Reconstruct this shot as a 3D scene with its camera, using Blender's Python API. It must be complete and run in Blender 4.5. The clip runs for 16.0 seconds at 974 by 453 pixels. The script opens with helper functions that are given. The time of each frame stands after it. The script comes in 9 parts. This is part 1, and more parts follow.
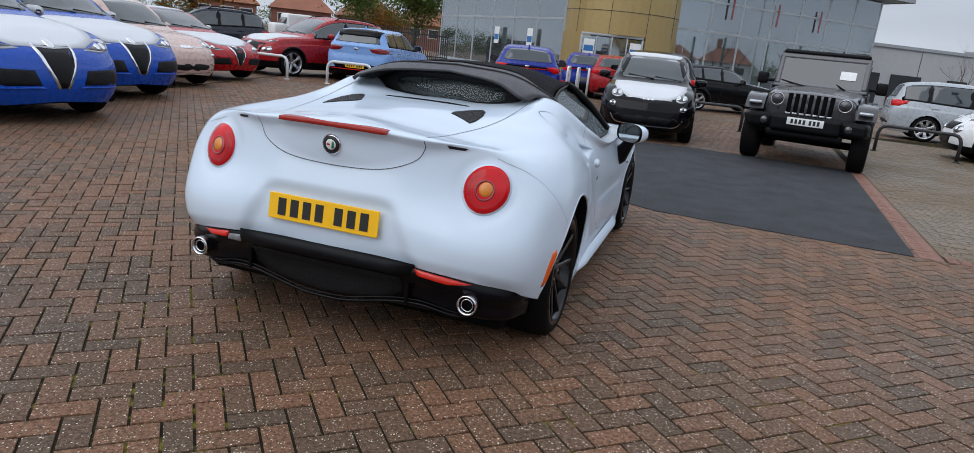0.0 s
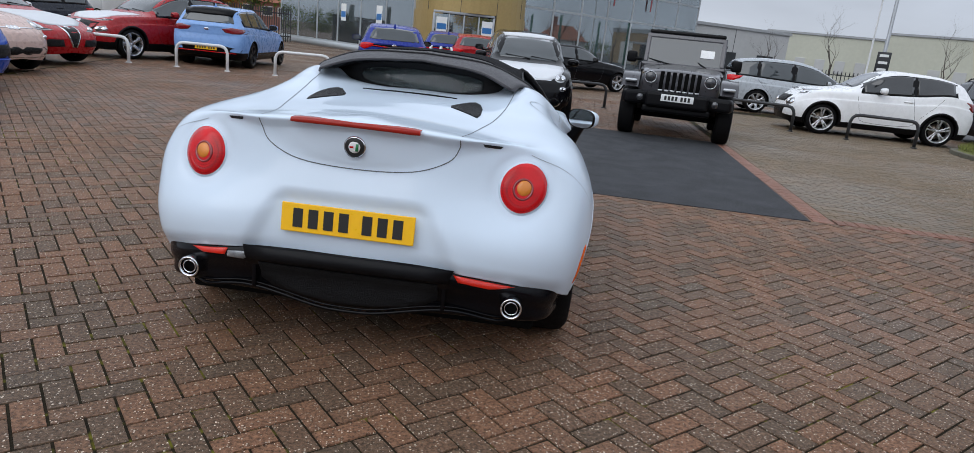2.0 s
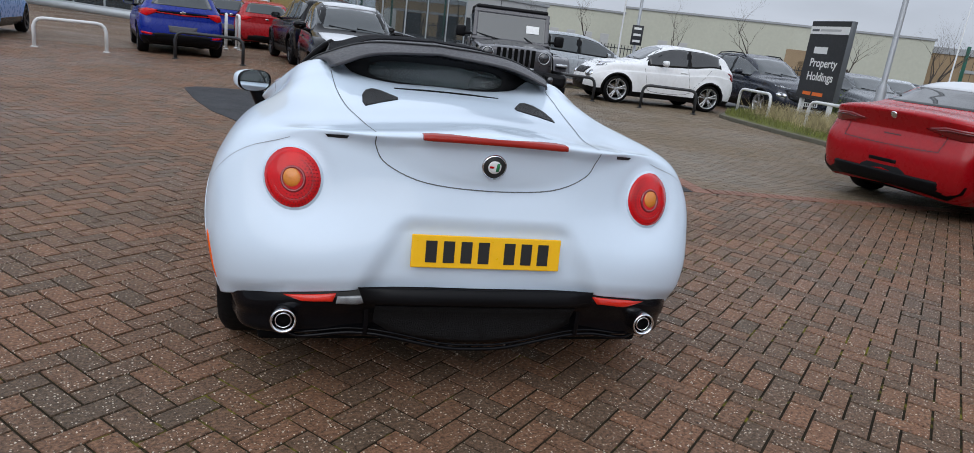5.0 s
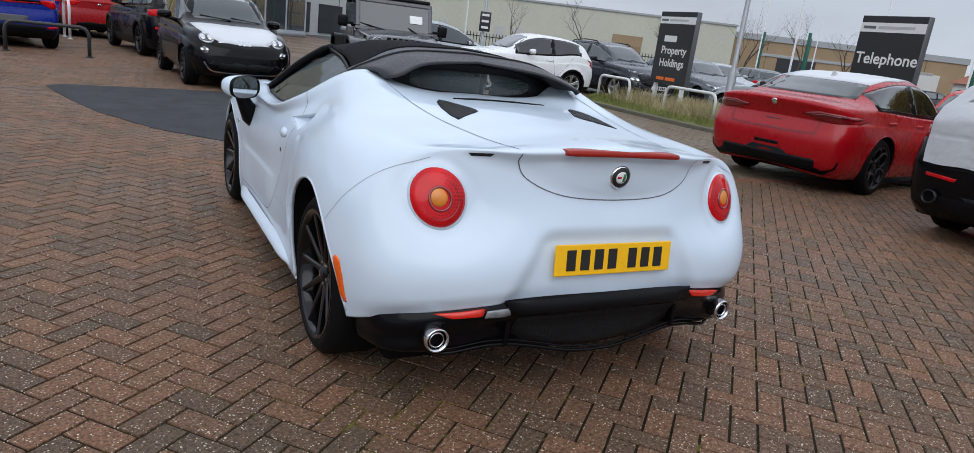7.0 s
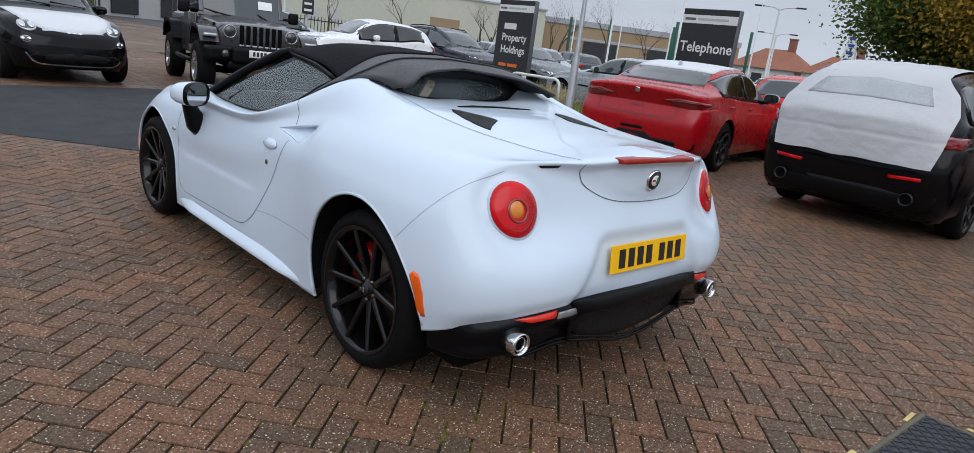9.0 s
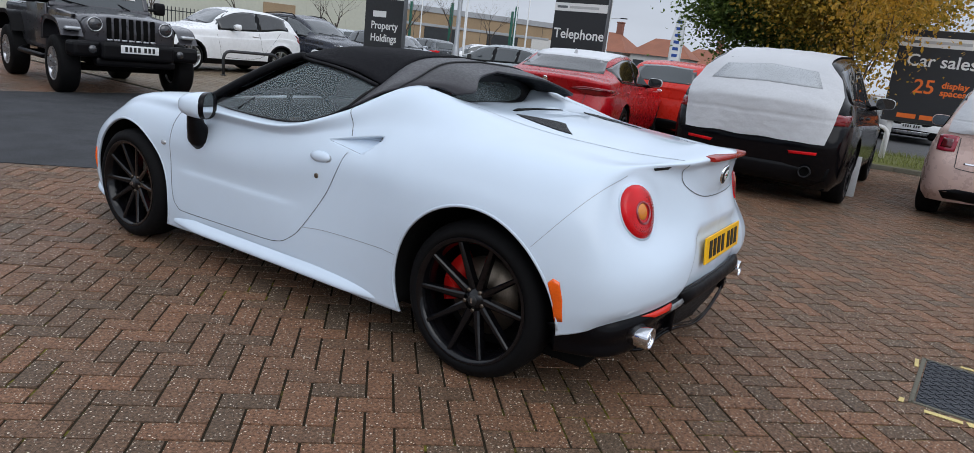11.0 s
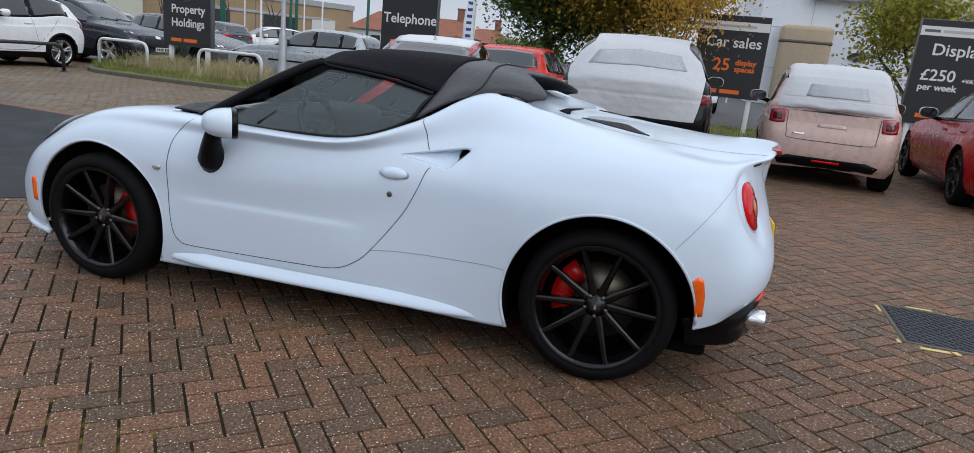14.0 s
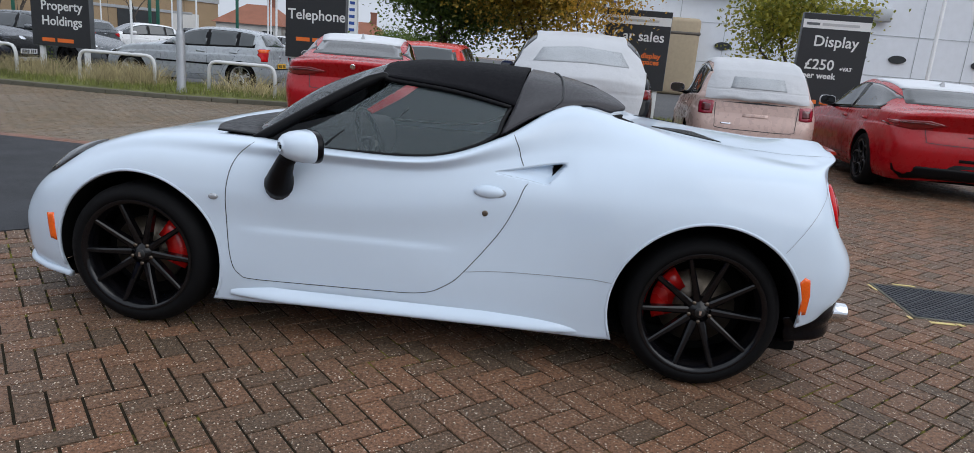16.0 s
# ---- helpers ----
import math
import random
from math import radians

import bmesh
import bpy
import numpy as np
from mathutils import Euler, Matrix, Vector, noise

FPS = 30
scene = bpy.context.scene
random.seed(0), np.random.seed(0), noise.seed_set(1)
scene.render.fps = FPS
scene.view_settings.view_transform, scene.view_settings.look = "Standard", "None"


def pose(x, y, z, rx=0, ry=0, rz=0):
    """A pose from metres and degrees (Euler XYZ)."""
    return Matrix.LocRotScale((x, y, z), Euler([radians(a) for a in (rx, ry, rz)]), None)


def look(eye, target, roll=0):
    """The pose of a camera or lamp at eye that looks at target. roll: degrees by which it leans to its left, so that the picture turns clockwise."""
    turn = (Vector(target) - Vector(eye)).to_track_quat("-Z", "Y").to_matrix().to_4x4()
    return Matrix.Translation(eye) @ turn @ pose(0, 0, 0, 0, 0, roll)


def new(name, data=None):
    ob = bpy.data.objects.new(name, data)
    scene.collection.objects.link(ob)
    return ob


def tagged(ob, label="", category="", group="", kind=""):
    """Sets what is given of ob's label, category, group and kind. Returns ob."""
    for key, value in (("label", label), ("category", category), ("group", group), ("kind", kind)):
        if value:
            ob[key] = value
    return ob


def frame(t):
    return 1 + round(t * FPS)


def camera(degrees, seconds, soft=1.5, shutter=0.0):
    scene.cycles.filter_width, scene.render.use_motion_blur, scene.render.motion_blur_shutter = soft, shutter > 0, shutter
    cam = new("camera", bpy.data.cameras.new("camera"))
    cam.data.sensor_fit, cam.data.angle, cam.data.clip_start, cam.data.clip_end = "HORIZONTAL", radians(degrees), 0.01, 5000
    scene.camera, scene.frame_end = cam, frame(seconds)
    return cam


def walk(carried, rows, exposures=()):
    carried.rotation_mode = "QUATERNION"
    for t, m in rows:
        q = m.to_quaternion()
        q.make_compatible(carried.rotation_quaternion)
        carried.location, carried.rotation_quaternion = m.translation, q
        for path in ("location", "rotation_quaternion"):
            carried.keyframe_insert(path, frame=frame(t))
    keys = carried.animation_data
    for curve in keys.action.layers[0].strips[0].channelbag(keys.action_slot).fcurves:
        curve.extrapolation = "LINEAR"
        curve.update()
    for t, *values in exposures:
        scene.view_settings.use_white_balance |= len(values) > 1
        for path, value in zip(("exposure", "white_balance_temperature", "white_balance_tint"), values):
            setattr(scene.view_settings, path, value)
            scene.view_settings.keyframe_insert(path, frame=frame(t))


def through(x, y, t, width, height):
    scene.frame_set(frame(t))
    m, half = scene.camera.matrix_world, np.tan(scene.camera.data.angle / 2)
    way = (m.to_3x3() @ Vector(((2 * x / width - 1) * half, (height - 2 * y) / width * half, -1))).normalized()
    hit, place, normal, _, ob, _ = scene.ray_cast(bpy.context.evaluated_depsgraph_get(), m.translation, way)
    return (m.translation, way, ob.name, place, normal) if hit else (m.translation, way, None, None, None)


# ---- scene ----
from mathutils.bvhtree import BVHTree

cam = camera(70.7, 16.0, soft=0.5)
PATH = [
    (0, (-0.033, 0.209, 1.325), (-0.051, 2.144, 0.819), 6.1),
    (0.5, (-0.216, 0.273, 1.332), (-0.12, 2.205, 0.826), 6.2),
    (1, (-0.389, 0.319, 1.325), (-0.139, 2.237, 0.815), 6.4),
    (1.5, (-0.605, 0.33, 1.334), (-0.251, 2.23, 0.821), 6.2),
    (2, (-0.777, 0.385, 1.308), (-0.354, 2.269, 0.787), 6.0),
    (2.5, (-0.966, 0.495, 1.314), (-0.469, 2.36, 0.79), 6.0),
    (3, (-1.14, 0.602, 1.305), (-0.503, 2.424, 0.779), 6.5),
    (3.5, (-1.378, 0.676, 1.302), (-0.589, 2.438, 0.78), 6.9),
    (4, (-1.588, 0.805, 1.288), (-0.743, 2.539, 0.759), 6.7),
    (4.5, (-1.776, 0.976, 1.303), (-0.86, 2.673, 0.775), 6.1),
    (4.7, (-1.843, 1.022, 1.295), (-0.875, 2.689, 0.763), 6.5),
    (6.8, (-2.695, 1.619, 1.289), (-1.341, 2.995, 0.763), 7.1),
    (7, (-2.788, 1.653, 1.287), (-1.393, 2.987, 0.763), 7.1),
    (7.5, (-3.014, 1.752, 1.293), (-1.558, 3.019, 0.769), 7.1),
    (8, (-3.15, 1.914, 1.285), (-1.62, 3.091, 0.763), 7.1),
    (8.5, (-3.248, 2.097, 1.312), (-1.634, 3.159, 0.794), 7.3),
    (9, (-3.395, 2.273, 1.304), (-1.694, 3.194, 0.795), 7.4),
    (9.2, (-3.47, 2.356, 1.312), (-1.748, 3.235, 0.802), 7.2),
    (11.3, (-3.86, 3.309, 1.267), (-1.975, 3.75, 0.766), 6.6),
    (11.5, (-3.88, 3.388, 1.263), (-1.986, 3.785, 0.758), 6.6),
    (12, (-3.876, 3.602, 1.258), (-1.96, 3.884, 0.756), 6.6),
    (12.5, (-3.879, 3.81, 1.245), (-1.948, 3.949, 0.742), 6.8),
    (13, (-3.95, 4.037, 1.25), (-2.012, 4.041, 0.753), 6.7),
    (13.5, (-3.99, 4.247, 1.236), (-2.052, 4.198, 0.743), 6.3),
    (14, (-3.935, 4.459, 1.252), (-1.998, 4.364, 0.764), 5.7),
    (14.5, (-3.887, 4.65, 1.255), (-1.954, 4.49, 0.769), 5.4),
    (15, (-3.861, 4.886, 1.257), (-1.939, 4.608, 0.776), 5.2),
    (15.5, (-3.841, 5.118, 1.256), (-1.936, 4.747, 0.772), 5.1),
    (16, (-3.761, 5.345, 1.259), (-1.869, 4.907, 0.78), 4.8),
]
walk(cam, [(t, look(eye, target, roll)) for t, eye, target, roll in PATH])

# ---- world and light ----
world = bpy.data.worlds.new("overcast_sky")
scene.world = world
world.use_nodes = True
wn, wl = world.node_tree.nodes, world.node_tree.links
wn.clear()
sky = wn.new("ShaderNodeTexSky")
sky.sky_type, sky.sun_disc = "NISHITA", False
sky.sun_elevation, sky.sun_rotation = radians(42), radians(229)
pale = wn.new("ShaderNodeHueSaturation")
pale.inputs["Saturation"].default_value = 0.25
pale.inputs["Value"].default_value = 0.10
wl.new(sky.outputs[0], pale.inputs["Color"])
tc = wn.new("ShaderNodeTexCoord")
sep = wn.new("ShaderNodeSeparateXYZ")
wl.new(tc.outputs["Generated"], sep.inputs[0])
ramp = wn.new("ShaderNodeValToRGB")
ramp.color_ramp.elements[0].position, ramp.color_ramp.elements[0].color = 0.0, (0.56, 0.615, 0.715, 1)
ramp.color_ramp.elements[1].position, ramp.color_ramp.elements[1].color = 0.9, (0.98, 1.07, 1.22, 1)
mid_el = ramp.color_ramp.elements.new(0.22)
mid_el.color = (0.47, 0.53, 0.64, 1)
high_el = ramp.color_ramp.elements.new(0.42)
high_el.color = (1.06, 1.155, 1.33, 1)
wl.new(sep.outputs["Z"], ramp.inputs[0])
cl = wn.new("ShaderNodeTexNoise")
cl.inputs["Scale"].default_value, cl.inputs["Detail"].default_value = 3.0, 5.0
stretch = wn.new("ShaderNodeMapping")
stretch.inputs["Scale"].default_value = (1, 1, 3.5)
wl.new(tc.outputs["Generated"], stretch.inputs[0])
wl.new(stretch.outputs[0], cl.inputs["Vector"])
clm = wn.new("ShaderNodeMapRange")
clm.inputs["From Min"].default_value, clm.inputs["From Max"].default_value = 0.3, 0.7
clm.inputs["To Min"].default_value, clm.inputs["To Max"].default_value = 0.86, 1.12
wl.new(cl.outputs["Fac"], clm.inputs["Value"])
mulc = wn.new("ShaderNodeVectorMath")
mulc.operation = "SCALE"
wl.new(ramp.outputs[0], mulc.inputs[0])
wl.new(clm.outputs[0], mulc.inputs["Scale"])
mixw = wn.new("ShaderNodeMix")
mixw.data_type = "RGBA"
mixw.inputs["Factor"].default_value = 0.9
wl.new(pale.outputs[0], mixw.inputs["A"])
wl.new(mulc.outputs[0], mixw.inputs["B"])
bg = wn.new("ShaderNodeBackground")
bg.inputs["Strength"].default_value = 1.0
wl.new(mixw.outputs["Result"], bg.inputs["Color"])
wo = wn.new("ShaderNodeOutputWorld")
wl.new(bg.outputs[0], wo.inputs[0])

sun_data = bpy.data.lights.new("sun", "SUN")
sun_data.energy, sun_data.angle, sun_data.color = 1.0, radians(60), (0.98, 0.98, 0.99)
sun_lamp = new("sun", sun_data)
sun_lamp.matrix_world = look((0, 0, 30), (25, 21.7, 0))


# ---- materials ----
MATS = {}


def node_mat(name):
    m = bpy.data.materials.new(name)
    m.use_nodes = True
    nt = m.node_tree
    return m, nt, nt.nodes["Principled BSDF"]


def mat(name, color, rough=0.5, metal=0.0, vary=0.12, scale=6.0, bump=0.0, bump_scale=60.0, coat=0.0, spec=0.5, rough_vary=0.08, emit=0.0, islands=False):
    """Surface with colour drift at two scales, uneven gloss and fine relief."""
    if name in MATS:
        return MATS[name]
    m, nt, b = node_mat(name)
    n, l = nt.nodes, nt.links
    co = n.new("ShaderNodeTexCoord")
    big, small = n.new("ShaderNodeTexNoise"), n.new("ShaderNodeTexNoise")
    big.inputs["Scale"].default_value, big.inputs["Detail"].default_value = scale * 0.25, 4
    small.inputs["Scale"].default_value, small.inputs["Detail"].default_value = scale * 6, 3
    l.new(co.outputs["Object"], big.inputs["Vector"])
    l.new(co.outputs["Object"], small.inputs["Vector"])
    add = n.new("ShaderNodeMath")
    add.operation = "ADD"
    l.new(big.outputs["Fac"], add.inputs[0])
    l.new(small.outputs["Fac"], add.inputs[1])
    if islands:
        geo = n.new("ShaderNodeNewGeometry")
        add2 = n.new("ShaderNodeMath")
        add2.operation = "ADD"
        l.new(geo.outputs["Random Per Island"], add2.inputs[0])
        l.new(add.outputs[0], add2.inputs[1])
        half = n.new("ShaderNodeMath")
        half.operation = "MULTIPLY"
        half.inputs[1].default_value = 0.667
        l.new(add2.outputs[0], half.inputs[0])
        add = half
    mr = n.new("ShaderNodeMapRange")
    mr.inputs["From Min"].default_value, mr.inputs["From Max"].default_value = 0.6, 1.4
    mr.inputs["To Min"].default_value, mr.inputs["To Max"].default_value = 1 - vary, 1 + vary
    l.new(add.outputs[0], mr.inputs["Value"])
    sc = n.new("ShaderNodeVectorMath")
    sc.operation = "SCALE"
    sc.inputs[0].default_value = color[:3]
    l.new(mr.outputs[0], sc.inputs["Scale"])
    l.new(sc.outputs[0], b.inputs["Base Color"])
    rr = n.new("ShaderNodeMapRange")
    rr.inputs["From Min"].default_value, rr.inputs["From Max"].default_value = 0.3, 0.7
    rr.inputs["To Min"].default_value, rr.inputs["To Max"].default_value = max(0.0, rough - rough_vary), min(1.0, rough + rough_vary)
    l.new(small.outputs["Fac"], rr.inputs["Value"])
    l.new(rr.outputs[0], b.inputs["Roughness"])
    b.inputs["Metallic"].default_value = metal
    b.inputs["Specular IOR Level"].default_value = spec
    b.inputs["Coat Weight"].default_value = coat
    b.inputs["Coat Roughness"].default_value = 0.04
    if emit:
        b.inputs["Emission Color"].default_value = (*color[:3], 1)
        b.inputs["Emission Strength"].default_value = emit
    if bump:
        bn = n.new("ShaderNodeTexNoise")
        bn.inputs["Scale"].default_value, bn.inputs["Detail"].default_value = bump_scale, 4
        l.new(co.outputs["Object"], bn.inputs["Vector"])
        bp = n.new("ShaderNodeBump")
        bp.inputs["Strength"].default_value, bp.inputs["Distance"].default_value = bump, 0.01
        l.new(bn.outputs["Fac"], bp.inputs["Height"])
        l.new(bp.outputs[0], b.inputs["Normal"])
    MATS[name] = m
    return m


def glass_mat(name, tint, through=0.5, rough=0.02):
    """Thin tinted glass: mirror-like gloss over a partly clear sheet."""
    if name in MATS:
        return MATS[name]
    m, nt, b = node_mat(name)
    n, l = nt.nodes, nt.links
    b.inputs["Base Color"].default_value = (*tint, 1)
    b.inputs["Roughness"].default_value = rough
    b.inputs["Specular IOR Level"].default_value = 0.8
    b.inputs["Coat Weight"].default_value = 0.4
    tr = n.new("ShaderNodeBsdfTransparent")
    tr.inputs[0].default_value = (0.91, 0.94, 0.94, 1)
    mx = n.new("ShaderNodeMixShader")
    fr = n.new("ShaderNodeFresnel")
    fr.inputs[0].default_value = 1.5
    mr = n.new("ShaderNodeMapRange")
    mr.inputs["To Min"].default_value, mr.inputs["To Max"].default_value = 1 - through, 1.0
    l.new(fr.outputs[0], mr.inputs["Value"])
    l.new(mr.outputs[0], mx.inputs[0])
    l.new(tr.outputs[0], mx.inputs[1])
    l.new(b.outputs[0], mx.inputs[2])
    l.new(mx.outputs[0], n["Material Output"].inputs["Surface"])
    MATS[name] = m
    return m


def paint(name, color, flake=0.0, rough=0.25):
    return mat(name, color, rough=rough, metal=flake, vary=0.02, scale=2, coat=0.7, rough_vary=0.04)


WHITE = mat("white_paint", (0.610, 0.705, 0.805), rough=0.85, vary=0.015, scale=1.5, coat=0.8, rough_vary=0.03, spec=0.05)
BLACK_TRIM = mat("black_trim", (0.005, 0.005, 0.006), rough=0.42, vary=0.2, bump=0.05, bump_scale=300, spec=0.14)
GLOSS_BLACK = mat("gloss_black", (0.003, 0.003, 0.004), rough=0.18, vary=0.05, scale=3, coat=0.0, spec=0.16)
FABRIC = mat("roof_fabric", (0.006, 0.006, 0.008), rough=0.8, vary=0.25, scale=10, bump=0.25, bump_scale=700, spec=0.12)
HOOP_GREY = mat("satin_hoop", (0.030, 0.028, 0.032), spec=0.35, rough=0.4, vary=0.1, scale=12, bump=0.08, bump_scale=500)
RUBBER = mat("tyre_rubber", (0.0045, 0.0045, 0.005), rough=0.7, vary=0.3, bump=0.1, bump_scale=120, spec=0.12)
RIM_GLOSS = mat("gloss_black_alloy", (0.0035, 0.0035, 0.0045), rough=0.14, metal=0.0, vary=0.15, coat=0.12, spec=0.32)
RIM_DARK = mat("dark_alloy", (0.014, 0.014, 0.016), rough=0.32, metal=0.2, vary=0.15, spec=0.35)
RIM_SILVER = mat("silver_alloy", (0.55, 0.56, 0.58), rough=0.3, metal=0.85, vary=0.1)
STEEL = mat("brake_steel", (0.17, 0.14, 0.11), rough=0.4, metal=0.9, vary=0.3, scale=20)
CHROME = mat("chrome", (0.72, 0.73, 0.75), rough=0.08, metal=1.0, vary=0.04, rough_vary=0.03)
CALIPER = paint("red_caliper", (0.62, 0.012, 0.01))
# near-black colour stands in for shade inside hollows and under bodies
SHADE_BLACK = mat("shade_black", (0.004, 0.004, 0.004), rough=0.9, vary=0.3, spec=0.08)
RED_LENS = mat("red_lens", (0.58, 0.004, 0.008), rough=0.10, vary=0.35, scale=45, coat=0.25, spec=0.25)
ORANGE_RED = mat("orange_red_lens", (0.62, 0.020, 0.008), rough=0.15, vary=0.2, scale=40, coat=0.3)
DARK_RED_LENS = mat("dark_red_lens", (0.20, 0.004, 0.008), rough=0.12, vary=0.25, scale=30, coat=1.0)
AMBER = mat("amber_lens", (0.90, 0.125, 0.006), rough=0.15, vary=0.2, scale=30, coat=0.3)
CLEAR_LENS = mat("clear_lens", (0.42, 0.44, 0.46), rough=0.1, metal=0.4, vary=0.3, scale=40, coat=1.0)
LAMP_DARK = mat("lamp_interior", (0.05, 0.052, 0.056), rough=0.12, metal=0.4, vary=0.4, scale=30, coat=1.0)
PLATE_YELLOW = mat("plate_yellow", (0.92, 0.50, 0.006), rough=0.35, vary=0.05)
PLATE_WHITE = mat("plate_white", (0.75, 0.76, 0.76), rough=0.35, vary=0.05)
INK = mat("plate_ink", (0.012, 0.012, 0.012), rough=0.5)
SEAM = mat("seam_shadow", (0.045, 0.047, 0.05), rough=0.8)
LID_SEAM = mat("lid_seam", (0.11, 0.12, 0.13), rough=0.8)
FINE_SEAM = mat("fine_seam", (0.30, 0.33, 0.36), rough=0.8)
CABIN = mat("cabin_trim", (0.022, 0.022, 0.024), rough=0.7, spec=0.25, vary=0.3)
# pale grey base colour stands in for sky reflections on this glass
GLASS_VEILED = glass_mat("sky_veiled_glass", (0.150, 0.185, 0.195), through=0.70, rough=0.02)
GLASS_SCREEN = glass_mat("screen_glass", (0.06, 0.075, 0.08), through=0.85, rough=0.02)
GLASS_VEILED.node_tree.nodes["Principled BSDF"].inputs["Coat Weight"].default_value = 0.0
GLASS_PARK = glass_mat("dark_car_glass", (0.030, 0.038, 0.042), through=0.0)
GLASS_DARK = glass_mat("privacy_glass", (0.008, 0.009, 0.010), through=0.0)
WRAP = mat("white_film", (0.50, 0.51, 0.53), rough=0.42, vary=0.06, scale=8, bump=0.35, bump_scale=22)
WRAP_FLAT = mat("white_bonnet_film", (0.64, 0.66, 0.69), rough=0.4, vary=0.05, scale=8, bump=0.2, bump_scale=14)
CLEAR_FILM = mat("clear_film", (0.38, 0.40, 0.42), rough=0.3, vary=0.15, scale=14, bump=0.5, bump_scale=18)
PAPER = mat("paper_sheet", (0.78, 0.79, 0.78), rough=0.7)


# ---- mesh helpers ----
def mesh_of(name, verts, faces, material, smooth=True):
    me = bpy.data.meshes.new(name)
    me.from_pydata([tuple(map(float, v)) for v in verts], [], [tuple(map(int, q)) for q in faces])
    me.materials.append(material)
    if smooth:
        me.polygons.foreach_set("use_smooth", [True] * len(me.polygons))
    me.update()
    return me


def part(name, vf, material, parent=None, label="", smooth=True, m=None):
    """One mesh object out of (verts, faces), under its thing."""
    ob = new(name, mesh_of(name, vf[0], vf[1], material, smooth))
    if parent is not None:
        ob.parent = parent
    if m is not None:
        ob.matrix_basis = m
    if label:
        tagged(ob, label)
    return ob


def thing(name, m, label, category, group="", kind=""):
    ob = new(name)
    ob.empty_display_size = 0.2
    ob.matrix_basis = m
    return tagged(ob, label, category, group, kind)


def join(*pieces):
    vs, fs = [], []
    for v, f in pieces:
        o = len(vs)
        vs += [tuple(p) for p in v]
        fs += [tuple(i + o for i in q) for q in f]
    return vs, fs


def outward(vf, centre):
    """Turns a sheet's faces away from a centre."""
    c = Vector(centre)
    total = 0.0
    for q in vf[1]:
        p = [Vector(vf[0][i]) for i in q]
        total += (p[1] - p[0]).cross(p[2] - p[0]).dot(p[0] - c)
    return vf if total > 0 else (vf[0], [tuple(reversed(q)) for q in vf[1]])


def moved(vf, m):
    return [tuple(m @ Vector(p)) for p in vf[0]], vf[1]


def mirrored(vf):
    """The same on the other side of the plane y = 0."""
    return [(x, -y, z) for x, y, z in vf[0]], [tuple(reversed(q)) for q in vf[1]]


def box(sx, sy, sz, bevel=0.0, at=(0, 0, 0), seg=2):
    bm = bmesh.new()
    bmesh.ops.create_cube(bm, size=1.0, matrix=Matrix.Translation(at) @ Matrix.Diagonal((sx, sy, sz, 1)))
    if bevel:
        bmesh.ops.bevel(bm, geom=bm.edges[:], offset=min(bevel, 0.45 * min(sx, sy, sz)), segments=seg, affect="EDGES", profile=0.5)
    bm.verts.index_update()
    out = [tuple(v.co) for v in bm.verts], [tuple(v.index for v in f.verts) for f in bm.faces]
    bm.free()
    return out


def lathe(profile, n=32, axis="z", closed=False):
    """A turned solid out of (radius, height) pairs."""
    vs, fs = [], []
    for i in range(n):
        a = 2 * math.pi * i / n
        for r, h in profile:
            c, s = r * math.cos(a), r * math.sin(a)
            vs.append({"z": (c, s, h), "y": (c, h, -s), "x": (h, c, s)}[axis])
    k = len(profile)
    for i in range(n):
        j = (i + 1) % n
        for q in range(k if closed else k - 1):
            w = (q + 1) % k
            fs.append((i * k + q, j * k + q, j * k + w, i * k + w))
    return vs, fs


def tube(pts, r, n=10, cap=True):
    """A round bar along points; r may be one radius or one for each point."""
    pts = [Vector(p) for p in pts]
    rs = r if isinstance(r, (list, tuple)) else [r] * len(pts)
    vs, fs = [], []
    t0 = (pts[1] - pts[0]).normalized()
    side = t0.orthogonal().normalized()
    for i, p in enumerate(pts):
        t = (pts[min(i + 1, len(pts) - 1)] - pts[max(i - 1, 0)]).normalized()
        side = (side - t * side.dot(t)).normalized()
        up = t.cross(side)
        for k in range(n):
            a = 2 * math.pi * k / n
            vs.append(tuple(p + (side * math.cos(a) + up * math.sin(a)) * rs[i]))
    for i in range(len(pts) - 1):
        for k in range(n):
            j = (k + 1) % n
            fs.append((i * n + k, i * n + j, (i + 1) * n + j, (i + 1) * n + k))
    if cap:
        fs.append(tuple(reversed(range(n))))
        fs.append(tuple((len(pts) - 1) * n + k for k in range(n)))
    return vs, fs


def spline(a, m):
    """Catmull-Rom along the first axis of an array, m steps a span."""
    a = np.asarray(a, float)
    p = np.concatenate([[2 * a[0] - a[1]], a, [2 * a[-1] - a[-2]]])
    out = []
    for i in range(len(a) - 1):
        p0, p1, p2, p3 = p[i:i + 4]
        for s in range(m):
            t = s / m
            out.append(0.5 * (2 * p1 + (p2 - p0) * t + (2 * p0 - 5 * p1 + 4 * p2 - p3) * t * t + (3 * p1 - p0 - 3 * p2 + p3) * t ** 3))
    out.append(a[-1])
    return np.array(out)


def net(rows, mu, mv):
    """A smooth surface through a net of points, as a grid array."""
    g = spline(np.array(rows, float), mu)
    return np.swapaxes(spline(np.swapaxes(g, 0, 1), mv), 0, 1)


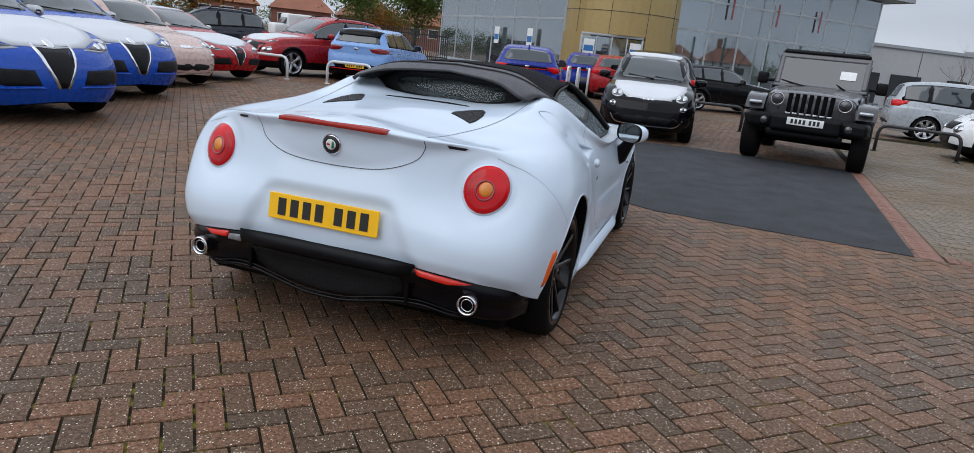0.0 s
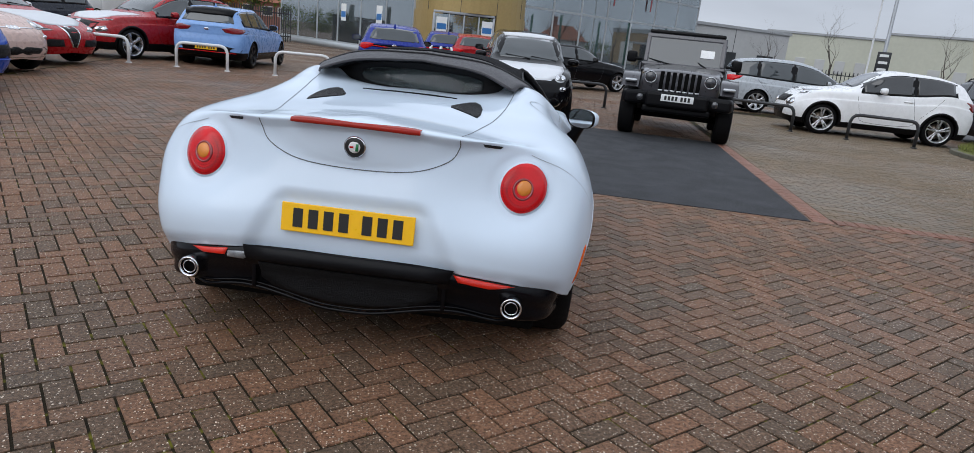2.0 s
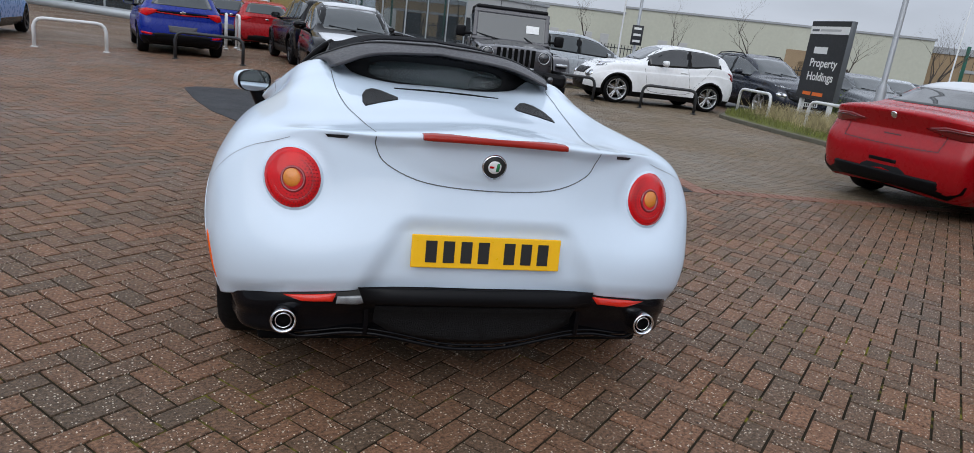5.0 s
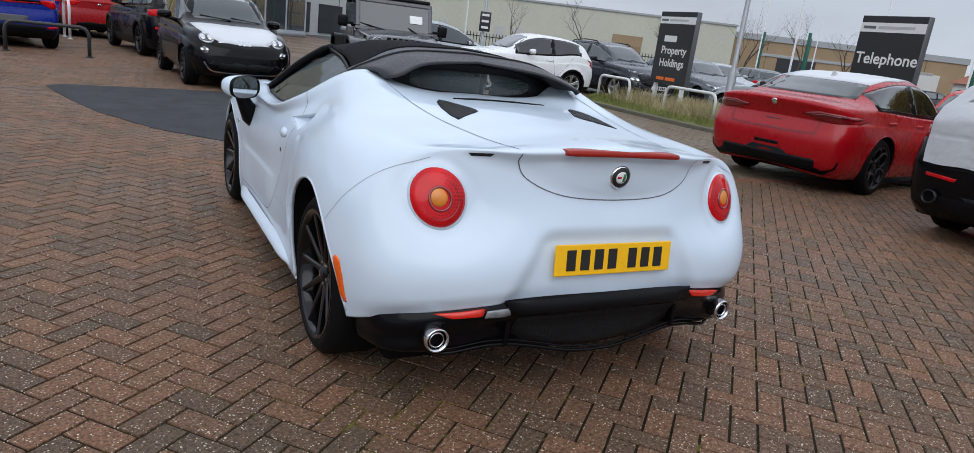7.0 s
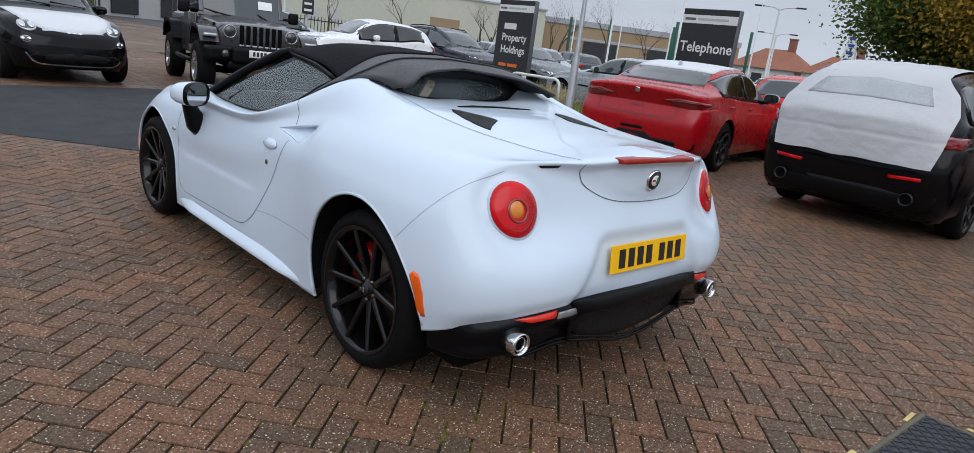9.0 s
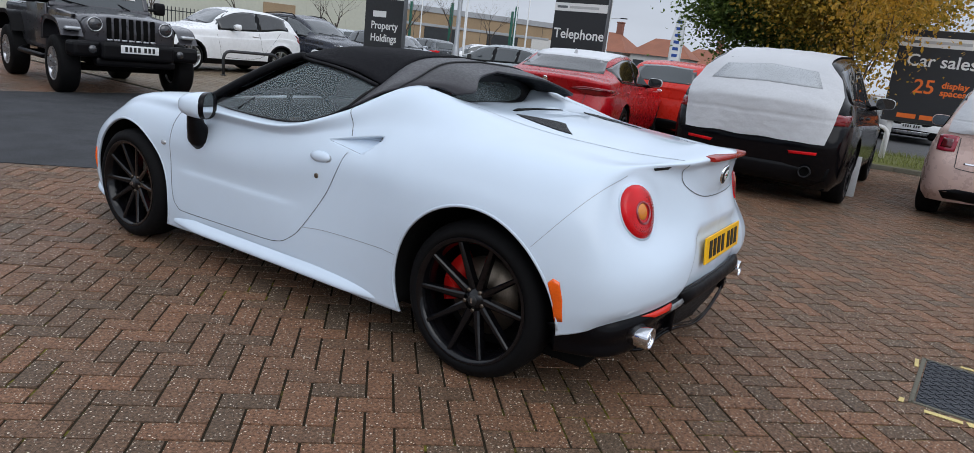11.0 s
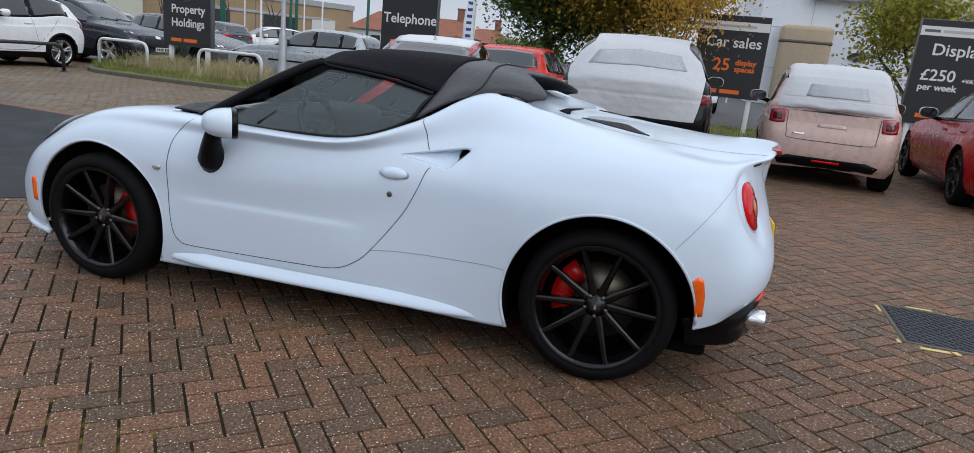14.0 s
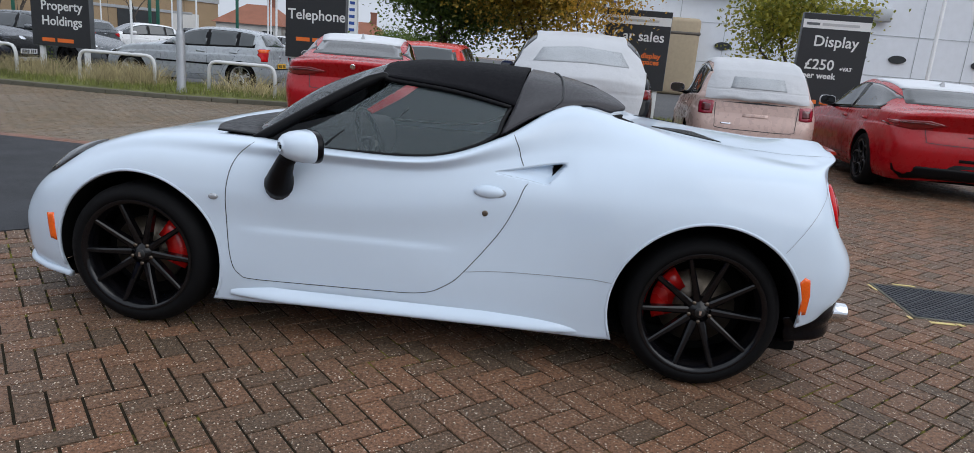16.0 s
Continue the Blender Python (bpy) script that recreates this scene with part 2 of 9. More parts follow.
def grid_vf(g, keep=None):
    nu, nv = g.shape[:2]
    fs = [(i * nv + j, i * nv + j + 1, (i + 1) * nv + j + 1, (i + 1) * nv + j)
          for i in range(nu - 1) for j in range(nv - 1) if keep is None or keep[i, j]]
    return g.reshape(-1, 3).tolist(), fs


def tidy(vf):
    """Drops points that no face uses."""
    used = sorted({i for q in vf[1] for i in q})
    at = {o: k for k, o in enumerate(used)}
    return [vf[0][o] for o in used], [tuple(at[i] for i in q) for q in vf[1]]


def full(g):
    """Both halves of a half-net whose last column lies on y = 0, as one grid."""
    other = g[:, ::-1].copy()
    other[..., 1] *= -1
    return np.concatenate([g, other[:, 1:]], axis=1)


def thick(vf, d):
    """A sheet with a back face d behind it and closed rims."""
    me = bpy.data.meshes.new("tmp")
    me.from_pydata(vf[0], [], vf[1])
    me.update()
    nor = [v.normal.copy() for v in me.vertices]
    bpy.data.meshes.remove(me)
    k = len(vf[0])
    vs = [tuple(p) for p in vf[0]] + [tuple(Vector(p) - n * d) for p, n in zip(vf[0], nor)]
    edge = {}
    for q in vf[1]:
        for a, b in zip(q, q[1:] + q[:1]):
            edge[(a, b)] = edge.get((a, b), 0) + 1
    rim = [(a, b) for a, b in edge if (b, a) not in edge]
    fs = [tuple(q) for q in vf[1]] + [tuple(i + k for i in reversed(q)) for q in vf[1]] + [(b, a, a + k, b + k) for a, b in rim]
    return vs, fs


def cut_out(vf, field):
    """Cuts away what lies where field(p) is below 0, with a clean edge."""
    vs = [tuple(p) for p in vf[0]]
    val = [field(p) for p in vs]
    made, fs = {}, []

    def crossing(i, j):
        key = (min(i, j), max(i, j))
        if key not in made:
            a, b = Vector(vs[key[0]]), Vector(vs[key[1]])
            lo, hi = (a, b) if val[key[0]] < 0 else (b, a)
            for _ in range(12):
                mid = (lo + hi) / 2
                if field(mid) < 0:
                    lo = mid
                else:
                    hi = mid
            made[key] = len(vs)
            vs.append(tuple(hi))
        return made[key]

    for q in vf[1]:
        if all(val[i] >= 0 for i in q):
            fs.append(tuple(q))
        elif any(val[i] >= 0 for i in q):
            out = []
            for i, j in zip(q, q[1:] + q[:1]):
                if val[i] >= 0:
                    out.append(i)
                if (val[i] >= 0) != (val[j] >= 0):
                    out.append(crossing(i, j))
            if len(out) > 2:
                fs.append(tuple(out))
    return tidy((vs, fs))


def arch_cut(vf, arches, inner=0.45):
    """Opens wheel arches (x, z, radius) in the flanks."""
    def field(p):
        if abs(p[1]) < inner:
            return 1.0
        return min(math.hypot(p[0] - cx, p[2] - cz) - r for cx, cz, r in arches)
    return cut_out(vf, field)


def arch_liner(tree, side, cx, cz, r, y_in, a0=-0.1, a1=1.1, n=40):
    """The lining of a wheel arch, from the flank's edge inwards."""
    g = []
    for k in range(n + 1):
        a = math.pi * (a0 + (a1 - a0) * k / n)
        x, z = cx + r * math.cos(a), cz + r * math.sin(a)
        y = abs(drop_on(tree, "l", cx + (r + 0.012) * math.cos(a), cz + (r + 0.012) * math.sin(a))[0].y) - 0.004
        g.append([(x, side * (y + (y_in - y) * q / 3), z) for q in range(4)])
    return grid_vf(np.array(g))


def arch_lip(tree, side, cx, cz, r, rad=0.007, a0=-0.14, a1=1.14, sink=0.6):
    pts = []
    for k in range(49):
        a = math.pi * (a0 + (a1 - a0) * k / 48)
        h, nr = drop_on(tree, "l", cx + (r + 0.004) * math.cos(a), cz + (r + 0.004) * math.sin(a))
        pts.append((h.x, side * (abs(h.y) - rad * sink), h.z))
    return tube(pts, rad, 8)


def bvh_of(vf):
    return BVHTree.FromPolygons([Vector(p) for p in vf[0]], [list(q) for q in vf[1]])


def drop_on(tree, axis, a, b):
    """The point of a body seen along an axis: 'l'/'r' flank, 'f'/'b' front or back, 't' top; a, b are the two other coordinates."""
    start, way = {
        "l": ((a, 5, b), (0, -1, 0)), "r": ((a, -5, b), (0, 1, 0)), "f": ((9, a, b), (-1, 0, 0)),
        "b": ((-9, a, b), (1, 0, 0)), "t": ((a, b, 5), (0, 0, -1))}[axis]
    hit, nor, _, _ = tree.ray_cast(Vector(start), Vector(way))
    if hit is None:
        hit, nor, _, _ = tree.find_nearest(Vector(start) + Vector(way) * (4.2 if axis in "lr" else 4.0 if axis == "t" else 6.5))
    if nor.dot(Vector(way)) > 0:
        nor = -nor
    return hit, nor


def laid(tree, axis, outline, lift=0.004, dome=0.0, rings=4, sub=4):
    """A thin plate that follows the body: outline pairs, seen along the axis, as a star-shaped patch with a rim."""
    pts = []
    for (a0, b0), (a1, b1) in zip(outline, list(outline[1:]) + [outline[0]]):
        pts += [(a0 + (a1 - a0) * s / sub, b0 + (b1 - b0) * s / sub) for s in range(sub)]
    ca, cb = sum(p[0] for p in pts) / len(pts), sum(p[1] for p in pts) / len(pts)
    n = len(pts)
    vs, fs = [], []
    h, nr = drop_on(tree, axis, ca, cb)
    vs.append(tuple(h + nr * (lift + dome)))
    for r in range(1, rings + 1):
        s = r / rings
        for a, b in pts:
            h, nr = drop_on(tree, axis, ca + (a - ca) * s, cb + (b - cb) * s)
            vs.append(tuple(h + nr * (lift + dome * (1 - s * s))))
    for a, b in pts:
        h, nr = drop_on(tree, axis, a, b)
        vs.append(tuple(h - nr * 0.006))
    for k in range(n):
        fs.append((0, 1 + k, 1 + (k + 1) % n))
    for r in range(rings):
        for k in range(n):
            j = (k + 1) % n
            fs.append((1 + r * n + k, 1 + (r + 1) * n + k, 1 + (r + 1) * n + j, 1 + r * n + j))
    area = sum(p[0] * q[1] - q[0] * p[1] for p, q in zip(pts, pts[1:] + pts[:1]))
    flip = (area > 0) != (axis in "rft")
    return vs, [tuple(reversed(q)) for q in fs] if flip else fs


def seam(tree, axis, pts, width=0.005, lift=0.0012, steps=5):
    """A narrow dark joint that follows the body along points."""
    p = spline([(a, b, 0) for a, b in pts], steps)[:, :2]
    vs, fs = [], []
    for i in range(len(p)):
        t = p[min(i + 1, len(p) - 1)] - p[max(i - 1, 0)]
        t = t / (np.linalg.norm(t) + 1e-9)
        for s in (-1, 1):
            q = p[i] + np.array([-t[1], t[0]]) * s * width / 2
            h, nr = drop_on(tree, axis, q[0], q[1])
            vs.append(tuple(h + nr * lift))
    fs = [(2 * i, 2 * i + 1, 2 * i + 3, 2 * i + 2) for i in range(len(p) - 1)]
    return vs, fs


def ellipse(ca, cb, ra, rb, n=24):
    return [(ca + ra * math.cos(2 * math.pi * k / n), cb + rb * math.sin(2 * math.pi * k / n)) for k in range(n)]


def flipy(outline):
    return [(-a, b) for a, b in outline]


def heading(x, y, hx, hy, z=0.0):
    """A pose on the ground whose x axis points along (hx, hy)."""
    return pose(x, y, z, 0, 0, math.degrees(math.atan2(hy, hx)))


def wheel(parent, x, y, r, w, rim_r, rim, spokes=10, side=1, style="thin", caliper=None, thin=0.018):
    """Tyre, rim barrel, spokes, disc and hub; side is +1 on the left."""
    m = pose(x, y, r, 0, 0, 0 if side > 0 else 180)
    tyre = part("wheel", lathe([(rim_r, -w / 2), (rim_r + 0.02, -w / 2 - 0.004), (r - 0.03, -w / 2 + 0.002), (r - 0.008, -w / 2 + 0.02), (r, -w / 2 + 0.045),
                               (r, w / 2 - 0.045), (r - 0.008, w / 2 - 0.02), (r - 0.03, w / 2 - 0.002), (rim_r + 0.02, w / 2 + 0.004), (rim_r, w / 2),
                               (rim_r - 0.01, w / 2 - 0.02), (rim_r - 0.01, -w / 2 + 0.02)], 48, "y", True), RUBBER, parent, "", True, m)
    part("rim", lathe([(rim_r, w / 2 + 0.002), (rim_r - 0.012, w / 2 + 0.004), (rim_r - 0.022, w / 2 - 0.012), (rim_r - 0.035, w / 2 - 0.05), (rim_r - 0.04, -w / 2 + 0.03), (rim_r - 0.03, -w / 2 + 0.03)], 48, "y"), rim, tyre)
    # added dark disc stands in for the shade behind the spokes
    part("backing", lathe([(rim_r - 0.03, -w / 2 + 0.06), (0.0, -w / 2 + 0.06)], 32, "y"), SHADE_BLACK, tyre)
    part("brake_disc", lathe([(0.0, 0.0), (0.62 * rim_r, 0.0), (0.62 * rim_r, -0.02), (0.0, -0.02)], 32, "y"), STEEL, tyre)
    if caliper:
        behind = (x > 1) == (side > 0)
        part("caliper", thick(laid_arc(0.40 * rim_r, 0.74 * rim_r, 160 if behind else -55, 235 if behind else 20, 0.022), 0.05), caliper, tyre)
    pieces = []
    for k in range(spokes):
        a = 360.0 * k / spokes
        if style == "thin":
            sp = [(0.045, thin * 1.3, w / 2 - 0.045), (0.5 * rim_r, thin, w / 2 - 0.03), (rim_r - 0.02, thin * 0.8, w / 2 - 0.012)]
        elif style == "wide":
            sp = [(0.04, thin * 1.4, w / 2 - 0.04), (0.5 * rim_r, thin * 1.2, w / 2 - 0.02), (rim_r - 0.02, thin * 2.0, w / 2 - 0.01)]
        elif style == "twin":
            a += 9.0 if k % 2 else -9.0
            sp = [(0.04, thin * 0.8, w / 2 - 0.04), (0.5 * rim_r, thin * 0.6, w / 2 - 0.02), (rim_r - 0.02, thin * 0.7, w / 2 - 0.01)]
        else:
            mid_r, hole = 0.62 * rim_r, 0.31 * rim_r
            loop = [(mid_r + hole * math.cos(q), w / 2 - 0.020 + 0.01 * math.cos(q), hole * math.sin(q)) for q in np.linspace(0, 2 * math.pi, 25)]
            part("spoke", moved(tube(loop, 0.016, 6, False), pose(0, 0, 0, 0, a, 0)), rim, tyre)
            sp = [(0.04, thin * 1.2, w / 2 - 0.04), (0.2 * rim_r, thin * 1.1, w / 2 - 0.034), (0.33 * rim_r, thin, w / 2 - 0.03)]
        vs, fs = [], []
        for rad, hw, h in sp:
            vs += [(rad, h, -hw), (rad, h + 0.006, -hw * 0.5), (rad, h + 0.006, hw * 0.5), (rad, h, hw), (rad, h - 0.03, hw), (rad, h - 0.03, -hw)]
        for i in range(2):
            for q in range(6):
                j = (q + 1) % 6
                fs.append((i * 6 + q, i * 6 + j, i * 6 + 6 + j, i * 6 + 6 + q))
        part("spoke", moved((vs, fs), pose(0, 0, 0, 0, a, 0)), rim, tyre, "", False)
    part("hub_cap", lathe([(0.0, w / 2 - 0.028), (0.026, w / 2 - 0.03), (0.03, w / 2 - 0.036), (0.055, w / 2 - 0.045), (0.06, w / 2 - 0.08)], 24, "y"), rim, tyre)
    if caliper:
        for k in range(5):
            part("wheel_bolt", moved(lathe([(0.0, w / 2 - 0.036), (0.008, w / 2 - 0.036), (0.009, w / 2 - 0.06)], 10, "y"), pose(0, 0, 0, 0, 72 * k + 18, 0) @ pose(0.044, 0, 0)), STEEL, tyre)
        part("hub_badge", lathe([(0.0, w / 2 - 0.0255), (0.019, w / 2 - 0.026), (0.022, w / 2 - 0.03)], 20, "y"), INK, tyre, "small round wheel badge")
        part("badge_emblem", moved(box(0.010, 0.003, 0.020, 0.0), pose(0, w / 2 - 0.0245, 0)), CHROME, tyre, "", False)
    return tyre


def laid_arc(r0, r1, a0, a1, h):
    vs, fs = [], []
    for k in range(9):
        a = radians(a0 + (a1 - a0) * k / 8)
        for r in (r0, r1):
            vs.append((r * math.cos(a), h, -r * math.sin(a)))
    for k in range(8):
        fs.append((2 * k, 2 * k + 1, 2 * k + 3, 2 * k + 2))
    return vs, fs


def number_plate(parent, tree, axis, z, material, w=0.52, h=0.111, y=0.0, lift=0.012):
    """A flat plate with dark bars in place of its characters."""
    p0, _ = drop_on(tree, axis, y, z + h / 2)
    p1, _ = drop_on(tree, axis, y, z - h / 2)
    s = 1 if axis == "f" else -1
    x = max(p0.x * s, p1.x * s) * s + s * lift
    lean = math.degrees(math.atan2((p0.x - p1.x) * s, h)) * 0.6
    m = pose(x, y, z, 0, -lean * s, 0 if s > 0 else 180)
    plate = part("number_plate", box(0.008, w, h, 0.003), material, parent, "yellow number plate" if material is PLATE_YELLOW else "white number plate", False, m)
    for k in range(7):
        cy = (-0.375 + 0.125 * k + (0.035 if k > 3 else -0.03)) * w * 0.92
        part("plate_bar", box(0.003, w * 0.072, h * 0.66, 0.0, (0.0052, cy, 0)), INK, plate, "", False)
    return plate


# ---- ground ----
def paver_shader(name, a, b, per_object=False, brick_sheet=False):
    m, nt, bs = node_mat(name)
    n, l = nt.nodes, nt.links
    co = n.new("ShaderNodeTexCoord")
    big = n.new("ShaderNodeTexNoise")
    big.inputs["Scale"].default_value, big.inputs["Detail"].default_value = 0.5, 5
    l.new(co.outputs["Object"], big.inputs["Vector"])
    fine = n.new("ShaderNodeTexNoise")
    fine.inputs["Scale"].default_value, fine.inputs["Detail"].default_value = 70, 8
    fine.inputs["Roughness"].default_value = 0.72
    l.new(co.outputs["Object"], fine.inputs["Vector"])
    if brick_sheet:
        mp = n.new("ShaderNodeMapping")
        mp.inputs["Rotation"].default_value = (0, 0, radians(20))
        l.new(co.outputs["Object"], mp.inputs[0])
        br = n.new("ShaderNodeTexBrick")
        br.inputs["Scale"].default_value = 1.0
        br.inputs["Brick Width"].default_value, br.inputs["Row Height"].default_value = 0.2, 0.1
        br.inputs["Mortar Size"].default_value = 0.004
        br.inputs["Color1"].default_value, br.inputs["Color2"].default_value, br.inputs["Mortar"].default_value = (0.2, 0.2, 0.2, 1), (0.9, 0.9, 0.9, 1), (0.5, 0.5, 0.5, 1)
        l.new(mp.outputs[0], br.inputs["Vector"])
        rnd = br.outputs["Color"]
    else:
        src = n.new("ShaderNodeObjectInfo") if per_object else n.new("ShaderNodeNewGeometry")
        rnd = src.outputs["Random"] if per_object else src.outputs["Random Per Island"]
    mixv = n.new("ShaderNodeMath")
    mixv.operation = "ADD"
    l.new(rnd, mixv.inputs[0])
    l.new(big.outputs["Fac"], mixv.inputs[1])
    ra = n.new("ShaderNodeValToRGB")
    ra.color_ramp.elements[0].position, ra.color_ramp.elements[0].color = 0.35, (*a, 1)
    ra.color_ramp.elements[1].position, ra.color_ramp.elements[1].color = 1.45, (*b, 1)
    hs = n.new("ShaderNodeMath")
    hs.operation = "MULTIPLY"
    hs.inputs[1].default_value = 0.62
    l.new(mixv.outputs[0], hs.inputs[0])
    l.new(hs.outputs[0], ra.inputs[0])
    ra.color_ramp.elements[0].position, ra.color_ramp.elements[1].position = 0.22, 0.9
    fm = n.new("ShaderNodeMapRange")
    fm.inputs["From Min"].default_value, fm.inputs["From Max"].default_value = 0.36, 0.64
    fm.inputs["To Min"].default_value, fm.inputs["To Max"].default_value = 0.30, 1.70
    l.new(fine.outputs["Fac"], fm.inputs["Value"])
    sc = n.new("ShaderNodeVectorMath")
    sc.operation = "SCALE"
    l.new(ra.outputs[0], sc.inputs[0])
    l.new(fm.outputs[0], sc.inputs["Scale"])
    # pale stone chips
    vo = n.new("ShaderNodeTexVoronoi")
    vo.inputs["Scale"].default_value = 105
    l.new(co.outputs["Object"], vo.inputs["Vector"])
    near_ = n.new("ShaderNodeMath")
    near_.operation = "LESS_THAN"
    l.new(vo.outputs["Distance"], near_.inputs[0])
    vs = n.new("ShaderNodeSeparateColor")
    l.new(vo.outputs["Color"], vs.inputs[0])
    rad = n.new("ShaderNodeMapRange")
    rad.inputs["From Min"].default_value, rad.inputs["From Max"].default_value = 0.50, 1.0
    rad.inputs["To Min"].default_value, rad.inputs["To Max"].default_value = 0.04, 0.42
    l.new(vs.outputs[0], rad.inputs["Value"])
    l.new(rad.outputs[0], near_.inputs[1])
    chip = n.new("ShaderNodeMix")
    chip.data_type = "RGBA"
    l.new(near_.outputs[0], chip.inputs["Factor"])
    l.new(sc.outputs[0], chip.inputs["A"])
    tone = n.new("ShaderNodeValToRGB")
    tone.color_ramp.elements[0].color, tone.color_ramp.elements[1].color = (0.30, 0.25, 0.19, 1), (0.80, 0.71, 0.60, 1)
    l.new(vs.outputs[1], tone.inputs[0])
    l.new(tone.outputs[0], chip.inputs["B"])
    l.new(chip.outputs["Result"], bs.inputs["Base Color"])
    damp = n.new("ShaderNodeMapRange")
    damp.inputs["From Min"].default_value, damp.inputs["From Max"].default_value = 0.35, 0.65
    damp.inputs["To Min"].default_value, damp.inputs["To Max"].default_value = 0.42, 0.68
    l.new(big.outputs["Fac"], damp.inputs["Value"])
    l.new(damp.outputs[0], bs.inputs["Roughness"])
    bs.inputs["Specular IOR Level"].default_value = 0.18
    bp = n.new("ShaderNodeBump")
    bp.inputs["Strength"].default_value, bp.inputs["Distance"].default_value = 0.8, 0.006
    l.new(fine.outputs["Fac"], bp.inputs["Height"])
    l.new(bp.outputs[0], bs.inputs["Normal"])
    return m


PAVER_DARK, PAVER_RED = (0.092, 0.067, 0.046), (0.190, 0.098, 0.057)
PAVER = paver_shader("block_paving", PAVER_DARK, PAVER_RED)
PAVER_ONE = paver_shader("block_paver", PAVER_DARK, PAVER_RED, True)
PAVER_EAST = paver_shader("worn_block_paving", (0.128, 0.103, 0.070), (0.180, 0.128, 0.080))
PAVER_SHEET = paver_shader("far_block_paving", (0.095, 0.068, 0.045), (0.15, 0.088, 0.052), False, True)
BORDER = paver_shader("red_border_paver", (0.19, 0.085, 0.058), (0.26, 0.12, 0.08))
JOINT = mat("mossy_joint_sand", (0.024, 0.019, 0.012), rough=0.95, vary=0.6, scale=3, bump=0.6, bump_scale=80, spec=0.1)


def add_moss(m):
    """Green-yellow moss in patches over the joint sand."""
    nt = m.node_tree
    n, l = nt.nodes, nt.links
    bs = n["Principled BSDF"]
    old = bs.inputs["Base Color"].links[0].from_socket
    co = n.new("ShaderNodeTexCoord")
    fine, wide = n.new("ShaderNodeTexNoise"), n.new("ShaderNodeTexNoise")
    fine.inputs["Scale"].default_value, wide.inputs["Scale"].default_value = 14, 1.1
    for q in (fine, wide):
        l.new(co.outputs["Object"], q.inputs["Vector"])
    s = n.new("ShaderNodeMath")
    s.operation = "ADD"
    l.new(fine.outputs["Fac"], s.inputs[0])
    l.new(wide.outputs["Fac"], s.inputs[1])
    r = n.new("ShaderNodeMapRange")
    r.inputs["From Min"].default_value, r.inputs["From Max"].default_value = 1.10, 1.26
    l.new(s.outputs[0], r.inputs["Value"])
    mx = n.new("ShaderNodeMix")
    mx.data_type = "RGBA"
    l.new(r.outputs[0], mx.inputs["Factor"])
    l.new(old, mx.inputs["A"])
    mx.inputs["B"].default_value = (0.15, 0.14, 0.02, 1)
    l.new(mx.outputs["Result"], bs.inputs["Base Color"])


add_moss(JOINT)
TARMAC = mat("tarmac", (0.040, 0.042, 0.047), spec=0.3, rough=0.8, vary=0.5, scale=12, bump=0.9, bump_scale=140)
ROAD = mat("road_asphalt", (0.075, 0.075, 0.078), rough=0.8, vary=0.2, scale=2, bump=0.5, bump_scale=120)
KERB = mat("kerb_concrete", (0.12, 0.112, 0.085), rough=0.85, vary=0.3, scale=5, bump=0.4, bump_scale=60)
GRASS = mat("grass_verge", (0.13, 0.14, 0.04), rough=0.95, vary=0.5, scale=6, bump=1.0, bump_scale=50)

AX, AY = Vector((math.cos(radians(-20)), math.sin(radians(-20)))), Vector((math.cos(radians(70)), math.sin(radians(70))))
TARMAC_EDGE = [(3.48, 5.80), (1.457, 6.51), (0.81, 7.19), (0.37, 7.94), (-0.20, 8.95), (-0.42, 10.0), (-0.46, 11.0), (-0.42, 12.2), (-0.20, 12.45), (1.33, 12.30), (3.30, 12.07), (5.53, 11.25)]


def inside_poly(px, py, poly):
    c = np.zeros(len(px), bool)
    for (x0, y0), (x1, y1) in zip(poly, poly[1:] + poly[:1]):
        cross = ((y0 > py) != (y1 > py)) & (px < (x1 - x0) * (py - y0) / (y1 - y0 + 1e-12) + x0)
        c ^= cross
    return c


def slab(poly, z0, z1):
    n = len(poly)
    vs = [(x, y, z0) for x, y in poly] + [(x, y, z1) for x, y in poly]
    fs = [tuple(range(n, 2 * n)), tuple(reversed(range(n)))] + [(i, (i + 1) % n, n + (i + 1) % n, n + i) for i in range(n)]
    return vs, fs


